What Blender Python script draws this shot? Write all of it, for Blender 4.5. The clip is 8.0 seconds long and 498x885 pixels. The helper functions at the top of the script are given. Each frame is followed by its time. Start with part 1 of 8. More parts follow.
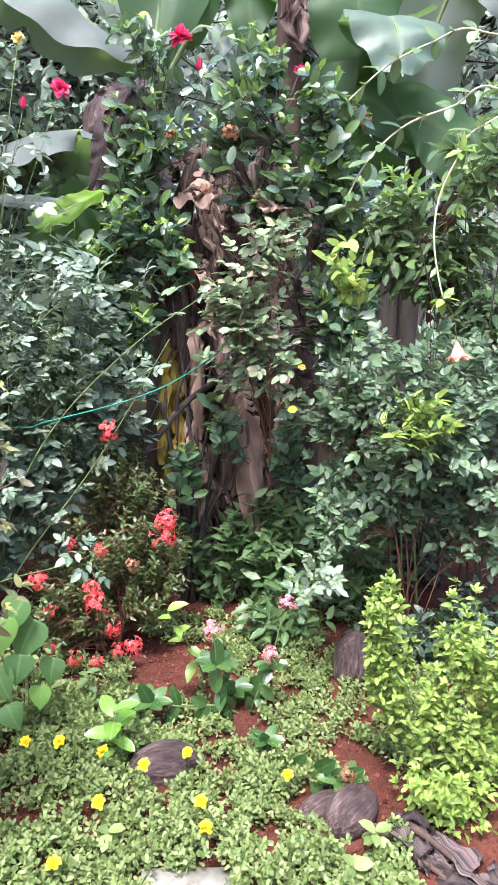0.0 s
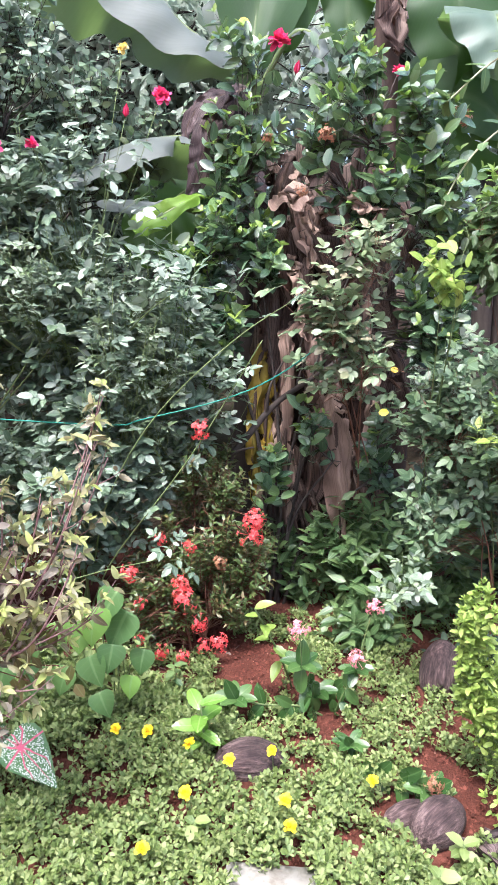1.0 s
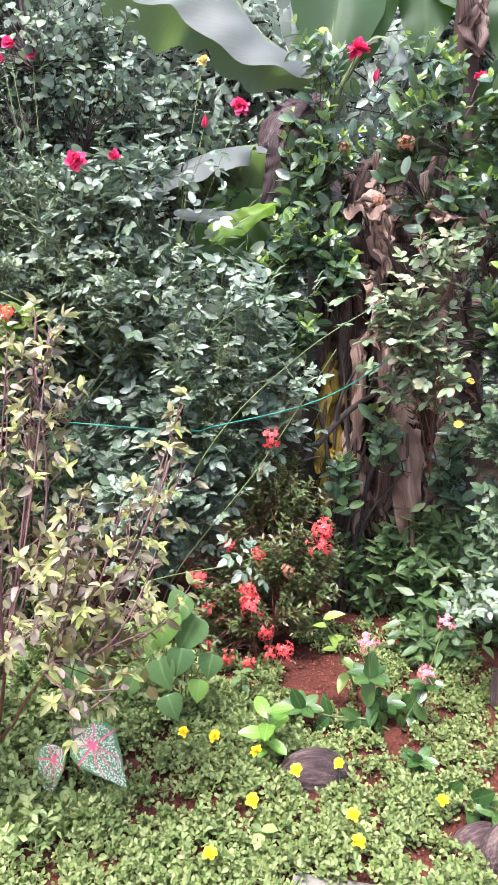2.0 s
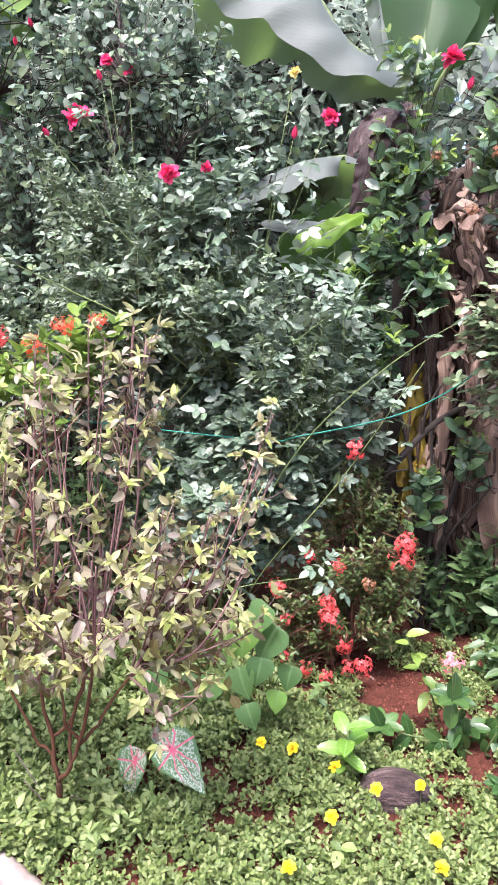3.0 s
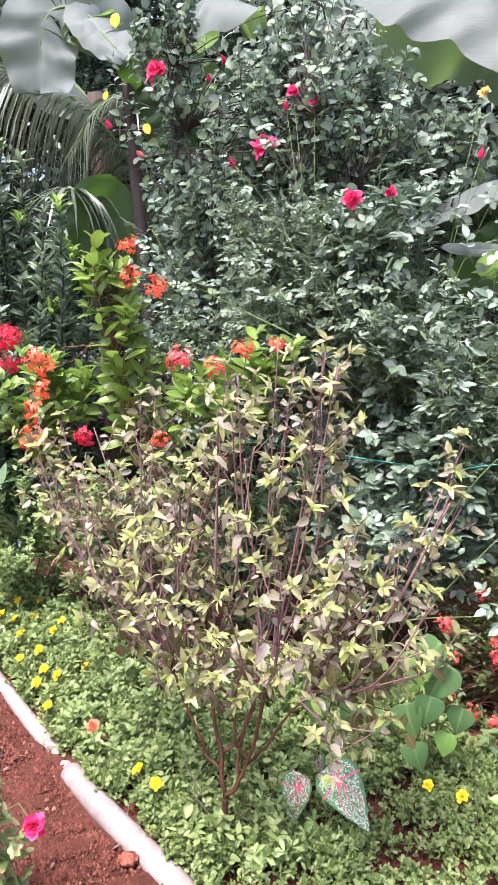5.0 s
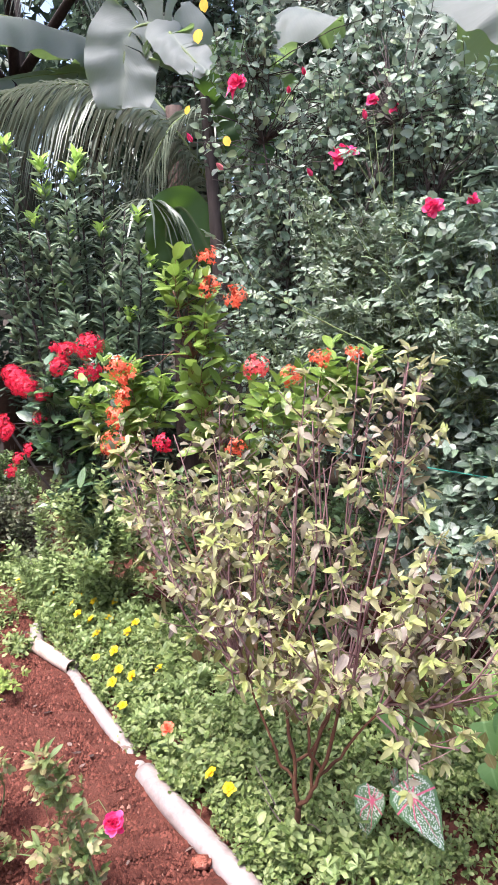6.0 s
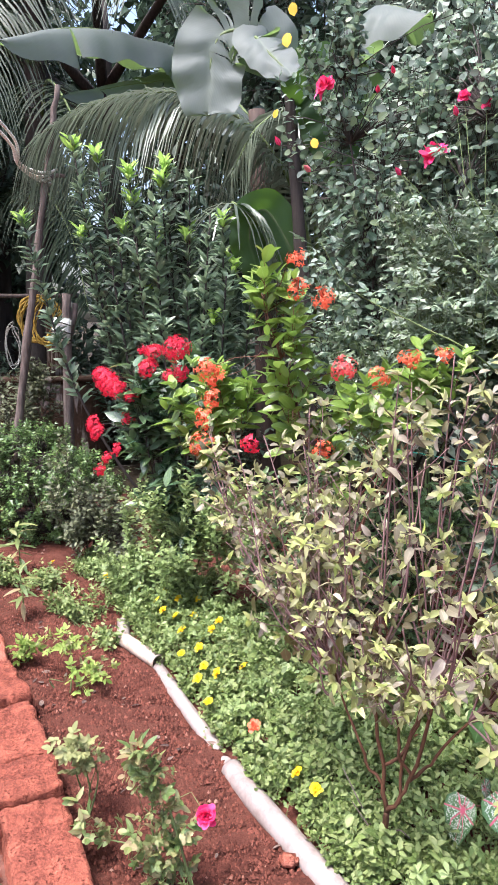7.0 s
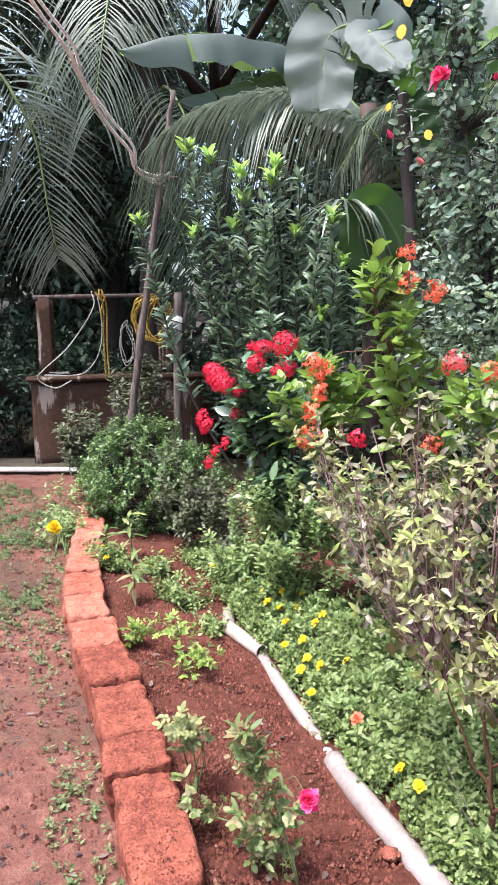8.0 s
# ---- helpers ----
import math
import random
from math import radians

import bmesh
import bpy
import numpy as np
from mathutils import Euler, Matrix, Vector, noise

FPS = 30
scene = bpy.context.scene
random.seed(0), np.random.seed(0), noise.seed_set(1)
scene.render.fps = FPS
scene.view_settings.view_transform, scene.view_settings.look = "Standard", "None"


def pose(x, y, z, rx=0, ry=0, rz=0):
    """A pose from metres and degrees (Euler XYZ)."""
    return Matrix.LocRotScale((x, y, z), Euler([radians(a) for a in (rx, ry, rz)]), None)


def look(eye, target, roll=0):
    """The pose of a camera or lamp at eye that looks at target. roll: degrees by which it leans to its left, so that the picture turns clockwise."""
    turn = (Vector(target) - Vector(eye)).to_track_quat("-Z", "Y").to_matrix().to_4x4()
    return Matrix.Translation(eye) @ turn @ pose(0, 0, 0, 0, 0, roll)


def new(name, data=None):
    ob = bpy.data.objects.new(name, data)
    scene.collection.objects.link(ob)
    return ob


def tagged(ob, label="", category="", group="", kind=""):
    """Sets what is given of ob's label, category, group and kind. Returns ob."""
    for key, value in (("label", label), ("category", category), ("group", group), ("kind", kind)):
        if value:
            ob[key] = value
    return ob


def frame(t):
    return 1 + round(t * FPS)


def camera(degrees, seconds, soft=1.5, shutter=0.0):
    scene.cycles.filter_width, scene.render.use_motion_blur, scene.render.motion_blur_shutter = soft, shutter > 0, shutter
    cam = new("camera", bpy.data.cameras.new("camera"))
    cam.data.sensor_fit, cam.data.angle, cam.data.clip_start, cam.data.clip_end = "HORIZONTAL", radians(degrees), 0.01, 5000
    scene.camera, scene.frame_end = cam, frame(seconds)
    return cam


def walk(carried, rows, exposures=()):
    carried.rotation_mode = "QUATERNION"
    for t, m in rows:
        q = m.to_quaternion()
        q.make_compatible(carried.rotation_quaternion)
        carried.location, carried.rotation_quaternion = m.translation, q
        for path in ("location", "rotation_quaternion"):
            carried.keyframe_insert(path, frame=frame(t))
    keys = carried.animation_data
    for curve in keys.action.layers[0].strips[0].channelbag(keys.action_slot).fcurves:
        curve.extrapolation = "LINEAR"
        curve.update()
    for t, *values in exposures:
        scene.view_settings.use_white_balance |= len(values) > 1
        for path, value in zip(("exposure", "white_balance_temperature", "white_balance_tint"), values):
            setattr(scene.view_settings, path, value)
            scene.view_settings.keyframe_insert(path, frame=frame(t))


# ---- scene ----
cam = camera(38.6, 8.0, soft=1.4)
METRES, EYE, TILT, LEAN, TURN = 0.4, 1.65, -13.0, 0.0, 0.0
ROWS = [
    (0.0, 0.0, 0.0, 0.0, 0.0, 0.0, -0.0),
    (0.5, -0.0268, -0.0111, -0.0143, 3.77, 0.01, -0.73),
    (1.0, -0.0893, -0.0352, -0.0113, 6.49, 0.09, -1.39),
    (2.5, -0.2679, -0.0813, 0.0198, 13.92, 0.52, -3.48),
    (3.0, -0.337, -0.0945, 0.0223, 16.92, 0.68, -4.26),
    (3.5, -0.4066, -0.1027, 0.0302, 19.9, 0.78, -5.0),
    (4.0, -0.4716, -0.108, 0.0305, 22.95, 0.92, -5.71),
    (4.5, -0.5458, -0.1424, 0.0348, 25.85, 1.04, -6.39),
    (6.0, -0.6639, -0.2645, 0.0482, 33.89, 0.94, -7.99),
    (6.5, -0.7016, -0.3113, 0.0415, 36.81, 0.63, -8.28),
    (7.0, -0.7408, -0.371, 0.0303, 39.93, 0.16, -8.54),
    (7.5, -0.7276, -0.4112, 0.023, 43.63, -0.49, -8.91),
    (8.0, -0.6976, -0.457, -0.0245, 48.38, -1.28, -9.41),
]
walk(cam, [(t, pose(0, 0, EYE, TILT, LEAN, TURN) @ pose(METRES * x, METRES * y, METRES * z, 90 + pitch, roll, yaw)) for t, x, y, z, yaw, pitch, roll in ROWS],
     exposures=[(0.0, 2.04, 5920, 9), (2.5, 2.03, 6060, 15), (6.0, 1.92, 6140, 15), (8.0, 1.86, 5980, 8)])

# ---- light: a bright, thinly clouded noon ----
world = bpy.data.worlds.new("sky")
scene.world = world
world.use_nodes = True
sky = world.node_tree.nodes.new("ShaderNodeTexSky")
sky.sky_type, sky.sun_disc = "NISHITA", False
sky.sun_elevation, sky.sun_rotation = radians(67), radians(200)
sky.air_density, sky.dust_density, sky.ozone_density = 1.0, 6.0, 1.5
world.node_tree.links.new(sky.outputs[0], world.node_tree.nodes["Background"].inputs[0])
world.node_tree.nodes["Background"].inputs[1].default_value = 0.14
sun = new("sun", bpy.data.lights.new("sun", "SUN"))
sun.data.energy, sun.data.angle, sun.data.color = 1.95, radians(16), (1.0, 0.97, 0.93)
sun.matrix_world = look((0, 0, 12), (0.6, 1.8, 7.2))

# ---- mesh tools ----
UP = np.array((0.0, 0.0, 1.0))


def unit(a):
    return a / np.maximum(np.linalg.norm(a, axis=-1, keepdims=True), 1e-9)


def mesh_of(name, verts, tris, uv=None, material=None, flat=False):
    """A triangle mesh from arrays; uv holds a pair for each vertex."""
    me = bpy.data.meshes.new(name)
    verts, tris = np.asarray(verts, np.float32), np.asarray(tris, np.int32)
    me.vertices.add(len(verts))
    me.vertices.foreach_set("co", verts.ravel())
    me.loops.add(tris.size)
    me.loops.foreach_set("vertex_index", tris.ravel())
    me.polygons.add(len(tris))
    me.polygons.foreach_set("loop_start", np.arange(0, tris.size, 3, dtype=np.int32))
    if uv is not None:
        me.uv_layers.new(name="uv").data.foreach_set("uv", np.asarray(uv, np.float32)[tris.ravel()].ravel())
    me.update(calc_edges=True)
    if flat:
        me.shade_flat()
    if material:
        me.materials.append(material)
    return me


def mesh_bm(name, bm, material=None, smooth=True):
    me = bpy.data.meshes.new(name)
    for f in bm.faces:
        f.smooth = smooth
    bm.to_mesh(me)
    bm.free()
    if material:
        me.materials.append(material)
    return me


def part(name, me, parent=None, label="", at=None):
    """A mesh as one object, under a thing or a part."""
    ob = new(name, me)
    if parent is not None:
        ob.parent = parent
    if at is not None:
        ob.matrix_basis = at
    return tagged(ob, label)


def thing(name, label, category, base=(0, 0, 0), group="", kind=""):
    """An empty at the base of a thing; its parts are given in the world's coordinates less the base."""
    ob = new(name)
    ob.location = base
    ob.empty_display_size = 0.1
    return tagged(ob, label, category, group, kind)


def joined(*sets):
    """Several (verts, tris, uv) as one."""
    vs, ts, us, n = [], [], [], 0
    for v, t, u in sets:
        vs.append(v), ts.append(np.asarray(t) + n), us.append(u)
        n += len(v)
    return np.concatenate(vs), np.concatenate(ts), np.concatenate(us)


OVATE = ((0.3, 0.47), (0.68, 0.38))
ROUND = ((0.12, 0.3), (0.4, 0.5), (0.75, 0.42))
SOFT = ((0.15, 0.36), (0.46, 0.5), (0.82, 0.31))
LANCE = ((0.3, 0.5), (0.65, 0.36))
OBOV = ((0.35, 0.27), (0.72, 0.5))
SPOON = ((0.62, 0.5),)
SMALL = ((0.45, 0.5),)
ELLIP = ((0.1, 0.3), (0.35, 0.5), (0.65, 0.48), (0.88, 0.28))
LONG = ((0.12, 0.3), (0.35, 0.5), (0.6, 0.45), (0.82, 0.26))


def leaves(P, D, N, L, W, shape=OVATE, curl=0.15, fold=0.25):
    """Many leaves: base points, directions, normals, lengths and widths, with the blade's outline in rows."""
    n = len(P)
    P, D, N = np.asarray(P, float), unit(np.asarray(D, float)), np.asarray(N, float)
    S = np.cross(D, N)
    S = unit(S + 1e-6)
    N = np.cross(S, D)
    L, W = np.broadcast_to(L, n)[:, None], np.broadcast_to(W, n)[:, None]
    curl = np.broadcast_to(curl, n)[:, None]
    cols, uvs = [P], [(0.5, 0.0)]
    for v, h in shape:
        mid = P + D * L * v - N * curl * L * v * v
        for s in (1, 0, -1):
            cols.append(mid + S * (s * h * W) + N * (abs(s) * fold * h * W))
            uvs.append((0.5 + 0.5 * s, v))
    cols.append(P + D * L - N * curl * L)
    uvs.append((0.5, 1.0))
    k = len(cols)
    tri = [(0, 1, 2), (0, 2, 3)]
    for r in range(len(shape) - 1):
        a, b = 1 + 3 * r, 4 + 3 * r
        tri += [(a, b, b + 1), (a, b + 1, a + 1), (a + 1, b + 1, b + 2), (a + 1, b + 2, a + 2)]
    a = k - 4
    tri += [(a, k - 1, a + 1), (a + 1, k - 1, a + 2)]
    verts = np.stack(cols, 1).reshape(-1, 3)
    tris = (np.arange(n)[:, None, None] * k + np.array(tri)[None]).reshape(-1, 3)
    return verts, tris, np.tile(np.array(uvs), (n, 1))


def tubes(P, R, sides=5):
    """Many round bars: P (n, k, 3) the points of their middle lines, R (n, k) their radii. The last ring closes to a point."""
    P, R = np.asarray(P, float), np.asarray(R, float)
    n, k = P.shape[:2]
    T = unit(np.gradient(P, axis=1))
    A = np.where(np.abs(T[:, :1, 2:]) > 0.9, np.array((1.0, 0, 0)), UP)
    X = unit(np.cross(T, np.broadcast_to(A, T.shape)))
    Y = np.cross(T, X)
    a = np.arange(sides) * 2 * np.pi / sides
    ring = P[:, :, None] + R[:, :, None, None] * (np.cos(a)[:, None] * X[:, :, None] + np.sin(a)[:, None] * Y[:, :, None])
    verts = ring.reshape(-1, 3)
    tri = []
    for r in range(k - 1):
        for s in range(sides):
            p, q = r * sides + s, r * sides + (s + 1) % sides
            tri += [(p, q, q + sides), (p, q + sides, p + sides)]
    for s in range(1, sides - 1):
        b = (k - 1) * sides
        tri += [(b, b + s, b + s + 1), (0, s + 1, s)]
    tris = (np.arange(n)[:, None, None] * (k * sides) + np.array(tri)[None]).reshape(-1, 3)
    v = np.broadcast_to(np.linspace(0, 1, k)[None, :, None], (n, k, sides))
    u = np.broadcast_to((a / (2 * np.pi))[None, None], (n, k, sides))
    return verts, tris, np.stack((u, v), -1).reshape(-1, 2)


def glide(points, n):
    """n points along a smooth curve through the given ones."""
    pts = [Vector(p) for p in points]
    pts = [2 * pts[0] - pts[1], *pts, 2 * pts[-1] - pts[-2]]
    out = []
    for i in range(n):
        s = i / (n - 1) * (len(pts) - 3)
        j = min(int(s), len(pts) - 4)
        f = s - j
        a, b, c, d = pts[j:j + 4]
        out.append(0.5 * (2 * b + (c - a) * f + (2 * a - 5 * b + 4 * c - d) * f * f + (3 * b - a - 3 * c + d) * f ** 3))
    return np.array([tuple(p) for p in out])


def tube(points, r0, r1=None, sides=6, n=12):
    pts = glide(points, n)
    return tubes(pts[None], np.linspace(r0, r0 if r1 is None else r1, n)[None], sides)


def perp(D, phi):
    """Unit vectors square to D, turned round it by phi."""
    A = np.where(np.abs(D[:, 2:]) > 0.95, np.array((1.0, 0, 0)), UP)
    X = unit(np.cross(D, A))
    Y = np.cross(D, X)
    return X * np.cos(phi)[:, None] + Y * np.sin(phi)[:, None]


def facing(D, rng, wild=0.35, to=(0.0, -0.25, 1.0)):
    """Normals of leaves that turn their faces to the open sky."""
    return np.array(to) + rng.normal(0, wild, D.shape)


# ---- materials ----
class Nodes:
    """A node material, built step by step."""

    def __init__(self, name):
        self.m = bpy.data.materials.new(name)
        self.m.use_nodes = True
        self.t = self.m.node_tree
        self.bsdf = self.t.nodes["Principled BSDF"]
        self.out = self.t.nodes["Material Output"]

    def node(self, kind, values=()):
        nd = self.t.nodes.new(kind)
        for key, value in dict(values).items():
            self.put(nd.inputs[key], value)
        return nd

    def put(self, socket, value):
        if isinstance(value, bpy.types.NodeSocket):
            self.t.links.new(value, socket)
        else:
            socket.default_value = value

    def math(self, op, a, b=0.0):
        nd = self.node("ShaderNodeMath")
        nd.operation = op
        self.put(nd.inputs[0], a), self.put(nd.inputs[1], b)
        return nd.outputs[0]

    def noise(self, scale, detail=3.0, rough=0.55, where=None):
        nd = self.node("ShaderNodeTexNoise", {"Scale": scale, "Detail": detail, "Roughness": rough})
        self.put(nd.inputs["Vector"], where or self.place())
        return nd.outputs[0]

    def uv(self):
        nd = self.node("ShaderNodeUVMap")
        nd.uv_map = "uv"
        return nd.outputs[0]

    def place(self):
        return self.node("ShaderNodeNewGeometry").outputs["Position"]

    def ramp(self, fac, *stops):
        nd = self.node("ShaderNodeValToRGB")
        self.put(nd.inputs[0], fac)
        while len(nd.color_ramp.elements) < len(stops):
            nd.color_ramp.elements.new(0.5)
        for e, (p, c) in zip(nd.color_ramp.elements, stops):
            e.position, e.color = p, (*c, 1)
        return nd.outputs[0]

    def mix(self, fac, a, b, how="MIX"):
        nd = self.node("ShaderNodeMix")
        nd.data_type, nd.blend_type = "RGBA", how
        self.put(nd.inputs[0], fac)
        self.put(nd.inputs[6], (*a, 1) if isinstance(a, tuple) else a)
        self.put(nd.inputs[7], (*b, 1) if isinstance(b, tuple) else b)
        return nd.outputs[2]

    def step(self, x, lo, hi):
        nd = self.node("ShaderNodeMapRange")
        nd.interpolation_type = "SMOOTHSTEP"
        for i, v in enumerate((x, lo, hi, 0.0, 1.0)):
            self.put(nd.inputs[i], v)
        return nd.outputs[0]

    def bump(self, height, strength=0.5, distance=0.01):
        nd = self.node("ShaderNodeBump", {"Strength": strength, "Distance": distance, "Height": height})
        self.put(self.bsdf.inputs["Normal"], nd.outputs[0])
        return nd.outputs[0]

    def done(self, colour, rough=0.6, spec=0.4, metal=0.0):
        self.put(self.bsdf.inputs["Base Color"], (*colour, 1) if isinstance(colour, tuple) else colour)
        self.put(self.bsdf.inputs["Roughness"], rough)
        self.put(self.bsdf.inputs["Specular IOR Level"], spec)
        self.bsdf.inputs["Metallic"].default_value = metal
        return self.m


def leaf_material(name, colours, rough=0.42, spec=0.5, through_light=0.25, vein=(0.25, 0.32, 0.14), vein_mix=0.35, ribs=9.0, spots=None, glow=None, fibre=0.0):
    """Leaves: each one of its own tone, with a midrib, side ribs, patches and light that shines through."""
    n = Nodes(name)
    island = n.node("ShaderNodeNewGeometry").outputs["Random Per Island"]
    own = n.math("FRACT", n.math("ADD", island, n.node("ShaderNodeObjectInfo").outputs["Random"]))
    col = n.ramp(own, *[(i / max(1, len(colours) - 1), c) for i, c in enumerate(colours)])
    uv = n.node("ShaderNodeSeparateXYZ", {0: n.uv()})
    off = n.math("ABSOLUTE", n.math("SUBTRACT", uv.outputs[0], 0.5))
    rib = n.math("SUBTRACT", 1.0, n.step(off, 0.015, 0.07))
    side = n.math("SINE", n.math("MULTIPLY", n.math("SUBTRACT", uv.outputs[1], n.math("MULTIPLY", off, 0.5)), ribs * 6.283))
    patch = n.noise(9.0, 3.0)
    col = n.mix(n.math("MULTIPLY", patch, 0.5), col, tuple(c * 0.55 for c in colours[0]))
    if fibre:
        thread = n.noise(1.0, 4.0, 0.6, n.node("ShaderNodeMapping", {"Vector": n.uv(), "Scale": (46.0, 2.2, 1.0)}).outputs[0])
        col = n.mix(n.math("MULTIPLY", n.step(thread, 0.56, 0.4), fibre), col, tuple(c * 0.3 for c in colours[0]))
        col = n.mix(n.math("MULTIPLY", n.step(thread, 0.56, 0.68), fibre * 0.6), col, tuple(min(1, c * 1.5) for c in colours[-1]))
    if spots:
        col = n.mix(n.step(n.noise(70.0, 2.0), 0.58, 0.66), col, spots)
    col = n.mix(n.math("MULTIPLY", n.math("ADD", rib, n.math("MULTIPLY", n.step(side, 0.75, 1.0), 0.2)), vein_mix), col, vein)
    n.bump(n.math("ADD", n.math("MULTIPLY", side, 0.3), n.math("MULTIPLY", rib, -1.0)), 0.2, 0.002)
    n.done(col, n.math("ADD", rough - 0.08, n.math("MULTIPLY", patch, 0.2)), spec)
    thin = n.node("ShaderNodeBsdfTranslucent", {0: n.mix(0.5, col, glow or tuple(min(1, c * 1.6) for c in colours[-1]))})
    mixed = n.node("ShaderNodeMixShader", {0: through_light})
    n.t.links.new(n.bsdf.outputs[0], mixed.inputs[1])
    n.t.links.new(thin.outputs[0], mixed.inputs[2])
    n.t.links.new(mixed.outputs[0], n.out.inputs[0])
    return n.m


def bark_material(name, a, b, rough=0.8, scale=30.0):
    n = Nodes(name)
    long = n.node("ShaderNodeMapping", {"Vector": n.place(), "Scale": (1, 1, 0.2)}).outputs[0]
    g = n.noise(scale, 5.0, 0.65, long)
    n.bump(g, 0.7, 0.006)
    return n.done(n.ramp(n.math("ADD", n.math("MULTIPLY", g, 0.7), n.math("MULTIPLY", n.noise(4.0), 0.3)), (0.3, a), (0.7, b)), rough, 0.25)


def petal_material(name, a, b, rough=0.5):
    n = Nodes(name)
    island = n.node("ShaderNodeNewGeometry").outputs["Random Per Island"]
    col = n.ramp(island, (0.0, a), (1.0, b))
    along = n.node("ShaderNodeSeparateXYZ", {0: n.uv()}).outputs[1]
    col = n.mix(n.math("MULTIPLY", n.step(along, 0.4, 0.05), 0.6), col, tuple(c * f for c, f in zip(a, (0.9, 0.5, 0.6))))
    n.done(col, rough, 0.3)
    thin = n.node("ShaderNodeBsdfTranslucent", {0: col})
    mixed = n.node("ShaderNodeMixShader", {0: 0.3})
    n.t.links.new(n.bsdf.outputs[0], mixed.inputs[1])
    n.t.links.new(thin.outputs[0], mixed.inputs[2])
    n.t.links.new(mixed.outputs[0], n.out.inputs[0])
    return n.m


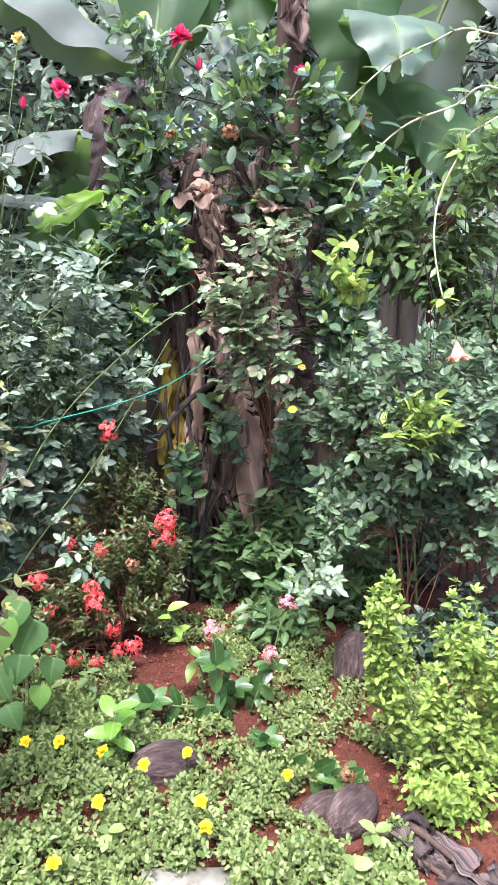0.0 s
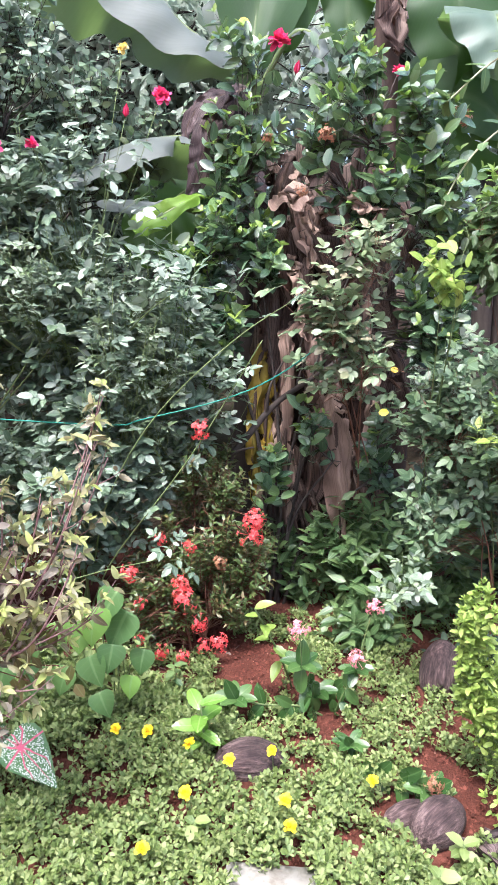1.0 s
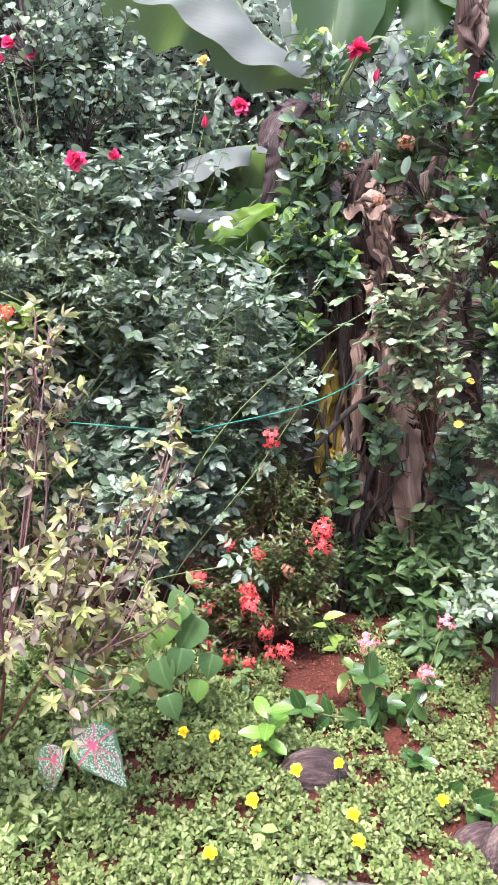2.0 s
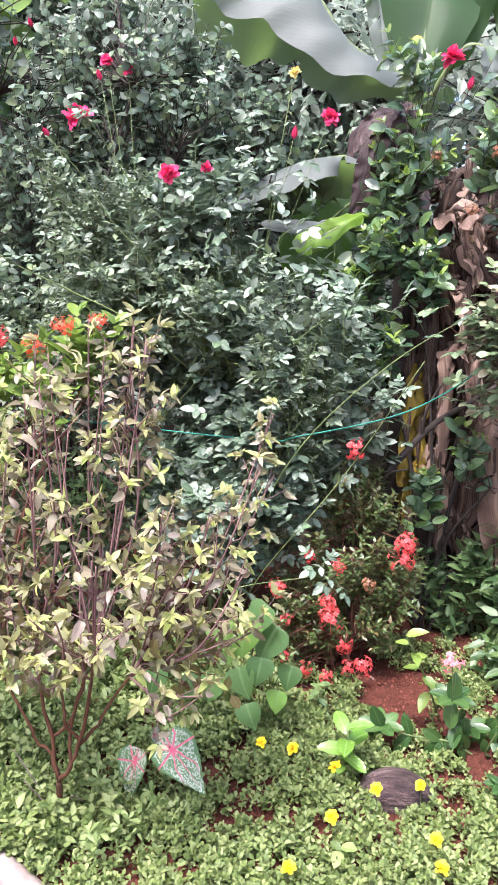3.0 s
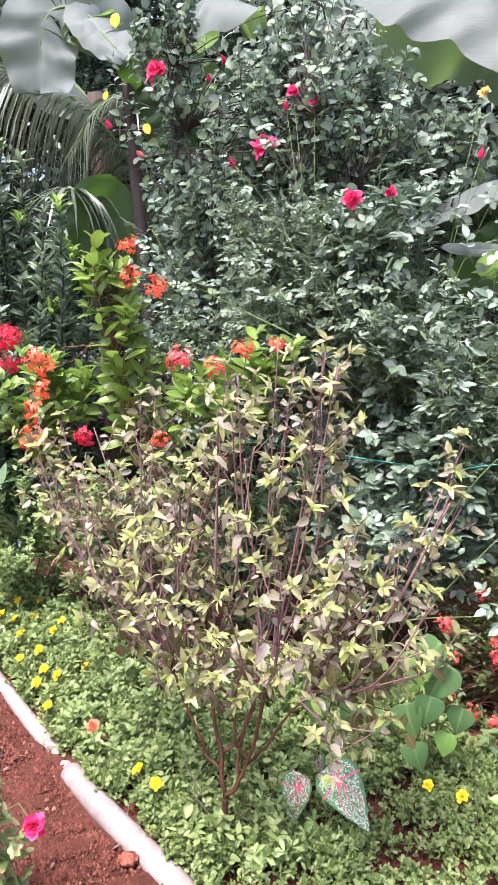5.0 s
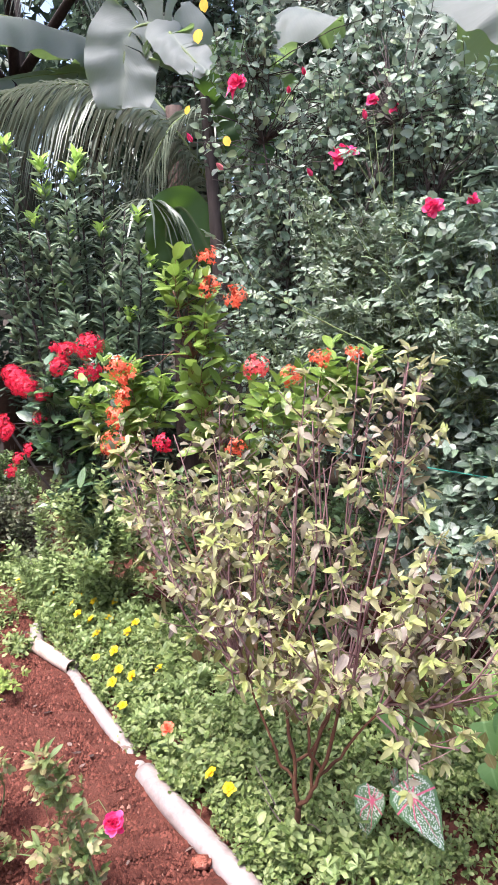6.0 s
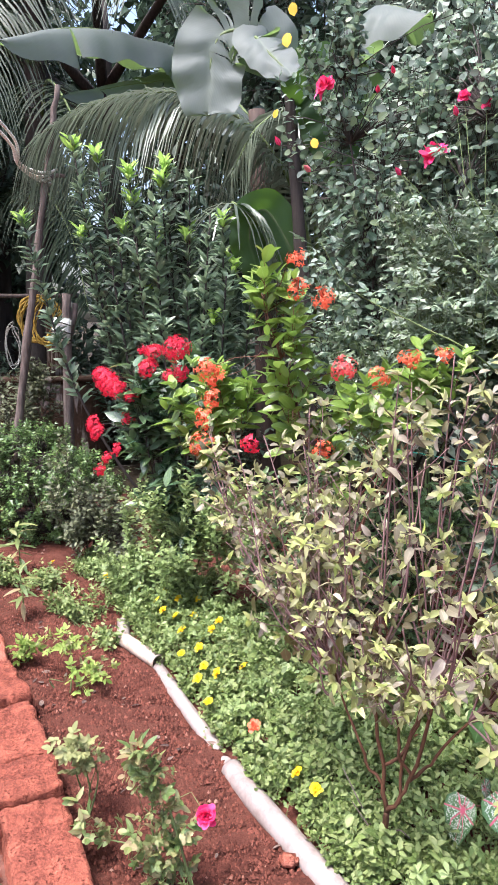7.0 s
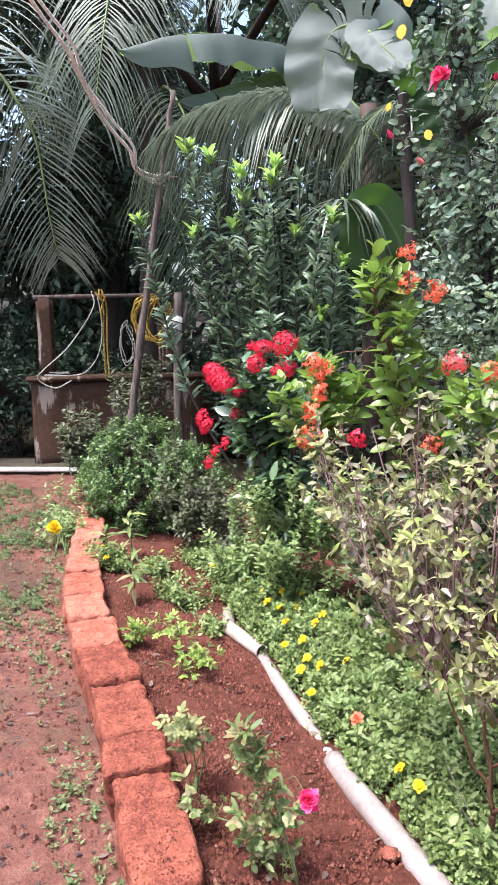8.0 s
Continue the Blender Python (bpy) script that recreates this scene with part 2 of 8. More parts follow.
G = {
    "ochre": leaf_material("yellowed_banana_leaf", [(0.3, 0.19, 0.025), (0.42, 0.28, 0.04), (0.2, 0.16, 0.03)], 0.55, 0.3, 0.3, (0.4, 0.28, 0.08), 0.3, 30.0),
    "moss": leaf_material("path_weed_leaf", [(0.07, 0.1, 0.04), (0.12, 0.16, 0.06), (0.2, 0.24, 0.1)], 0.5, 0.35, 0.25),
    "olive_grey": leaf_material("olive_shrub_leaf", [(0.055, 0.062, 0.034), (0.1, 0.105, 0.06), (0.18, 0.19, 0.11)], 0.45, 0.4, 0.2),
    "rose_fine": leaf_material("fine_rose_leaf", [(0.075, 0.115, 0.07), (0.155, 0.21, 0.14), (0.25, 0.315, 0.22), (0.38, 0.425, 0.345), (0.19, 0.26, 0.11), (0.1, 0.15, 0.085)], 0.42, 0.55, 0.24, (0.34, 0.4, 0.3)),
    # dry_pale: sunlit copy of dry, the sunshine is in its paler pinkish tones
    "dry_pale": leaf_material("sunlit_dry_leaf", [(0.22, 0.14, 0.11), (0.4, 0.28, 0.22), (0.16, 0.1, 0.085)], 0.7, 0.2, 0.2, (0.42, 0.3, 0.25), 0.3, 34.0, None, None, 0.4),
    # banana_lit: brighter copy of banana, backlight put into the colour
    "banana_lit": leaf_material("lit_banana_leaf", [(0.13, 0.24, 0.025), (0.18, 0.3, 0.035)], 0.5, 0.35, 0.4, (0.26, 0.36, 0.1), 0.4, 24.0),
    "tip": leaf_material("pale_tip_leaf", [(0.24, 0.42, 0.07), (0.33, 0.52, 0.1), (0.4, 0.56, 0.15)], 0.42, 0.4, 0.4, (0.42, 0.55, 0.18)),
    "glossy_dark": leaf_material("ribbed_dark_leaf", [(0.03, 0.075, 0.02), (0.05, 0.11, 0.03), (0.085, 0.155, 0.045)], 0.24, 0.6, 0.18, (0.13, 0.21, 0.075), 0.35, 8.0),
    "young": leaf_material("young_glossy_leaf", [(0.1, 0.22, 0.035), (0.16, 0.31, 0.05), (0.22, 0.38, 0.07)], 0.24, 0.7, 0.25, (0.3, 0.44, 0.14), 0.5, 6.0),
    "olive": leaf_material("old_basil_leaf", [(0.1, 0.11, 0.03), (0.16, 0.16, 0.05), (0.2, 0.14, 0.07)], 0.5, 0.35, 0.35),
    "box_dark": leaf_material("dome_shrub_leaf", [(0.025, 0.065, 0.014), (0.05, 0.115, 0.024), (0.11, 0.2, 0.045), (0.26, 0.36, 0.13)], 0.3, 0.6, 0.22),
    # palm_light: palm leaf with the light on its fronds put into the colour
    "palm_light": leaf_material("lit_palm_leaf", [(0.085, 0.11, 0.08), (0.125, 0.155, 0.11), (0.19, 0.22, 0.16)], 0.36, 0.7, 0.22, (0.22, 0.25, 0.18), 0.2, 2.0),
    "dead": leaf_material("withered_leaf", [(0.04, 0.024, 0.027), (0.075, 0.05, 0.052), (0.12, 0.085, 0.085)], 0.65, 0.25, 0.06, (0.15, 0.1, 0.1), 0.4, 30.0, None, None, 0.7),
    "sheath": leaf_material("dead_sheath", [(0.035, 0.025, 0.027), (0.08, 0.056, 0.056), (0.16, 0.115, 0.11)], 0.75, 0.2, 0.05, (0.26, 0.19, 0.17), 0.35, 4.0, None, None, 0.8),
    # banana_pale: waxy leaf with the sky's grey sheen put into its colour
    "banana_pale": leaf_material("waxy_sheen_banana_leaf", [(0.125, 0.145, 0.145), (0.15, 0.17, 0.165)], 0.58, 0.5, 0.4, (0.19, 0.22, 0.18), 0.5, 46.0, None, (0.32, 0.54, 0.06)),
    # banana_mid: banana_pale a step darker, shade put into the colour
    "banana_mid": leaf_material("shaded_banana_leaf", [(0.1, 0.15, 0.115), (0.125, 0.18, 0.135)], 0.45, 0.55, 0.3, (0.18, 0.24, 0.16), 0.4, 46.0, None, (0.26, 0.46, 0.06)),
    "rose_blue": leaf_material("blue_rose_leaf", [(0.045, 0.085, 0.045), (0.085, 0.145, 0.075), (0.15, 0.225, 0.12), (0.27, 0.345, 0.22), (0.12, 0.185, 0.07), (0.06, 0.11, 0.055)], 0.36, 0.6, 0.24, (0.26, 0.34, 0.2)),
    "rose": leaf_material("rose_leaf", [(0.065, 0.105, 0.07), (0.125, 0.18, 0.125), (0.22, 0.285, 0.21), (0.35, 0.4, 0.335), (0.15, 0.225, 0.12), (0.09, 0.14, 0.09)], 0.4, 0.6, 0.24, (0.3, 0.36, 0.27)),
    "rose_pale": leaf_material("rose_leaf_pale", [(0.12, 0.19, 0.09), (0.22, 0.3, 0.16), (0.36, 0.42, 0.28), (0.17, 0.25, 0.11), (0.4, 0.31, 0.22), (0.3, 0.38, 0.24), (0.1, 0.16, 0.08)], 0.38, 0.6, 0.25),
    "dusty": leaf_material("dusty_leaf", [(0.055, 0.1, 0.065), (0.1, 0.16, 0.105), (0.18, 0.25, 0.18), (0.14, 0.215, 0.085), (0.32, 0.375, 0.315), (0.075, 0.13, 0.085), (0.23, 0.29, 0.125), (0.14, 0.2, 0.15)], 0.42, 0.6, 0.3, (0.22, 0.29, 0.2)),
    "glossy": leaf_material("glossy_leaf", [(0.035, 0.075, 0.045), (0.06, 0.115, 0.065), (0.1, 0.17, 0.095), (0.16, 0.24, 0.13), (0.13, 0.22, 0.06)], 0.26, 0.9, 0.2, (0.2, 0.28, 0.15)),
    "lime": leaf_material("lime_leaf", [(0.2, 0.3, 0.05), (0.31, 0.41, 0.085), (0.42, 0.5, 0.14), (0.25, 0.36, 0.07), (0.14, 0.22, 0.045)], 0.5, 0.35, 0.38, (0.4, 0.46, 0.18)),
    "mid": leaf_material("herb_leaf", [(0.038, 0.085, 0.032), (0.07, 0.13, 0.048), (0.115, 0.185, 0.07), (0.16, 0.235, 0.085)], 0.4, 0.5, 0.28),
    # dark: leaves of woods and understory, their shade put into deep tones
    "dark": leaf_material("shaded_leaf", [(0.03, 0.055, 0.034), (0.05, 0.085, 0.05), (0.085, 0.125, 0.075)], 0.4, 0.5, 0.18, (0.1, 0.14, 0.08)),
    "far": leaf_material("tree_leaf", [(0.14, 0.2, 0.15), (0.22, 0.29, 0.22), (0.32, 0.38, 0.31), (0.42, 0.46, 0.4)], 0.34, 0.7, 0.42, (0.24, 0.3, 0.22)),
    "cover": leaf_material("mat_leaf", [(0.082, 0.128, 0.034), (0.168, 0.23, 0.066), (0.26, 0.315, 0.115), (0.345, 0.39, 0.165), (0.22, 0.29, 0.08), (0.11, 0.16, 0.048)], 0.46, 0.4, 0.32, (0.32, 0.37, 0.18), 0.2, 3.0),
    "tulsi": leaf_material("holy_basil_leaf", [(0.06, 0.052, 0.032), (0.2, 0.175, 0.09), (0.44, 0.38, 0.28), (0.09, 0.062, 0.056), (0.2, 0.2, 0.07), (0.34, 0.29, 0.2), (0.1, 0.115, 0.042), (0.54, 0.46, 0.38), (0.2, 0.145, 0.125), (0.28, 0.28, 0.11), (0.1, 0.07, 0.062), (0.15, 0.15, 0.055)], 0.42, 0.5, 0.3, (0.34, 0.27, 0.2)),
    "tulsi_new": leaf_material("holy_basil_tip", [(0.26, 0.33, 0.065), (0.42, 0.46, 0.15), (0.54, 0.52, 0.3), (0.32, 0.39, 0.1), (0.34, 0.28, 0.18), (0.48, 0.52, 0.17), (0.22, 0.2, 0.1), (0.5, 0.44, 0.34)], 0.46, 0.4, 0.36),
    "ixora": leaf_material("ixora_leaf", [(0.11, 0.19, 0.032), (0.19, 0.29, 0.05), (0.29, 0.39, 0.085), (0.15, 0.25, 0.04)], 0.32, 0.6, 0.32),
    "ixora_small": leaf_material("small_ixora_leaf", [(0.035, 0.07, 0.018), (0.065, 0.11, 0.028), (0.12, 0.16, 0.05), (0.05, 0.09, 0.022), (0.16, 0.1, 0.04)], 0.3, 0.5, 0.22),
    "box": leaf_material("dense_shrub_leaf", [(0.12, 0.18, 0.06), (0.2, 0.275, 0.095), (0.3, 0.37, 0.14), (0.36, 0.44, 0.19)], 0.42, 0.4, 0.3),
    "spike": leaf_material("spiky_shrub_leaf", [(0.1, 0.155, 0.095), (0.155, 0.225, 0.135), (0.23, 0.3, 0.185)], 0.36, 0.6, 0.24),
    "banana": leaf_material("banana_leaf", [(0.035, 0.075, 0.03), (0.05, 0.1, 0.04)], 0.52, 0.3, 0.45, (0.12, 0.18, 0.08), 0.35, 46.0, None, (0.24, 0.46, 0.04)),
    # palm and palm_mid: shaded and half-lit copies of palm_light, shade in the colour
    "palm": leaf_material("shaded_palm_leaf", [(0.02, 0.033, 0.018), (0.036, 0.055, 0.03), (0.055, 0.078, 0.042)], 0.55, 0.2, 0.15, (0.08, 0.1, 0.06), 0.2, 2.0),
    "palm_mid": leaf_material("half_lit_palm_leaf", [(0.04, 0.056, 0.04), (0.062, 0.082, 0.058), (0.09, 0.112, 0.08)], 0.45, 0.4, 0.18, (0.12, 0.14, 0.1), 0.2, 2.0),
    "bedrose": leaf_material("young_rose_leaf", [(0.075, 0.13, 0.04), (0.14, 0.2, 0.06), (0.27, 0.28, 0.1), (0.1, 0.16, 0.05), (0.36, 0.32, 0.15), (0.24, 0.14, 0.08), (0.17, 0.22, 0.07)], 0.45, 0.4, 0.28),
    "cream": leaf_material("cream_leaf", [(0.24, 0.26, 0.1), (0.34, 0.32, 0.15), (0.17, 0.21, 0.08)], 0.5, 0.3, 0.28),
    "yellow": leaf_material("yellow_leaf", [(0.75, 0.45, 0.03), (0.8, 0.52, 0.06)], 0.45, 0.4, 0.3, (0.6, 0.4, 0.1)),
    "heart": leaf_material("heart_leaf", [(0.075, 0.15, 0.055), (0.13, 0.235, 0.075), (0.2, 0.36, 0.07)], 0.45, 0.35, 0.35, (0.2, 0.32, 0.13), 0.55, 5.0),
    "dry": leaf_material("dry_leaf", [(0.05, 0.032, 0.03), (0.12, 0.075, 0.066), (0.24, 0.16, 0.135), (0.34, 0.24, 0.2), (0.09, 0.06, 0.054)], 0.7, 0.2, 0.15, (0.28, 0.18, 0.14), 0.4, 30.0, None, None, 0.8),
}
STEM = {
    "green": bark_material("green_stem", (0.08, 0.12, 0.04), (0.16, 0.2, 0.08), 0.6),
    "brown": bark_material("brown_stem", (0.1, 0.045, 0.03), (0.2, 0.09, 0.06), 0.7),
    "purple": bark_material("purple_stem", (0.1, 0.05, 0.052), (0.27, 0.165, 0.16), 0.7),
    "rust": bark_material("rust_stem", (0.055, 0.024, 0.014), (0.15, 0.066, 0.036), 0.75),
    "pale": bark_material("pale_shoot", (0.3, 0.32, 0.18), (0.5, 0.5, 0.34), 0.6),
    "grey": bark_material("grey_wood", (0.035, 0.024, 0.02), (0.2, 0.155, 0.14), 0.88, 42.0),
    "dark": bark_material("dark_bark", (0.025, 0.02, 0.018), (0.07, 0.055, 0.05), 0.85),
    "banana": bark_material("banana_stem", (0.02, 0.014, 0.012), (0.1, 0.062, 0.05), 0.75, 18.0),
}
PETAL = {
    "coral": petal_material("coral_petal", (0.72, 0.06, 0.07), (0.82, 0.18, 0.17)),
    "crimson": petal_material("crimson_petal", (0.56, 0.01, 0.035), (0.8, 0.04, 0.1)),
    "orange": petal_material("orange_petal", (0.74, 0.1, 0.045), (0.82, 0.22, 0.12)),
    "pink": petal_material("pink_petal", (0.66, 0.02, 0.12), (0.9, 0.12, 0.28)),
    "magenta": petal_material("magenta_petal", (0.74, 0.02, 0.14), (0.9, 0.13, 0.32)),
    "blush": petal_material("blush_petal", (0.75, 0.22, 0.28), (0.85, 0.36, 0.4)),
    "salmon": petal_material("salmon_petal", (0.8, 0.32, 0.25), (0.85, 0.45, 0.35)),
    "yellow": petal_material("yellow_petal", (0.82, 0.55, 0.01), (0.85, 0.65, 0.03)),
    "cream": petal_material("cream_petal", (0.8, 0.65, 0.2), (0.85, 0.72, 0.35)),
    "seed": petal_material("faded_flower", (0.24, 0.09, 0.055), (0.36, 0.2, 0.11)),
}

# ---- kinds of plants ----
def ball_points(rng, n, bias=0.45):
    d = unit(rng.normal(size=(n, 3)))
    return d * (rng.random((n, 1)) ** bias)


def clumped(rng, n, bias=0.45, each=6, loose=0.25):
    """Points in a unit ball that gather in clumps, with gaps between them."""
    c = ball_points(rng, max(1, n // each), bias)
    p = np.repeat(c, each, 0)
    p = np.concatenate((p, ball_points(rng, n, bias)))[:n] if len(p) < n else p[:n]
    return p + rng.normal(0, loose, (n, 3)) * np.minimum(1.0, 14.0 / n) ** 0.33 * 1.1


def sprays(rng, tips, dirs, length, per, leaf_len, leaf_wid, kind, shape, spread=55, droop=0.15, curl=0.15, fold=0.25, wild=0.35, to=(0.0, -0.25, 1.0)):
    """Leaves along twigs that end at tips. kind: alternate, rosette or rose (five leaflets to a stalk)."""
    n = len(tips)
    j = np.tile(np.arange(per), n)
    tip, d = np.repeat(tips, per, 0), np.repeat(dirs, per, 0)
    ln = np.repeat(np.broadcast_to(length, n), per)[:, None]
    along = (j[:, None] + rng.random((n * per, 1))) / per
    if kind == "rosette":
        along = 0.75 + 0.25 * along
    P = tip - d * ln * (1 - along)
    phi = j * 2.4 + np.repeat(rng.random(n) * 6.28, per) + rng.normal(0, 0.3, n * per)
    a = np.radians(spread + rng.normal(0, 12, n * per))[:, None]
    D = unit(d * np.cos(a) + perp(d, phi) * np.sin(a) - UP * droop)
    size = rng.uniform(0.65, 1.15, n * per)
    if kind != "rose":
        return leaves(P, D, facing(D, rng, wild, to), leaf_len * size, leaf_wid * size, shape, curl * rng.uniform(0.3, 1.7, len(D)), fold)
    stalk = leaf_len * 1.9 * size
    N = unit(facing(D, rng, wild, to))
    S = unit(np.cross(D, N))
    sets = []
    for f, turn, s in ((0.42, 62, 0.8), (0.42, -62, 0.8), (0.72, 58, 0.95), (0.72, -58, 0.95), (0.8, 0, 1.1)):
        r = math.radians(turn)
        DD = unit(D * math.cos(r) + S * math.sin(r) + rng.normal(0, 0.12, D.shape))
        sets.append(leaves(P + D * (stalk * f)[:, None], DD, N + rng.normal(0, 0.2, N.shape), leaf_len * size * s, leaf_wid * size * s, shape, curl, fold))
    bars = tubes(np.stack((P, P + D * (stalk * 0.8)[:, None]), 1), np.full((len(P), 2), 0.0009), 3)
    return joined(*sets, bars)


def shrub(name, label, category, base, blobs, stems=5, twig=0.18, per=7, leaf=(0.06, 0.03), kind="alternate", shape=OVATE, mat="mid",
          stem="brown", tip_mat=None, tip=(0.05, 0.025, 5), rise=0.7, seed=1, group="", stem_r=0.012, flowers=(), spread=55, droop=0.15, wild=0.35, bias=0.45, curl=0.15, face=(0.0, -0.25, 1.0)):
    """A shrub: main stems from its base, side twigs that end within the given lumps (x, y, z, rx, ry, rz, twigs), leaves along them."""
    rng = np.random.default_rng(seed)
    base = np.array(base, float)
    ob = thing(name, label, category, base, group)
    tips = np.concatenate([np.array(b[:3]) + clumped(rng, b[6], bias) * np.array(b[3:6]) for b in blobs])
    tips[:, 2] = np.maximum(tips[:, 2], base[2] + 0.05)
    mids = np.concatenate([np.tile(np.array(b[:3]) - (0, 0, b[5] * 0.6), (b[6], 1)) for b in blobs])
    dirs = unit(unit(tips - mids) + UP * rise + rng.normal(0, 0.25, tips.shape))
    ln = twig * rng.uniform(0.6, 1.3, len(tips))
    roots = tips - dirs * ln[:, None]
    # main stems, each to the middle of its share of the twigs
    pick = rng.choice(np.arange(len(tips)), stems, replace=False)
    lines = []
    for p in pick:
        end = roots[p] * 0.85 + mids[p] * 0.15
        foot = base + np.array((*rng.normal(0, 0.03, 2), 0.0))
        foot[2] = base[2] - 0.03
        mid = foot * 0.5 + end * 0.5 + np.array((*((end - foot)[:2] * -0.22), 0.05)) + rng.normal(0, 0.03, 3)
        lines.append(glide((foot, mid, end), 10))
    lines = np.array(lines)
    for li in lines:
        part("stem", mesh_of("stem", *tubes(li[None] - base, np.linspace(stem_r, stem_r * 0.3, 10)[None], 6), STEM[stem]), ob)
    nodes = lines[:, 2:].reshape(-1, 3)
    ends = np.concatenate((roots, np.array([f[0] for f in flowers], float))) if len(flowers) else roots
    far = np.linalg.norm(ends[:, None] - nodes[None], axis=2) + 0.8 * np.maximum(0, nodes[None, :, 2] - ends[:, None, 2])
    start = nodes[far.argmin(1)]
    k = np.linspace(0, 1, 4)[None, :, None]
    sag = np.sin(k * np.pi) * np.array((0, 0, 0.04)) + rng.normal(0, 0.012, (len(ends), 4, 3)) * np.sin(k * np.pi)
    P = start[:, None] * (1 - k) + ends[:, None] * k + sag
    P2 = np.stack((roots, tips), 1)
    rr = stem_r * 0.28
    tagged(part("twig_mass", mesh_of("twig_mass", *joined(tubes(P - base, np.tile(np.linspace(rr, rr * 0.6, 4), (len(ends), 1)), 3),
                                            tubes(P2 - base, np.tile(np.array((rr * 0.6, rr * 0.3)), (len(tips), 1)), 3)), STEM[stem]), ob), kind="stuff")
    fol = sprays(rng, tips - base, dirs, ln, per, *leaf, kind, shape, spread, droop, curl, wild=wild, to=face)
    tagged(part("foliage", mesh_of("foliage", *fol, G[mat]), ob), kind="stuff")
    if tip_mat:
        fol = sprays(rng, tips - base + dirs * 0.012, dirs, 0.03, tip[2], tip[0], tip[1], "rosette", shape, 45, 0.0, 0.2)
        tagged(part("young_foliage", mesh_of("young_foliage", *fol, G[tip_mat]), ob, "pale young leaves at the shoot tips"), kind="stuff")
    for place, make, size in flowers:
        d = 0.5 * unit(np.array(place) - mids.mean(0)) + np.array((0.2, -0.75, 0.45)) + rng.normal(0, 0.15, 3)
        flower(make, np.array(place) - base, d, size * (0.8 if make.startswith("bud") else 1.2), ob)
    return ob


FLOWER_MESH = {}


def flower_mesh(make, n=0):
    """The mesh of a flower about 1 across, open along +z."""
    if (make, n) in FLOWER_MESH:
        return FLOWER_MESH[make, n]
    form, colour = make.split()
    rng = np.random.default_rng(n + len(make) * 7)
    sets = []
    if form == "cluster":
        m = 190
        d = ball_points(rng, m, 0.02)
        d[:, 2] = np.abs(d[:, 2]) * 1.1 - 0.2
        d = unit(d)
        c = d * (0.32 + 0.15 * rng.random((m, 1))) * np.array((1.0, 1.0, 0.72))
        ph = rng.random(m) * 1.57
        for q in range(4):
            D = perp(d, ph + q * 1.5708)
            sets.append(leaves(c, unit(D + d * 0.3), d, 0.08, 0.036, SMALL, 0.15, 0.1))
        sets.append(tubes(np.stack((c * 0.1, c), 1)[::3], np.full((m, 2), 0.01)[::3], 3))
    elif form == "loose":
        m = 34
        d = ball_points(rng, m, 0.02)
        d[:, 2] = np.abs(d[:, 2]) * 0.8
        d = unit(d)
        c = d * (0.22 + 0.25 * rng.random((m, 1)))
        ph = rng.random(m) * 1.57
        for q in range(4):
            D = perp(d, ph + q * 1.5708)
            sets.append(leaves(c, unit(D + d * 0.15), d, 0.12, 0.06, LANCE, 0.2, 0.1))
        sets.append(tubes(np.stack((c * 0.1, c), 1), np.full((m, 2), 0.01), 3))
    elif form == "double":
        for ring, (cnt, lift, size) in enumerate(((11, 0, 0.5), (13, 16, 0.5), (13, 32, 0.48), (12, 48, 0.44), (10, 64, 0.4), (7, 80, 0.34))):
            a = np.arange(cnt) * 6.283 / cnt + ring * 0.7 + rng.normal(0, 0.15, cnt)
            e = np.radians(lift + rng.normal(0, 8, cnt))
            D = np.stack((np.cos(a) * np.cos(e), np.sin(a) * np.cos(e), np.sin(e)), 1)
            N = np.stack((-np.cos(a) * np.sin(e), -np.sin(a) * np.sin(e), np.cos(e)), 1)
            sets.append(leaves(np.zeros((cnt, 3)) + D * 0.04, D, N + rng.normal(0, 0.45, N.shape), size * rng.uniform(0.7, 1.05, cnt), size * 0.72, ((0.15, 0.3), (0.45, 0.5), (0.8, 0.5), (0.97, 0.28)), rng.normal(0.0, 0.4, cnt), 0.3))
    elif form == "cup":
        for cnt, lift, size in ((8, 0.3, 0.54), (7, 0.75, 0.4), (5, 1.15, 0.26)):
            a = np.arange(cnt) * 6.283 / cnt + lift * 2
            e = np.full(cnt, lift) + rng.normal(0, 0.1, cnt)
            D = np.stack((np.cos(a) * np.cos(e), np.sin(a) * np.cos(e), np.sin(e)), 1)
            N = np.stack((-np.cos(a) * np.sin(e), -np.sin(a) * np.sin(e), np.cos(e)), 1)
            sets.append(leaves(D * 0.02, D, N + rng.normal(0, 0.2, N.shape), size * rng.uniform(0.85, 1.05, cnt), size * 0.72, ((0.2, 0.25), (0.6, 0.5), (0.93, 0.36)), rng.normal(0.05, 0.2, cnt), 0.25))
    elif form == "trumpet":
        cnt = 5
        a = np.arange(cnt) * 6.283 / cnt
        r = np.stack((np.cos(a), np.sin(a), np.zeros(cnt)), 1)
        sets.append(leaves(r * 0.03, UP + r * 0.28, -r + UP * 0.2, 1.0, 0.5, OBOV, 0.2, 0.25))
        sets.append(leaves(r * 0.05 + UP * 0.3, UP + r * 0.5, -r + UP * 0.4, 0.62, 0.45, OBOV, 0.35, 0.2))
    elif form == "bud":
        cnt = 6
        a = np.arange(cnt) * 6.283 / cnt
        r = np.stack((np.cos(a), np.sin(a), np.zeros(cnt)), 1)
        sets.append(leaves(r * 0.02, UP + r * 0.4, -r, 1.0, 0.55, OVATE, -0.45, 0.3))
    FLOWER_MESH[make, n] = mesh_of(form + "_flower", *joined(*sets), PETAL[colour])
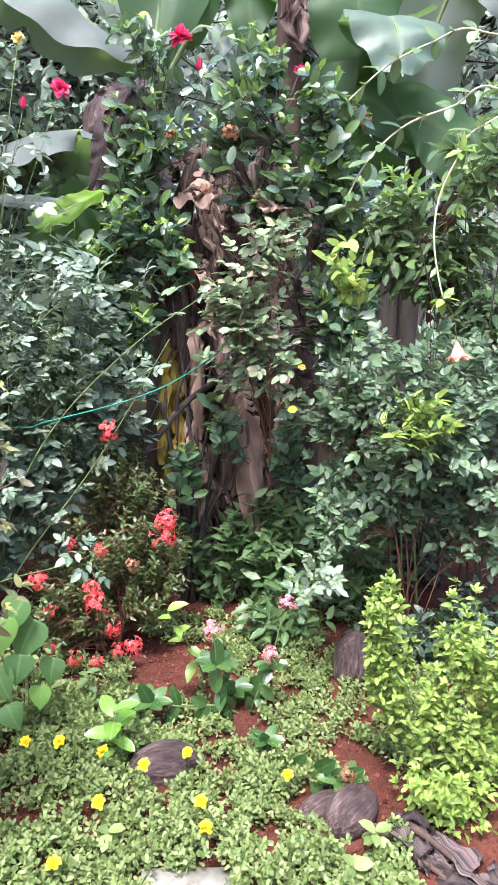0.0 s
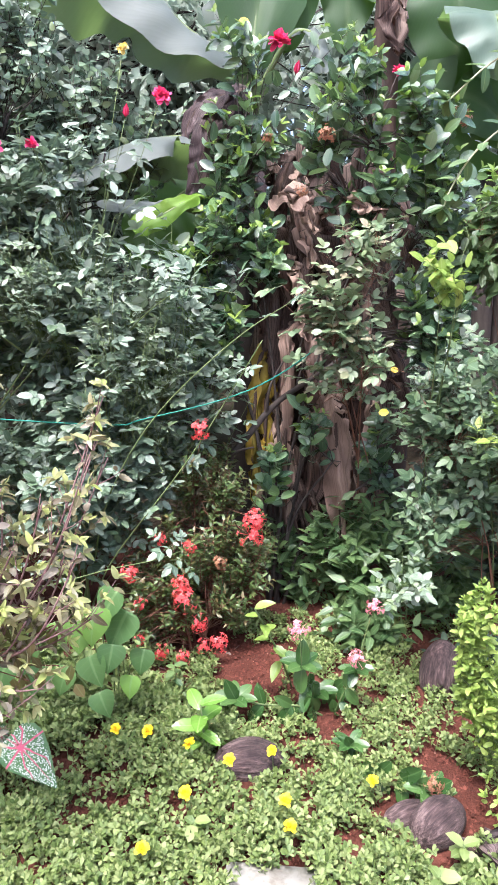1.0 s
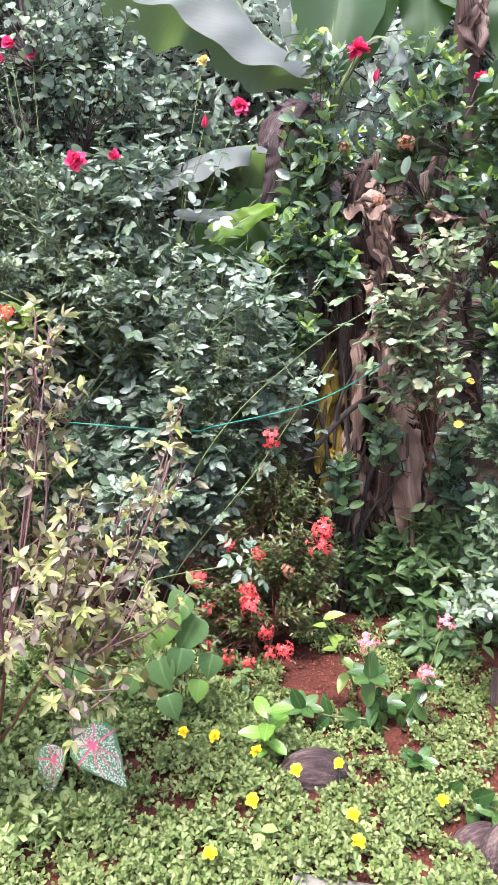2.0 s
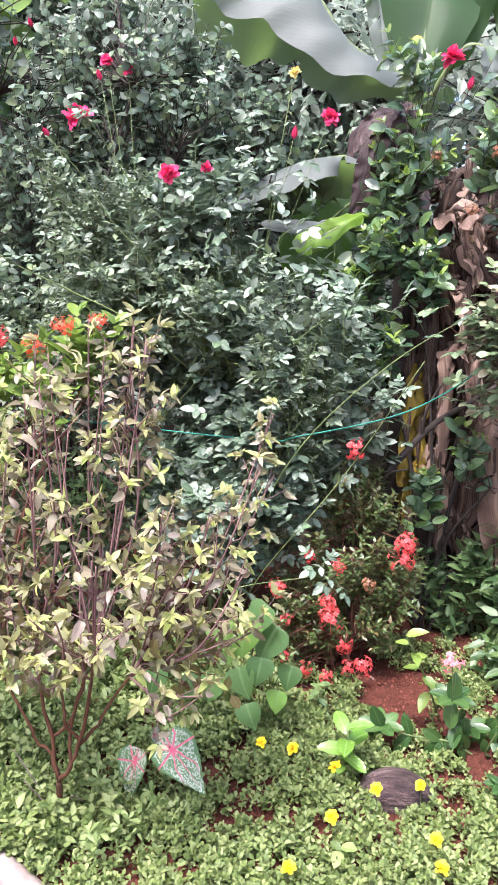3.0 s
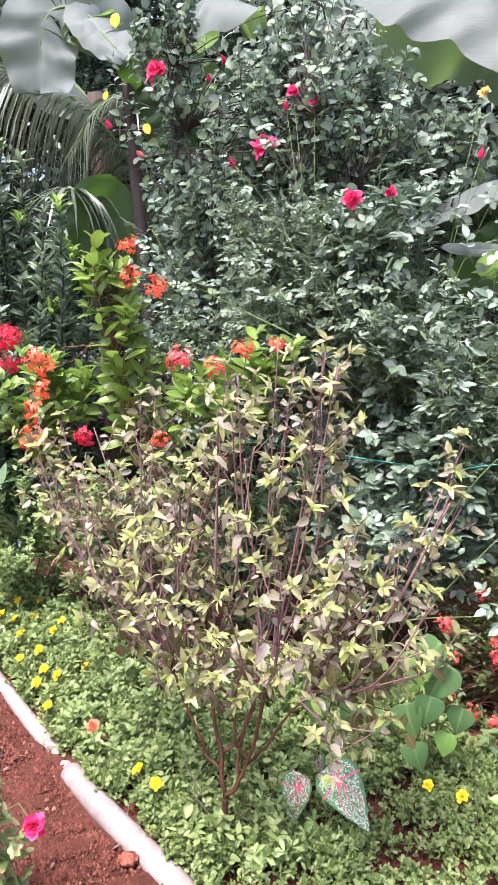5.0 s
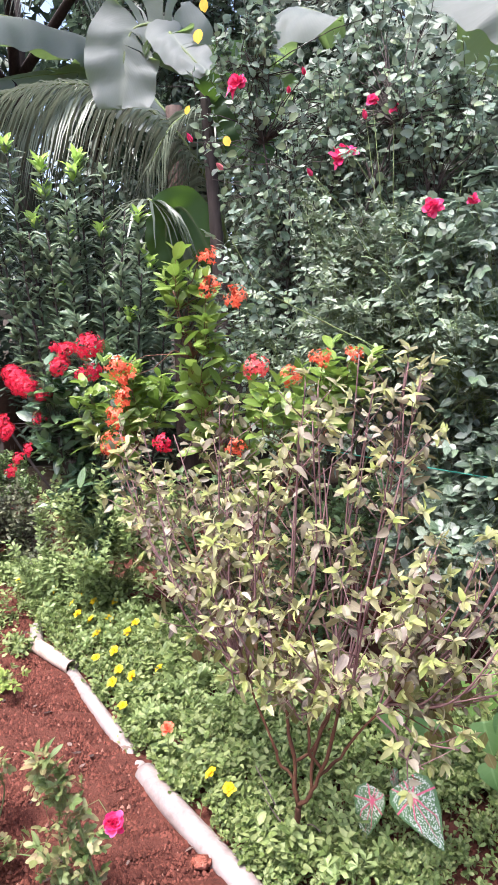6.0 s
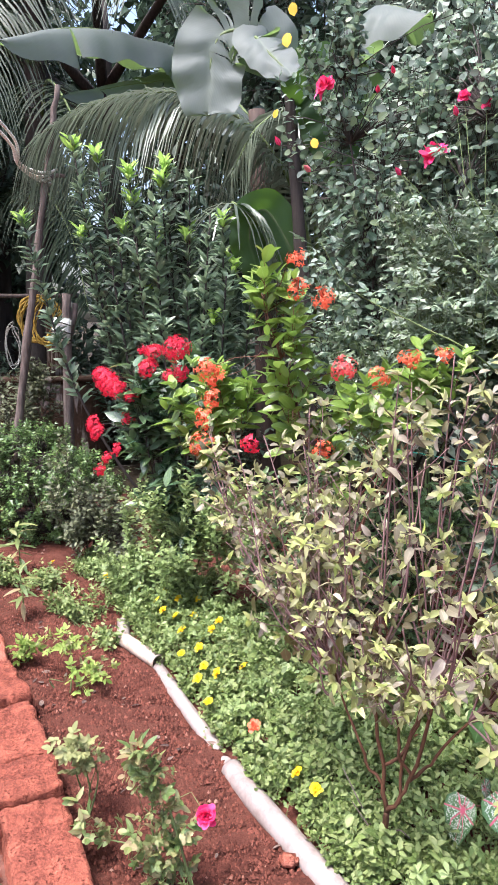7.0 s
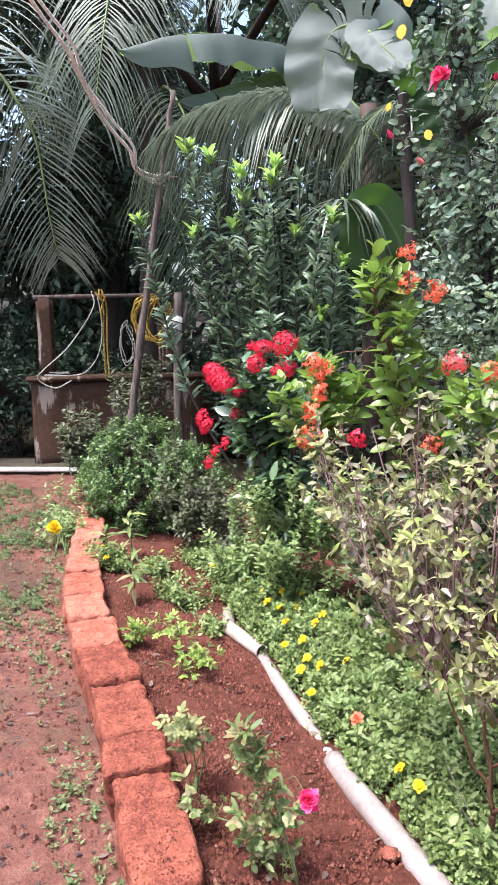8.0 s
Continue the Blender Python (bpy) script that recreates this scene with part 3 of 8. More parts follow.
    return FLOWER_MESH[make, n]


def flower(make, place, d, size, parent, name="flower"):
    place = np.array(place, float)
    turn = Vector(tuple(unit(np.array(d, float)))).to_track_quat("Z", "Y").to_matrix().to_4x4()
    spin = Matrix.Rotation((place[0] * 37 + place[2] * 53) % 6.28, 4, "Z")
    m = Matrix.Translation(tuple(place)) @ turn @ spin @ Matrix.Scale(size, 4)
    return part(name, flower_mesh(make, int(abs(place[0] * 91 + place[1] * 57)) % 3), parent, "", m)


def blade(points, width, normal, mat, name, parent, hang=0.2, wave=0.02, tears=0, seed=0, n=44, cols=5, base=(0, 0, 0), shape_pow=0.55, crumple=0.0, grow=0.12):
    """A banana leaf: a wide, wavy blade along a curved midrib, torn along its side ribs; the midrib is a part of its own."""
    rng = np.random.default_rng(seed)
    C = glide(points, n) - np.array(base)
    T = unit(np.gradient(C, axis=0))
    Nn = unit(np.array(normal, float) - T * (T @ np.array(normal, float))[:, None])
    S = np.cross(T, Nn)
    v = np.linspace(0, 1, n)
    prof = width * 0.5 * np.minimum(1, (v / grow)) ** (0.6 if grow < 0.5 else 1.2) * np.minimum(1, ((1 - v) / 0.3)) ** shape_pow
    verts, uv, idx = [], [], {}
    cuts = {1: set(), -1: set()}
    for side in (1, -1):
        for _ in range(tears):
            cuts[side].add(int(rng.integers(4, n - 4)))
    tris = []
    for side in (1, -1):
        strip = 0
        for i in range(n):
            if i in cuts[side]:
                strip += 1
            for dup in ((0, 1) if i in cuts[side] else (0,)):
                s_id = strip - (1 - dup) if i in cuts[side] else strip
                for c in range(cols + 1):
                    f = c / cols
                    shrink = 1.0 - (0.18 * f if i in cuts[side] else 0)
                    w = prof[i] * f
                    sag = hang if isinstance(hang, float) else hang[0 if side == 1 else 1]
                    fall = sag * prof[i] * f * f + (0.25 * prof[i] * f * f * math.sin(s_id * 2.3 + side) if tears else 0)
                    ripple = wave * f * math.sin(v[i] * 40 + side + seed) + wave * 0.6 * f * math.sin(v[i] * 17 + seed * 2)
                    lean = (0.0 if i not in cuts[side] else (0.02 if dup else -0.02) * f)
                    p = C[i] + S[i] * side * w * shrink + Nn[i] * (0.12 * w - fall + ripple) + T[i] * (w * 0.25 + lean)
                    if crumple:
                        p = p + np.array(noise.noise_vector(Vector((v[i] * 6 + seed, f * side * 1.6, seed * 0.7)))) * crumple + np.array(noise.noise_vector(Vector((v[i] * 17, f * side * 4, seed * 1.7)))) * crumple * 0.4
                    idx[side, i, dup, c] = len(verts)
                    verts.append(p)
                    uv.append((0.5 + 0.5 * f * side, v[i] * 1.0))
        for i in range(n - 1):
            da = 1 if i in cuts[side] else 0
            for c in range(cols):
                a, b = idx[side, i, da, c], idx[side, i, da, c + 1]
                d_, e = idx[side, i + 1, 0, c], idx[side, i + 1, 0, c + 1]
                tris += [(a, b, e), (a, e, d_)] if side == 1 else [(a, e, b), (a, d_, e)]
    ob = part(name, mesh_of(name, np.array(verts), np.array(tris), np.array(uv), G[mat]), parent)
    rib = tubes((C - Nn * 0.008)[None], np.linspace(0.018, 0.004, n)[None], 6)
    part("midrib", mesh_of("midrib", *rib, STEM["green" if mat.startswith("banana") else "banana"]), ob)
    return ob


def frond(points, reach, count, parent, name="frond", mat="palm", base=(0, 0, 0), seed=0, sag=0.9, side_dir=None, wid=0.026, stalk="green"):
    """A palm frond: a curved stalk with two rows of narrow, hanging leaflets."""
    rng = np.random.default_rng(seed)
    C = glide(points, count) - np.array(base)
    T = unit(np.gradient(C, axis=0))
    S = unit(np.cross(T, UP)) if side_dir is None else unit(np.cross(np.cross(T, np.array(side_dir, float)), T))
    v = np.linspace(0, 1, count)
    sets = []
    for side in (1, -1):
        L = reach * (0.45 + 0.75 * np.sin(np.pi * (0.15 + 0.8 * v))) * rng.uniform(0.85, 1.1, count)
        D = unit(S * side + T * (0.35 + 0.6 * v[:, None]) + UP * rng.normal(0.05, 0.06, (count, 1)))
        k = 6
        seg = []
        for q in range(k):
            f = q / (k - 1)
            seg.append(C + D * (L * f * (1 - 0.25 * sag * f))[:, None] - UP * (sag * L * f * f * 0.75)[:, None] + rng.normal(0, 0.004, (count, 3)))
        seg = np.stack(seg, 1)
        dirs = unit(np.gradient(seg, axis=1))
        wide = unit(np.cross(dirs, np.cross(T, S)[:, None] + 0 * dirs) + T[:, None] * 0.6)
        wprof = wid * np.array((0.5, 1, 0.95, 0.75, 0.45, 0.06))
        left, right = seg + wide * wprof[None, :, None] * 0.5, seg - wide * wprof[None, :, None] * 0.5
        verts = np.stack((left, right), 2).reshape(-1, 3)
        tri = []
        for q in range(k - 1):
            a = 2 * q
            tri += [(a, a + 1, a + 3), (a, a + 3, a + 2)]
        tris = (np.arange(count)[:, None, None] * (2 * k) + np.array(tri)[None]).reshape(-1, 3)
        uv = np.tile(np.stack((np.tile((0.0, 1.0), k), np.repeat(np.linspace(0, 1, k), 2)), 1), (count, 1))
        sets.append((verts, tris, uv))
    ob = part(name, mesh_of("rachis", *tubes(C[None], np.linspace(0.022, 0.004, count)[None], 6), STEM[stalk]), parent)
    tagged(part("leaflet_mass", mesh_of("leaflet_mass", *joined(*sets), G[mat]), ob), kind="stuff")
    return ob


def tree(name, label, base, height, trunk_r, blobs, per=9, leaf=(0.11, 0.05), mat="far", seed=1, lean=(0, 0), bark="dark", shape=SMALL, twig=0.5):
    rng = np.random.default_rng(seed)
    base = np.array(base, float)
    ob = thing(name, label, "tree", base)
    top = np.array((lean[0], lean[1], height))
    part("trunk", mesh_of("trunk", *tube(((0, 0, -0.1), top * 0.5 + np.array((0.08, 0.05, 0)), top), trunk_r, trunk_r * 0.45, 9, 14), STEM[bark]), ob)
    tips = np.concatenate([np.array(b[:3]) + ball_points(rng, b[6], 0.5) * np.array(b[3:6]) for b in blobs]) - base
    mids = np.concatenate([np.tile(np.array(b[:3]) - base, (b[6], 1)) for b in blobs])
    dirs = unit(unit(tips - mids) + UP * 0.15 + rng.normal(0, 0.35, tips.shape))
    limbs = []
    for b in blobs:
        c = np.array(b[:3]) - base
        s = top * min(0.95, max(0.35, c[2] / height * 0.75))
        limbs.append(glide((s, s * 0.4 + c * 0.6 + np.array((0, 0, 0.1)), c), 8))
    for li in limbs:
        part("limb", mesh_of("limb", *tubes(li[None], np.linspace(trunk_r * 0.4, trunk_r * 0.12, 8)[None], 6), STEM[bark]), ob)
    roots = tips - dirs * twig
    bars = tubes(np.stack((mids * 0.4 + roots * 0.6, tips), 1)[::3], np.tile((0.011, 0.003), (len(tips[::3]), 1)), 3)
    tagged(part("twig_mass", mesh_of("twig_mass", *bars, STEM[bark]), ob), kind="stuff")
    fol = sprays(rng, tips, dirs, twig, per, *leaf, "alternate", shape, 60, 0.25, 0.15, wild=0.5)
    tagged(part("crown", mesh_of("crown", *fol, G[mat]), ob), kind="stuff")
    return ob

# ---- ground, path, edging ----
PIPE_LINE = [(-1.0, 1.3), (-1.31, 1.42), (-1.5, 1.485), (-1.63, 1.53), (-1.775, 1.585), (-1.93, 1.655), (-2.11, 1.73), (-2.4, 1.855), (-2.72, 2.005), (-3.05, 2.06), (-3.2, 2.17), (-3.8, 2.45)]
BLOCK_LINE = [(-1.3, 0.6), (-1.7, 0.765), (-2.19, 0.975), (-2.42, 1.085), (-2.8, 1.24), (-3.155, 1.36), (-3.48, 1.495), (-3.8, 1.615), (-4.17, 1.805), (-4.45, 1.965), (-4.75, 2.14), (-5.05, 2.33), (-5.4, 2.55), (-5.75, 2.77)]


def line_y(line, x):
    p = np.array(sorted(line))
    return np.interp(x, p[:, 0], p[:, 1])


def soil_material(name, a, b, c, patch, amount):
    n = Nodes(name)
    big, mid, fine = n.noise(1.1, 4.0), n.noise(8.0, 5.0, 0.65), n.noise(90.0, 4.0, 0.7)
    col = n.ramp(n.math("ADD", n.math("MULTIPLY", mid, 0.6), n.math("MULTIPLY", fine, 0.4)), (0.3, a), (0.5, b), (0.72, c))
    col = n.mix(n.math("MULTIPLY", n.step(n.math("ADD", n.math("MULTIPLY", big, 0.7), n.math("MULTIPLY", mid, 0.3)), 0.48, 0.6), amount), col, patch)
    n.bump(n.math("ADD", mid, n.math("MULTIPLY", fine, 0.5)), 0.9, 0.02)
    return n.done(col, 0.9, 0.15)


PATH_SOIL = soil_material("trodden_soil", (0.055, 0.023, 0.018), (0.135, 0.056, 0.043), (0.25, 0.12, 0.093), (0.075, 0.05, 0.034), 0.8)
# Deep brown ground, used only under the woods
FOREST_FLOOR = soil_material("dark_woods_floor", (0.02, 0.014, 0.01), (0.04, 0.028, 0.018), (0.075, 0.05, 0.032), (0.03, 0.03, 0.015), 0.6)
BED_SOIL = soil_material("tilled_soil", (0.034, 0.011, 0.008), (0.082, 0.026, 0.018), (0.15, 0.052, 0.037), (0.075, 0.028, 0.02), 0.5)


def ground_height(x, y):
    bed = np.clip((y - line_y(BLOCK_LINE, x)) / 0.08, 0, 1) * np.clip((x + 6.2) / 0.4, 0, 1)
    rough = 0.012 * np.sin(7.1 * x + 1.3 * y) * np.sin(5.3 * y - 2 * x) + 0.008 * np.sin(17 * x + 3 * y) * np.sin(19 * y)
    near = np.exp(-((x + 2.5) ** 2 + (y - 2.5) ** 2) / 60.0)
    return (bed * 0.05 + rough) * near - 0.01


def build_ground():
    ax = np.concatenate((np.linspace(-400, -30, 12), np.linspace(-25, -10, 12), np.arange(-9.5, 3.5, 0.07), np.linspace(4, 20, 12), np.linspace(40, 400, 10)))
    ay = np.concatenate((np.linspace(-400, -30, 10), np.linspace(-20, -0.5, 12), np.arange(0, 8, 0.07), np.linspace(8.5, 30, 14), np.linspace(50, 400, 10)))
    X, Y = np.meshgrid(ax, ay)
    rng = np.random.default_rng(5)
    fine = (np.abs(X + 3) < 6.6) & (np.abs(Y - 4) < 4.1)
    Z = ground_height(X, Y) + fine * rng.normal(0, 0.006, X.shape)
    nx, ny = len(ax), len(ay)
    i = np.arange(nx * ny).reshape(ny, nx)
    a, b, c, d = i[:-1, :-1].ravel(), i[:-1, 1:].ravel(), i[1:, 1:].ravel(), i[1:, :-1].ravel()
    tris = np.concatenate((np.stack((a, b, c), 1), np.stack((a, c, d), 1)))
    me = mesh_of("ground", np.stack((X, Y, Z), -1).reshape(-1, 3), tris, None, PATH_SOIL)
    me.materials.append(BED_SOIL)
    cx, cy = X.ravel()[tris].mean(1), Y.ravel()[tris].mean(1)
    edge = np.where(cx > -1.2, 0.2 + 0.18 * np.sin(2.1 * cx) + 0.07 * np.sin(7.3 * cx), 0.0)
    bed = (cy > line_y(BLOCK_LINE, cx) + edge) & (cx > -6.4) & (cx < 3.0 + 0.5 * np.sin(1.7 * cy) + 0.2 * np.sin(6.1 * cy)) & (cy < 9)
    me.materials.append(FOREST_FLOOR)
    woods = ((cx < -8.0) & (cy > -3)) | ((cy > 4.2) & (cx > -9)) | ((cx < -6.2) & (cy > 3.4))
    me.polygons.foreach_set("material_index", np.where(woods, 2, bed).astype(np.int32))
    ob = part("ground", me)
    tagged(ob, "red laterite soil of the yard, path and planting bed", "ground", kind="structure")


build_ground()


def lumps(name, label, places, sizes, mat, seed=3, kind="stuff", category="soil"):
    """Crumbs of soil or stones, each an uneven lump."""
    rng = np.random.default_rng(seed)
    v0 = np.array([(1, 0, -0.4), (-1, 0, -0.4), (0, 1, -0.4), (0, -1, -0.4), (0, 0, 1)], float)
    t0 = np.array([(0, 2, 4), (2, 1, 4), (1, 3, 4), (3, 0, 4)])
    n = len(places)
    spin = rng.random(n) * 6.283
    v1 = np.stack((v0[None, :, 0] * np.cos(spin)[:, None] - v0[None, :, 1] * np.sin(spin)[:, None], v0[None, :, 0] * np.sin(spin)[:, None] + v0[None, :, 1] * np.cos(spin)[:, None], np.broadcast_to(v0[None, :, 2], (n, 5))), -1)
    V = v1 * rng.uniform(0.6, 1.25, (n, len(v0), 1)) * (np.asarray(sizes)[:, None, None] * rng.uniform((0.7, 0.7, 0.7), (1.15, 1.15, 1.2), (n, 1, 3)))
    V = V + np.asarray(places)[:, None]
    T = t0[None] + (np.arange(n) * len(v0))[:, None, None]
    ob = part(name, mesh_of(name, V.reshape(-1, 3), T.reshape(-1, 3), None, mat))
    return tagged(ob, label, category, kind=kind)


def crumb_material():
    n = Nodes("soil_crumb")
    island = n.node("ShaderNodeNewGeometry").outputs["Random Per Island"]
    col = n.ramp(island, (0.0, (0.035, 0.011, 0.008)), (0.5, (0.09, 0.029, 0.02)), (0.97, (0.15, 0.052, 0.037)), (1.0, (0.24, 0.13, 0.1)))
    n.bump(n.noise(120.0, 4.0), 0.6, 0.005)
    return n.done(col, 0.9, 0.15)


CRUMB = crumb_material()


def scatter_soil():
    rng = np.random.default_rng(8)
    x = rng.uniform(-5.2, -1.0, 42000)
    lo, hi = line_y(BLOCK_LINE, x) + 0.1, line_y(PIPE_LINE, x)
    y = lo + (hi - lo) * rng.random(len(x))
    keep = hi > lo
    x, y = x[keep], y[keep]
    s = 0.003 + 0.0085 * rng.random(len(x)) ** 3
    lumps("soil_crumbs", "dark red crumbs of loose soil in the bed", np.stack((x, y, ground_height(x, y) + s * 0.4), 1), s, CRUMB, 4)
    x, y = rng.uniform(-0.9, 1.2, 16000), rng.uniform(1.5, 3.4, 16000)
    s = 0.003 + 0.007 * rng.random(len(x)) ** 3
    lumps("soil_crumbs", "dark red crumbs of loose soil between the low plants", np.stack((x, y, ground_height(x, y) + s * 0.4), 1), s, CRUMB, 6)
    x, y = rng.uniform(-6.5, -1.6, 24000), rng.uniform(0, 2.6, 24000)
    keep = y < line_y(BLOCK_LINE, x) - 0.12
    x, y = x[keep], y[keep]
    s = 0.002 + 0.011 * rng.random(len(x)) ** 4
    lumps("path_grit", "small red grit on the trodden path", np.stack((x, y, ground_height(x, y) + s * 0.4), 1), s, CRUMB, 9)


scatter_soil()


def laterite_material():
    n = Nodes("laterite")
    own = n.node("ShaderNodeObjectInfo").outputs["Random"]
    where = n.node("ShaderNodeTexCoord").outputs["Object"]
    g, fine = n.noise(14.0, 5.0, 0.7, where), n.noise(110.0, 4.0, 0.7, where)
    warp = n.node("ShaderNodeVectorMath", {0: where, 1: n.node("ShaderNodeVectorMath", {0: n.node("ShaderNodeTexNoise", {"Vector": where, "Scale": 30.0}).outputs[1], 1: (0.045, 0.045, 0.045)}).outputs[0]})
    warp.inputs[1].links[0].from_node.operation = "MULTIPLY"
    pit = n.node("ShaderNodeTexVoronoi", {"Scale": 85.0, "Vector": warp.outputs[0]}).outputs[0]
    pits = n.math("MAXIMUM", n.step(pit, 0.1, 0.4), n.step(n.noise(26.0, 4.0, 0.6, where), 0.56, 0.46))
    col = n.ramp(n.math("ADD", n.math("MULTIPLY", g, 0.55), n.math("ADD", n.math("MULTIPLY", own, 0.22), n.math("MULTIPLY", fine, 0.28))), (0.34, (0.12, 0.034, 0.024)), (0.5, (0.28, 0.085, 0.056)), (0.66, (0.44, 0.165, 0.118)))
    col = n.mix(n.math("MULTIPLY", n.math("SUBTRACT", 1.0, pits), 0.5), col, (0.07, 0.02, 0.015))
    n.bump(n.math("ADD", n.math("MULTIPLY", pits, 0.6), n.math("ADD", g, n.math("MULTIPLY", fine, 0.4))), 1.0, 0.016)
    return n.done(col, 0.92, 0.12)


LATERITE = laterite_material()


def block_mesh(seed, length, width):
    """A rough-cut laterite block, 0.21 m high, with chipped edges and a pitted skin."""
    bm = bmesh.new()
    bmesh.ops.create_cube(bm, size=1.0)
    for v in bm.verts:
        v.co = Vector((v.co.x * length, v.co.y * width, v.co.z * 0.21))
    bmesh.ops.bevel(bm, geom=bm.edges[:], offset=0.016, segments=2, profile=0.6, affect="EDGES")
    bmesh.ops.subdivide_edges(bm, edges=[e for e in bm.edges if e.calc_length() > 0.06], cuts=17, use_grid_fill=True)
    for v in bm.verts:
        p = v.co + Vector((seed * 7.1, seed * 3.3, 1))
        push = noise.noise_vector(p * 5) * 0.012 + noise.noise_vector(p * 17) * 0.009 + noise.noise_vector(p * 48) * 0.006
        dent = max(0.0, noise.noise(p * 9 + Vector((9, 0, 0))) - 0.2) * 0.04 + max(0.0, noise.noise(p * 40) - 0.3) * 0.018
        v.co += push - v.co.normalized() * dent
    return mesh_bm("laterite_block", bm, LATERITE)


def build_blocks():
    rng = np.random.default_rng(11)
    tops = [0.16, 0.16, 0.165, 0.145, 0.165, 0.15, 0.15, 0.145, 0.14, 0.13, 0.13, 0.12, 0.12]
    for i, (p, q, top) in enumerate(zip(BLOCK_LINE[:-1], BLOCK_LINE[1:], tops)):
        p, q = np.array(p), np.array(q)
        span = float(np.linalg.norm(q - p))
        m = (p + q) / 2
        a = math.degrees(math.atan2(*(q - p)[::-1]))
        me = block_mesh(i, span - 0.008, 0.215 + rng.uniform(-0.012, 0.015))
        ob = part("laterite_block", me, None, "", pose(m[0], m[1], top - 0.105, rng.normal(0, 2.0), rng.normal(0, 1.5), a + rng.normal(0, 1.5)))
        tagged(ob, "rough red laterite block set in the row that edges the bed", "block", "laterite blocks edging the bed")


build_blocks()


def plastic_material(name, a, b, rough=0.4):
    n = Nodes(name)
    g = n.math("ADD", n.math("MULTIPLY", n.noise(11.0, 5.0, 0.65), 0.7), n.math("MULTIPLY", n.noise(60.0, 3.0), 0.3))
    n.bump(n.noise(90.0), 0.1, 0.002)
    return n.done(n.ramp(g, (0.36, a), (0.56, b)), rough, 0.4)


PVC = plastic_material("white_plastic_pipe", (0.2, 0.155, 0.145), (0.28, 0.235, 0.225))
PVC_GREY = plastic_material("weathered_pipe", (0.24, 0.16, 0.13), (0.44, 0.35, 0.3))


def pipe(points, r, mat, name, label, wall=0.006, n=18):
    """A hollow pipe: outer and inner skin, and the rim between them."""
    C = glide(points, n)
    sides = 20
    T = unit(np.gradient(C, axis=0))
    X = unit(np.cross(T, UP))
    Y = np.cross(X, T)
    a = np.arange(sides) * 2 * np.pi / sides
    rings = []
    for rad, order in ((r, range(n)), (r - wall, range(n - 1, -1, -1))):
        for i in order:
            rings.append(C[i] + rad * (np.cos(a)[:, None] * X[i] + np.sin(a)[:, None] * Y[i]))
    V = np.array(rings)
    m = len(V)
    idx = np.arange(m * sides).reshape(m, sides)
    nxt, rol = np.roll(idx, -1, 0), np.roll(idx, -1, 1)
    both = np.roll(nxt, -1, 1)
    tris = np.concatenate((np.stack((idx.ravel(), nxt.ravel(), both.ravel()), 1), np.stack((idx.ravel(), both.ravel(), rol.ravel()), 1)))
    base = np.array(points[0], float)
    ob = part(name, mesh_of(name, V.reshape(-1, 3) - base, tris, None, mat), None, "", Matrix.Translation(tuple(base)))
    return tagged(ob, label, "pipe", "pipes edging the ground cover")


pipe([(-0.98, 1.29, 0.04), (-1.31, 1.42, 0.045), (-1.5, 1.485, 0.047), (-1.63, 1.53, 0.047), (-1.775, 1.585, 0.045), (-1.915, 1.645, 0.04)], 0.041, PVC, "pipe", "white plastic pipe half sunk in the soil, edging the bed")
pipe([(-1.95, 1.668, 0.02), (-2.11, 1.735, 0.03), (-2.4, 1.86, 0.036), (-2.71, 2.0, 0.036)], 0.03, PVC, "pipe", "thin white plastic pipe sunk in the soil along the bed")
pipe([(-2.715, 2.005, 0.066), (-2.88, 2.03, 0.066), (-3.05, 2.06, 0.064)], 0.036, PVC_GREY, "pipe", "weathered pale pipe piece with a dark open end")
pipe([(-3.06, 2.08, 0.05), (-3.14, 2.14, 0.055), (-3.24, 2.22, 0.04)], 0.034, PVC, "pipe", "short white pipe end at the edge of the ground cover")


KERB = plastic_material("worn_whitewash", (0.17, 0.145, 0.12), (0.31, 0.29, 0.265), 0.75)


def slab():
    """A short whitewashed stone, flush with the low plants."""
    bm = bmesh.new()
    bmesh.ops.create_cube(bm, size=1.0)
    for v in bm.verts:
        v.co = Vector((v.co.x * 0.27, v.co.y * 0.2, v.co.z * 0.1))
    bmesh.ops.bevel(bm, geom=bm.edges[:], offset=0.012, segments=3, affect="EDGES")
    ob = part("kerb_stone", mesh_bm("kerb_stone", bm, KERB), None, "", pose(-0.155, 1.545, 0.03, 0, 2, 3))
    tagged(ob, "short whitewashed kerb stone among the low plants", "stone")


slab()


# ---- coconut shells and husks ----
def husk_material():
    n = Nodes("dry_husk")
    where = n.node("ShaderNodeTexCoord").outputs["Object"]
    stretched = n.node("ShaderNodeMapping", {"Vector": where, "Scale": (4, 4, 0.5)}).outputs[0]
    g = n.noise(26.0, 6.0, 0.7, stretched)
    big = n.noise(9.0, 3.0, 0.5, where)
    col = n.ramp(n.math("ADD", n.math("MULTIPLY", g, 0.65), n.math("MULTIPLY", big, 0.35)), (0.4, (0.028, 0.017, 0.018)), (0.53, (0.085, 0.053, 0.053)), (0.68, (0.27, 0.19, 0.18)))
    n.bump(g, 1.0, 0.02)
    return n.done(col, 0.7, 0.35)


HUSK = husk_material()


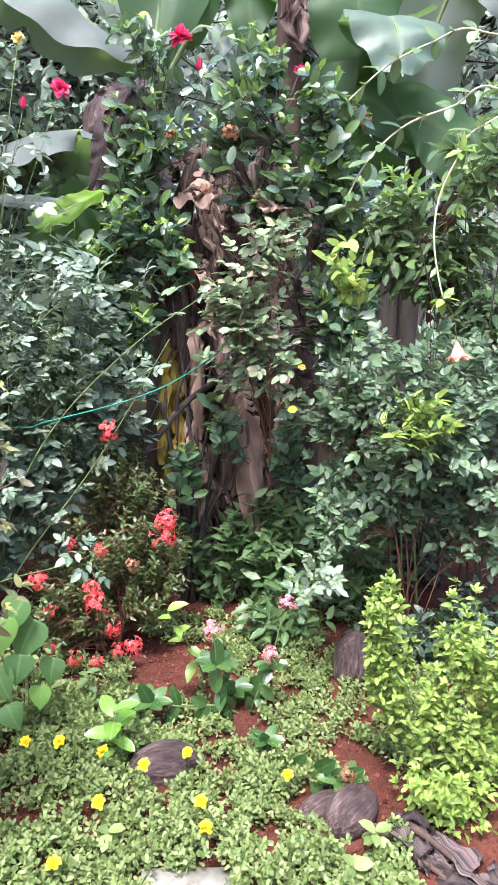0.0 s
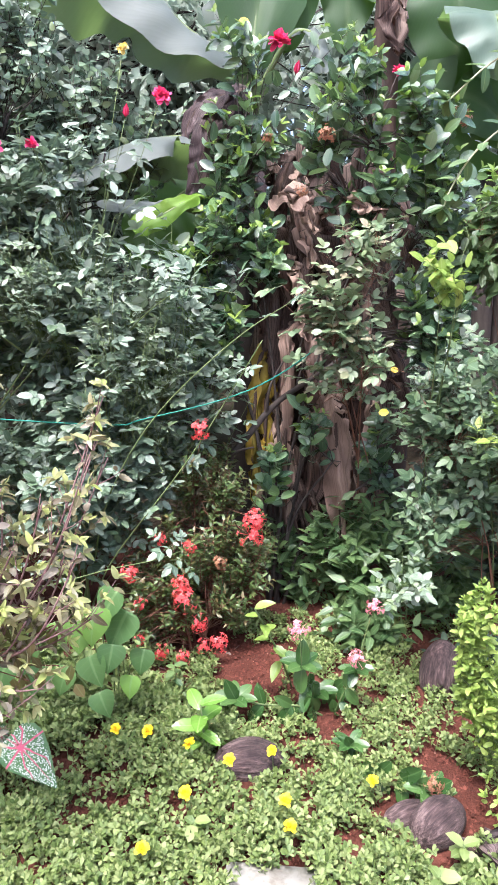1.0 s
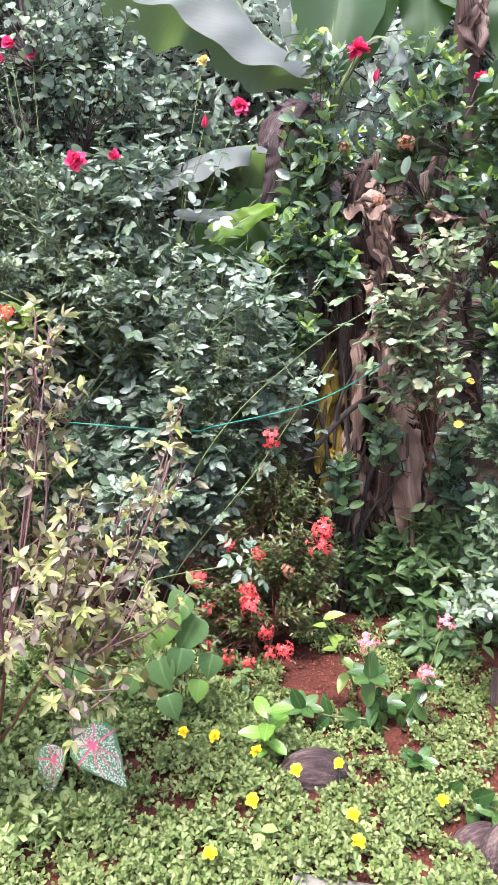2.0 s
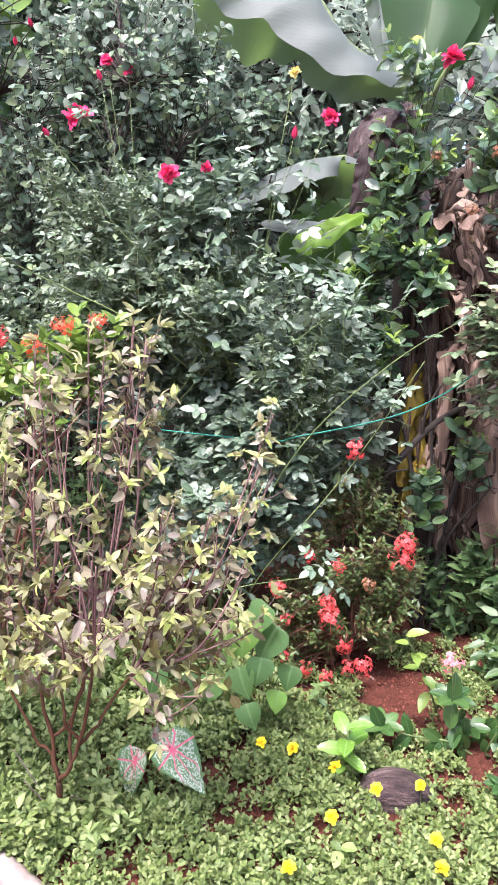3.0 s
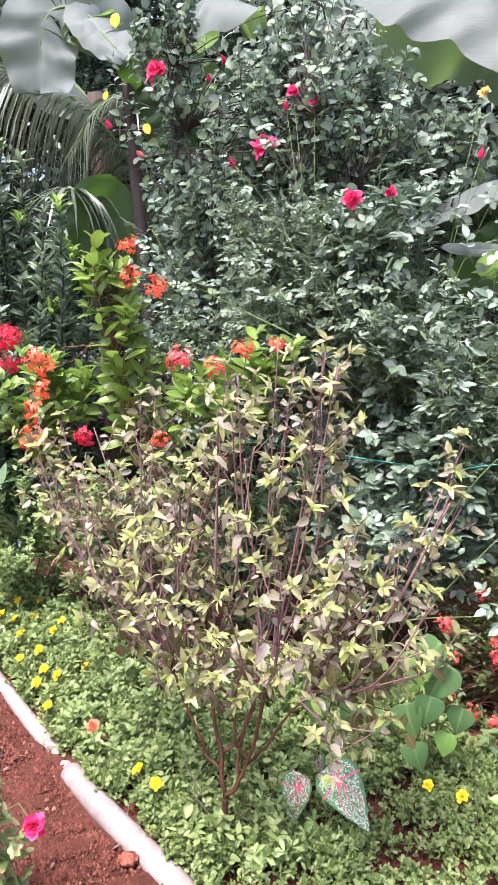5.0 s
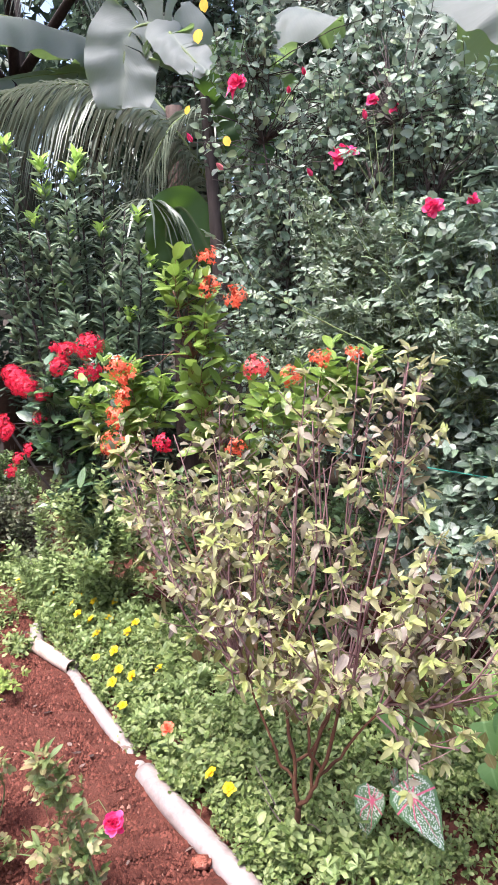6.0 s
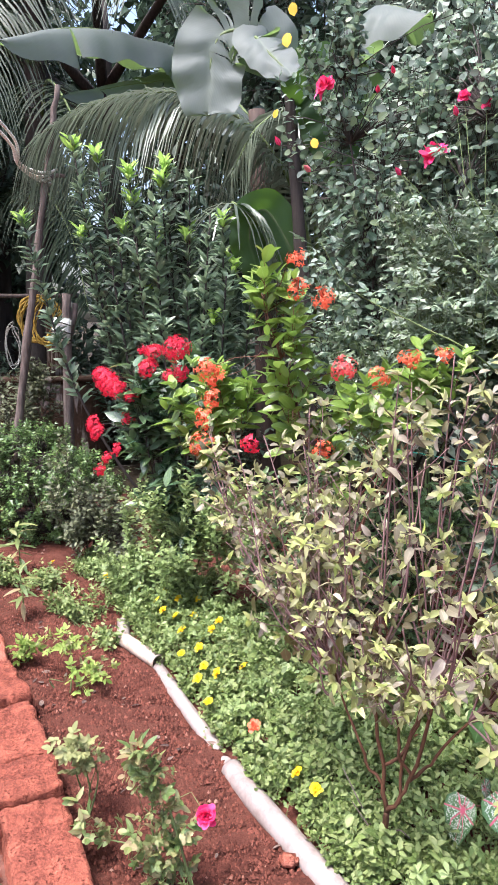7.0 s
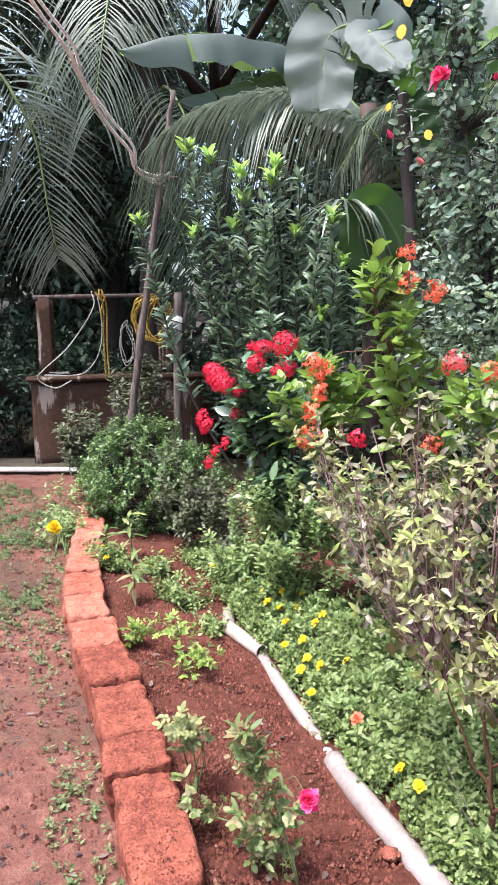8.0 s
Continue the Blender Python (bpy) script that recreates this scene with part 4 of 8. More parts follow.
def husk(name, label, place, size, turn, open_cut=None, seed=0):
    """A dry coconut husk: a three-sided egg, or a hollow piece of one where it is cut open."""
    bm = bmesh.new()
    bmesh.ops.create_uvsphere(bm, u_segments=28, v_segments=18, radius=1.0)
    for v in bm.verts:
        a = math.atan2(v.co.y, v.co.x)
        k = 1 + 0.06 * math.cos(3 * a) + 0.05 * noise.noise(v.co * 2.2 + Vector((seed, 0, 0))) + 0.025 * noise.noise(v.co * 7)
        v.co = Vector((v.co.x * k * size[1], v.co.y * k * size[2], v.co.z * size[0] * (1.08 if v.co.z > 0 else 0.95)))
    if open_cut is not None:
        bmesh.ops.bisect_plane(bm, geom=bm.verts[:] + bm.edges[:] + bm.faces[:], plane_co=(0, open_cut * size[2], 0), plane_no=(0, 1, 0), clear_outer=True)
        inner = bmesh.ops.solidify(bm, geom=bm.faces[:], thickness=-0.018)
    return tagged(part(name, mesh_bm(name, bm, HUSK), None, "", pose(*place, *turn)), label, "coconut husk", "dry coconut husks")


husk("coconut_husk", "dark dry coconut husk lying among yellow-flowered low plants", (-0.29, 2.09, 0.04), (0.125, 0.088, 0.082), (0, 86, 8), None, 1)
husk("coconut_husk", "grey-black coconut husk split open on bare soil", (0.31, 1.86, 0.055), (0.095, 0.075, 0.07), (20, 70, 60), None, 2)
husk("coconut_husk", "pale brown piece of coconut husk beside a darker one", (0.22, 1.9, 0.04), (0.08, 0.05, 0.04), (10, 80, 35), None, 6)
husk("coconut_husk", "upright dark brown coconut shell behind bright green stems", (0.43, 2.66, 0.09), (0.13, 0.085, 0.08), (-12, 12, 20), None, 3)


def dead_sheath():
    """A curled piece of dead banana sheath lying on the soil."""
    base = np.array((0.52, 1.66, 0.0))
    ob = thing("dead_sheath", "curled grey-brown piece of dead banana sheath on the soil", "dead leaf", base)
    for k, (w, lift, sh) in enumerate(((0.13, 0.1, 0.0), (0.1, 0.06, -0.05))):
        pts = [(0.42 + sh, 1.84, 0.02), (0.47 + sh, 1.76, lift), (0.56 + sh, 1.66, lift * 0.9), (0.72 + sh, 1.52, 0.02)]
        blade(pts, w, (-0.5, -0.4, 1), "sheath", "sheath", ob, 0.9, 0.01, 2, 500 + k, 30, 5, base, 0.3, 0.05)



# ---- ground cover ----

def in_cover(x, y):
    """How thickly the low mat of plants grows."""
    front = np.where(x < -1.1, line_y(PIPE_LINE, x) + 0.025 + 0.03 * np.sin(13 * x) * np.sin(5 * x), 1.3)
    back = np.interp(x, [-4.2, -3.2, -2.6, -2.0, -1.3, -0.8, -0.5, -0.2, 0.05, 0.3], [2.9, 2.85, 2.75, 2.65, 2.6, 2.5, 2.45, 2.2, 2.1, 1.9])
    clear = ((x > -0.27) & (x < -0.04) & (y < 1.62)) | ((x > -0.02) & (y > 1.72) & (np.sin(21 * x) * np.sin(17 * y + 3 * x) < -0.3))
    for hx, hy, hr in ((-0.29, 2.08, 0.12), (0.3, 1.83, 0.12), (0.2, 1.88, 0.09), (0.43, 2.6, 0.1)):
        clear = clear | ((x - hx) ** 2 + (1.2 * (y - hy)) ** 2 < hr * hr)
    return ~clear & (y > front) & (y < back + 0.12 * np.sin(9 * x) + 0.06 * np.sin(23 * x)) & (x < 0.48)


def mat_of_plants(name, label, test, box, count, leaf, mat, heights, seed, per=9, shape=SPOON):
    rng = np.random.default_rng(seed)
    m = count // 5
    x = np.repeat(rng.uniform(box[0], box[1], m), 5) + rng.normal(0, 0.02, m * 5)
    y = np.repeat(rng.uniform(box[2], box[3], m), 5) + rng.normal(0, 0.02, m * 5)
    keep = test(x, y)
    x, y = x[keep], y[keep]
    swell = 0.5 + 0.25 * np.sin(4.3 * x + 1.7) * np.sin(5.1 * y + x) + 0.25 * np.sin(13 * x + 2 * y) * np.sin(15 * y - 4 * x)
    h = heights[0] + (heights[1] - heights[0]) * (0.35 * rng.random(len(x)) + 0.65 * swell)
    z0 = ground_height(x, y)
    tips = np.stack((x, y, z0 + h), 1)
    d = unit(np.stack((rng.normal(0, 0.45, len(x)), rng.normal(-0.15, 0.45, len(x)), np.ones(len(x))), 1))
    k = np.linspace(0, 1, 2)[None, :, None]
    foot = tips - d * (h[:, None] + 0.01)
    bars = tubes((foot[:, None] * (1 - k) + tips[:, None] * k)[::2], np.full((len(x[::2]), 2), 0.0014), 3)
    fol = joined(sprays(rng, tips, d, np.full(len(x), 0.02), per - 5, *leaf, "rosette", shape, 52, 0.0, 0.1, 0.25, 0.6),
                 sprays(rng, tips, d, np.minimum(h, leaf[0] * 3.0), 5, *leaf, "alternate", shape, 70, 0.0, 0.05, 0.2, 0.4))
    ob = thing(name, label, "ground cover", (0, 0, 0))
    part("stalk_mass", mesh_of("stalk_mass", *bars, STEM["green"]), ob)
    tagged(part("foliage", mesh_of("foliage", *fol, G[mat]), ob), kind="stuff")
    return tagged(ob, kind="stuff")


BLUNT = ((0.4, 0.36), (0.8, 0.42))
mat_of_plants("ground_cover", "dense mat of small fleshy light green leaves", lambda x, y: in_cover(x, y) & (x > -1.7), (-1.8, 0.5, 1.25, 3.0), 10800, (0.0215, 0.0128), "cover", (0.015, 0.12), 21, 9, BLUNT)
mat_of_plants("ground_cover", "dense mat of small light green leaves behind the pipe", lambda x, y: in_cover(x, y) & (x <= -1.7), (-4.2, -1.6, 1.5, 3.0), 9800, (0.026, 0.0155), "cover", (0.015, 0.12), 24, 9)
mat_of_plants("ground_cover", "low patches of small green leaves over red soil", lambda x, y: (np.sin(6 * x + 2) * np.sin(7 * y) + 0.5 * np.sin(19 * x + 5 * y) > -0.55) & (y > 2.1 - 0.2 * x) & ~((np.abs(x + 0.34) < 0.15) & (y > 2.45) & (y < 2.9)),
              (-1.0, 1.3, 1.7, 3.2), 6400, (0.02, 0.0125), "cover", (0.02, 0.08), 22, 8, BLUNT)

mat_of_plants("ground_cover", "thin upright herbs with narrow green leaves scattered through the mat", lambda x, y: in_cover(x, y) & (x < -1.0) & (np.sin(3.1 * x + 1) * np.sin(4.7 * y - 2 * x) + 0.5 * np.sin(11 * x) > 0.1), (-4.2, 0.5, 1.3, 3.0), 3200, (0.036, 0.016), "box", (0.06, 0.17), 23, 11, OBOV)


def yellow_flowers():
    spots = [(-0.14, 1.9), (0.12, 2.03), (-0.47, 2.11), (-0.74, 2.18), (-0.63, 2.19), (-0.33, 2.06), (-0.2, 2.14), (-0.44, 1.9), (-0.52, 1.7), (-0.12, 1.8),
             (-2.2, 1.82), (-2.3, 1.98), (-2.42, 2.02), (-2.36, 1.92), (-2.55, 2.12), (-2.62, 2.28), (-2.75, 2.2), (-2.85, 2.38), (-2.9, 2.3), (-3.05, 2.46), (-3.15, 2.4),
             (-3.2, 2.5), (-3.35, 2.45), (-2.98, 2.55), (-3.5, 2.55), (-2.6, 2.05), (-2.25, 2.1), (-2.7, 2.42), (-3.3, 2.62), (-4.1, 2.35), (-4.3, 2.05), (-4.45, 2.1), (-3.6, 2.4), (-3.0, 2.3), (-1.62, 1.66), (-1.5, 1.6)]
    rng = np.random.default_rng(31)
    for x, y in spots:
        y -= 0.11 if x > -1 else 0.0
        z = float(ground_height(np.array(x), np.array(y))) + rng.uniform(0.09, 0.13)
        ob = thing("yellow_flower", "small open yellow flower standing above the low mat", "flower", (x, y, 0), "yellow flowers of the ground cover")
        part("stalk", mesh_of("stalk", *tube(((0, 0, 0), (0.004, 0.003, z * 0.5), (0, 0, z)), 0.0015, 0.0012, 4, 5), STEM["green"]), ob)
        flower("cup yellow", (0, 0, z), (rng.normal(0, 0.35), -0.75 + rng.normal(0, 0.3), 1), rng.uniform(0.036, 0.044) * (1.15 if x < -2 else 1), ob)


yellow_flowers()
orange = thing("orange_flower", "single orange flower above the low mat by the pipe", "flower", (-1.8, 1.64, 0), "yellow flowers of the ground cover")
part("stalk", mesh_of("stalk", *tube(((0, 0, 0), (0.004, 0.003, 0.13), (0, 0, 0.265)), 0.002, 0.0015, 4, 5), STEM["green"]), orange)
flower("cup orange", (0, 0, 0.265), (0.2, -0.6, 0.8), 0.05, orange)

# taller herbs by the pipe and under the holy basil
for i, (x, y, rx, ry, z, n) in enumerate([(-1.85, 1.95, 0.35, 0.2, 0.12, 120), (-1.45, 1.72, 0.28, 0.15, 0.13, 110), (-1.27, 1.52, 0.16, 0.08, 0.13, 60), (-1.1, 1.66, 0.16, 0.1, 0.12, 50), (-1.55, 2.1, 0.4, 0.2, 0.14, 120), (-1.3, 1.6, 0.2, 0.08, 0.12, 50), (-1.75, 1.78, 0.2, 0.08, 0.12, 44), (-2.3, 2.3, 0.35, 0.2, 0.12, 100), (-1.0, 2.25, 0.3, 0.18, 0.12, 80), (-1.2, 2.45, 0.45, 0.2, 0.2, 130), (-1.7, 2.4, 0.4, 0.2, 0.2, 110), (-2.1, 2.05, 0.25, 0.15, 0.14, 70)]):
    shrub("herb_clump", "clump of soft mid-green herbs growing through the low mat", "herb", (x, y, 0), [(x, y, z, rx, ry, 0.1, n)], 6, 0.12, 8, (0.038, 0.02), "alternate", OVATE, "cover", "green",
          rise=1.5, seed=40 + i, group="herbs by the pipe", stem_r=0.004)

# ---- holy basil bush in front ----
TB = (-1.27, 1.62, 0.0)
CROWN = [(-1.14, 1.7, 1.3, 0.38, 0.26, 0.28, 10), (-0.8, 1.74, 1.05, 0.38, 0.26, 0.26, 9), (-1.5, 1.64, 1.1, 0.4, 0.28, 0.28, 10), (-1.16, 1.48, 0.92, 0.44, 0.22, 0.14, 6), (-0.8, 1.4, 1.08, 0.18, 0.18, 0.16, 4),
         (-1.78, 1.66, 1.24, 0.26, 0.22, 0.18, 6), (-1.14, 1.74, 1.6, 0.08, 0.08, 0.1, 2), (-0.98, 1.66, 1.55, 0.08, 0.08, 0.12, 3), (-0.62, 1.8, 1.22, 0.1, 0.1, 0.14, 3), (-1.35, 1.7, 1.48, 0.12, 0.1, 0.12, 3), (-1.64, 1.78, 1.4, 0.18, 0.12, 0.12, 3), (-0.66, 1.62, 0.8, 0.2, 0.14, 0.08, 4), (-0.78, 1.55, 0.6, 0.14, 0.1, 0.06, 3), (-1.3, 1.5, 0.72, 0.3, 0.12, 0.06, 5), (-2.05, 1.74, 1.16, 0.24, 0.2, 0.2, 5)]


def holy_basil():
    """A short trunk, four limbs, thin upright stems with side shoots, and leaves in crosswise pairs with a pale whorl at each tip."""
    rng = np.random.default_rng(51)
    b = np.array(TB)
    ob = thing("holy_basil", "leggy holy basil bush with rust-brown stems and yellow-green shoot tips", "shrub", b)
    fork = np.array((0.02, 0.0, 0.21))
    part("trunk", mesh_of("trunk", *tube(((-0.01, 0.0, -0.03), (0.012, 0.006, 0.14), fork), 0.012, 0.0095, 8, 10), STEM["rust"]), ob)
    limbs = []
    # each limb leaves the trunk or an earlier limb (which, how far along), then three steps outward
    for parent, at, way in ((None, 0, ((0.045, 0.0, 0.07), (0.085, -0.005, 0.17), (0.15, -0.01, 0.43))), (None, 0, ((-0.02, 0.01, 0.09), (-0.045, 0.02, 0.24), (-0.075, 0.03, 0.47))), (0, 4, ((0.0, 0.02, 0.08), (0.01, 0.03, 0.2), (0.02, 0.05, 0.36))),
                            (1, 3, ((-0.05, -0.01, 0.07), (-0.09, -0.02, 0.17), (-0.17, -0.02, 0.34))), (0, 7, ((-0.02, -0.02, 0.07), (-0.02, -0.03, 0.15), (-0.03, -0.05, 0.26))), (1, 5, ((0.03, 0.02, 0.07), (0.05, 0.04, 0.15), (0.06, 0.07, 0.3))), (0, 6, ((0.05, 0.02, 0.05), (0.1, 0.03, 0.12), (0.19, 0.05, 0.27)))):
        root = fork if parent is None else limbs[parent][at]
        li = glide((root, *[root + np.array(w) for w in way]), 12)
        li[1:] += np.cumsum(rng.normal(0, 0.0042, (11, 3)), 0)
        limbs.append(li)
        r = 0.0078 if parent is None else 0.0056
        part("limb", mesh_of("limb", *tubes(li[None], (np.linspace(r, r * 0.6, 12) * rng.uniform(0.88, 1.15, 12))[None], 7), STEM["rust"]), ob)
    for foot, way in (((-0.05, -0.01), (-0.09, -0.02, 0.2)), ((0.05, 0.02), (0.1, 0.0, 0.16)), ((-0.08, 0.03), (-0.16, 0.03, 0.26))):
        li = glide(((0.0, 0.0, 0.1), (*foot, 0.15), way), 8)
        part("dead_twig", mesh_of("dead_twig", *tubes(li[None], np.linspace(0.0035, 0.0015, 8)[None], 5), STEM["grey"]), ob, "bare grey twig stump")
    hubs = np.concatenate([li[4:] for li in limbs])
    shoot_root, shoot_dir, shoot_len = [], [], []
    for x, y, z, rx, ry, rz, n in CROWN:
        for p in ball_points(rng, n, 0.5):
            end = np.array((x, y, z)) + p * np.array((rx, ry, rz)) - b
            cost = np.linalg.norm((hubs - end) * (1, 1, 0.6), axis=1) + rng.random(len(hubs)) * 0.12
            h = hubs[cost.argmin()]
            mid = h * 0.5 + end * 0.5 + np.array((*((end - h)[:2] * 0.1), -0.03)) + rng.normal(0, 0.02, 3)
            li = glide((h, mid, end), 18)
            part("stem", mesh_of("stem", *tubes(li[None], np.linspace(0.004, 0.002, 18)[None], 5), STEM["purple"]), ob)
            T = unit(np.gradient(li, axis=0))
            far = np.linalg.norm(end - h)
            shoot_root.append(end - T[-1] * 0.08), shoot_dir.append(unit(T[-1] + UP * 0.5)), shoot_len.append(0.1)
            for f in np.arange(max(0.3, 1 - 0.62 / max(far, 0.2)), 0.97, 0.086 / max(far, 0.2)):
                i = int(f * 17)
                turn = rng.random() * 6.283
                for side in (0, 3.1416):
                    if rng.random() < 0.86:
                        out = perp(T[i][None], np.array([turn + side]))[0]
                        shoot_root.append(li[i]), shoot_dir.append(unit(out * 0.8 + T[i] * 0.35 + UP * 0.5 + rng.normal(0, 0.12, 3))), shoot_len.append(rng.uniform(0.05, 0.15))
    R, D, L = np.array(shoot_root), np.array(shoot_dir), np.array(shoot_len)
    thick = np.array([noise.noise(Vector(tuple(p * 7.5))) for p in R]) + rng.normal(0, 0.12, len(R)) > -0.16
    R, D, L = R[thick], D[thick], L[thick]
    tips = R + D * L[:, None]
    tagged(part("side_shoot_mass", mesh_of("side_shoot_mass", *tubes(np.stack((R, R * 0.5 + tips * 0.5 - UP * 0.004, tips), 1), np.tile((0.0019, 0.0015, 0.001), (len(R), 1)), 4), STEM["purple"]), ob, "thin purplish side shoots"), kind="stuff")
    sets = []
    for k, f in enumerate((0.5, 0.8)):
        for side in (0.0, 3.1416):
            n = len(R)
            keep = rng.random(n) < (0.8, 0.95)[k]
            d = D[keep]
            out = perp(d, (np.arange(n) * 1.7 + k * 1.57 + side)[keep])
            lie = unit(out + d * rng.uniform(0.1, 0.7, (len(d), 1)) - UP * rng.uniform(0.0, 0.9, (len(d), 1)) * (1.2 - f))
            size = rng.uniform(0.6, 1.3, len(d)) * (1.05, 0.88)[k]
            sets.append(leaves(R[keep] + d * (L[keep] * f)[:, None] + out * 0.008, lie, facing(lie, rng, 0.85), 0.034 * size, 0.019 * size, SOFT, rng.uniform(-0.1, 0.9, len(d)), 0.4))
    tagged(part("foliage", mesh_of("foliage", *joined(*sets), G["tulsi"]), ob), kind="stuff")
    some = rng.random(len(R)) < 0.85
    fol = sprays(rng, tips[some] + D[some] * 0.01, D[some], 0.022, 6, 0.034, 0.0165, "rosette", SOFT, 52, 0.0, 0.6, 0.4, 0.9)
    tagged(part("young_foliage", mesh_of("young_foliage", *fol, G["tulsi_new"]), ob, "pale yellow-green young leaves at the shoot tips"), kind="stuff")
    # large olive leaves that hang limply under the crown
    n = 120
    c = np.repeat(np.stack((rng.uniform(-1.68, -0.72, 30), rng.uniform(1.45, 1.8, 30), rng.uniform(0.6, 0.78, 30)), 1), 4, 0)[:n]
    P = c + rng.normal(0, 0.028, (n, 3)) - b
    Dn = unit(np.stack((rng.normal(0, 0.3, n), rng.normal(0, 0.3, n), -np.ones(n)), 1))
    N = np.stack((rng.normal(0, 0.6, n), -np.ones(n), rng.normal(0.2, 0.3, n)), 1)
    tagged(part("old_foliage", mesh_of("old_foliage", *leaves(P, Dn, N, rng.uniform(0.04, 0.066, n), rng.uniform(0.022, 0.036, n), OVATE, 0.1, 0.2), G["olive"]), ob, "limp olive leaves"), kind="stuff")
    ends = c[::4] - b
    k = np.linspace(0, 1, 5)[None, :, None]
    root = hubs[np.linalg.norm(hubs[None] - ends[:, None], axis=2).argmin(1)]
    tagged(part("low_shoot_mass", mesh_of("low_shoot_mass", *tubes(root[:, None] * (1 - k) + ends[:, None] * k, np.full((len(ends), 5), 0.002), 4), STEM["rust"]), ob, "thin bare lower shoots"), kind="stuff")


holy_basil()

# ---- small red-flowered bush ----
shrub("red_ixora", "bushy small-leaved shrub dotted with coral red flower heads", "shrub", (-0.62, 2.9, 0),
      [(-0.62, 2.9, 0.45, 0.34, 0.26, 0.36, 300), (-0.56, 3.0, 0.82, 0.2, 0.2, 0.24, 150), (-0.78, 2.8, 0.3, 0.2, 0.2, 0.22, 130), (-0.42, 2.95, 0.4, 0.16, 0.2, 0.3, 110)],
      7, 0.12, 12, (0.034, 0.015), "alternate", LANCE, "ixora_small", "brown", seed=61, stem_r=0.009, rise=0.9,
      flowers=[((-0.56, 2.79, 1.05), "loose coral", 0.095), ((-0.34, 2.8, 0.67), "loose coral", 0.1), ((-0.36, 2.78, 0.61), "loose coral", 0.11), ((-0.85, 2.66, 0.47), "loose coral", 0.085),
               ((-0.62, 2.66, 0.36), "loose coral", 0.11), ((-0.64, 2.68, 0.42), "loose coral", 0.09), ((-0.73, 2.72, 0.6), "loose coral", 0.06), ((-0.6, 2.72, 0.57), "loose coral", 0.07), ((-0.81, 2.66, 0.33), "loose coral", 0.07),
               ((-0.56, 2.68, 0.25), "loose coral", 0.08), ((-0.49, 2.72, 0.14), "loose coral", 0.09), ((-0.63, 2.66, 0.1), "loose coral", 0.07), ((-0.72, 2.66, 0.12), "loose coral", 0.07), ((-0.81, 2.64, 0.18), "loose coral", 0.06),
               ((-0.48, 2.74, 0.5), "loose seed", 0.07), ((-0.55, 2.68, 0.15), "loose coral", 0.07)])

# ---- grey-green rose thicket ----
thicket = shrub("rose_bush", "tall dense grey-green rose bush with thin arching canes", "shrub", (-1.25, 3.1, 0),
      [(-1.05, 3.1, 1.5, 0.5, 0.35, 0.6, 220), (-0.8, 3.1, 1.2, 0.4, 0.3, 0.5, 150), (-1.3, 3.05, 2.1, 0.5, 0.3, 0.25, 80), (-1.2, 2.85, 0.85, 0.5, 0.25, 0.4, 150), (-1.5, 3.1, 1.6, 0.4, 0.3, 0.4, 80), (-0.95, 2.85, 1.1, 0.3, 0.2, 0.3, 70)],
      14, 0.3, 4, (0.056, 0.034), "rose", SOFT, "rose", "green", seed=71, stem_r=0.009, spread=62, wild=0.38, face=(0.05, -0.28, 1.0),
      flowers=[((-1.8, 2.84, 2.4), "double magenta", 0.092), ((-2.05, 3.0, 2.37), "bud magenta", 0.06), ((-1.8, 3.1, 2.69), "double magenta", 0.05), ((-1.7, 3.12, 2.65), "double magenta", 0.045), ((-1.82, 3.08, 2.61), "bud magenta", 0.06),
               ((-1.35, 2.75, 2.14), "double pink", 0.066), ((-1.2, 2.78, 2.16), "double magenta", 0.036), ((-0.83, 3.39, 2.46), "double pink", 0.072), ((-0.99, 3.36, 2.37), "bud pink", 0.07), ((-0.99, 3.36, 2.65), "double cream", 0.046)])

shrub("rose_bush", "feathery rose bush with fine pale green leaflets on thin stems", "shrub", (-1.85, 3.0, 0),
      [(-1.65, 2.95, 1.75, 0.42, 0.3, 0.42, 160), (-2.05, 2.9, 1.5, 0.38, 0.3, 0.55, 160), (-1.85, 2.95, 2.15, 0.4, 0.25, 0.22, 80), (-1.2, 2.85, 1.75, 0.35, 0.2, 0.3, 70), (-0.85, 2.8, 1.35, 0.25, 0.15, 0.35, 60)],
      12, 0.3, 4, (0.044, 0.024), "rose", ((0.45, 0.5),), "rose_fine", "green", seed=72, stem_r=0.008, spread=62, wild=0.4, face=(0.05, -0.2, 1.0))

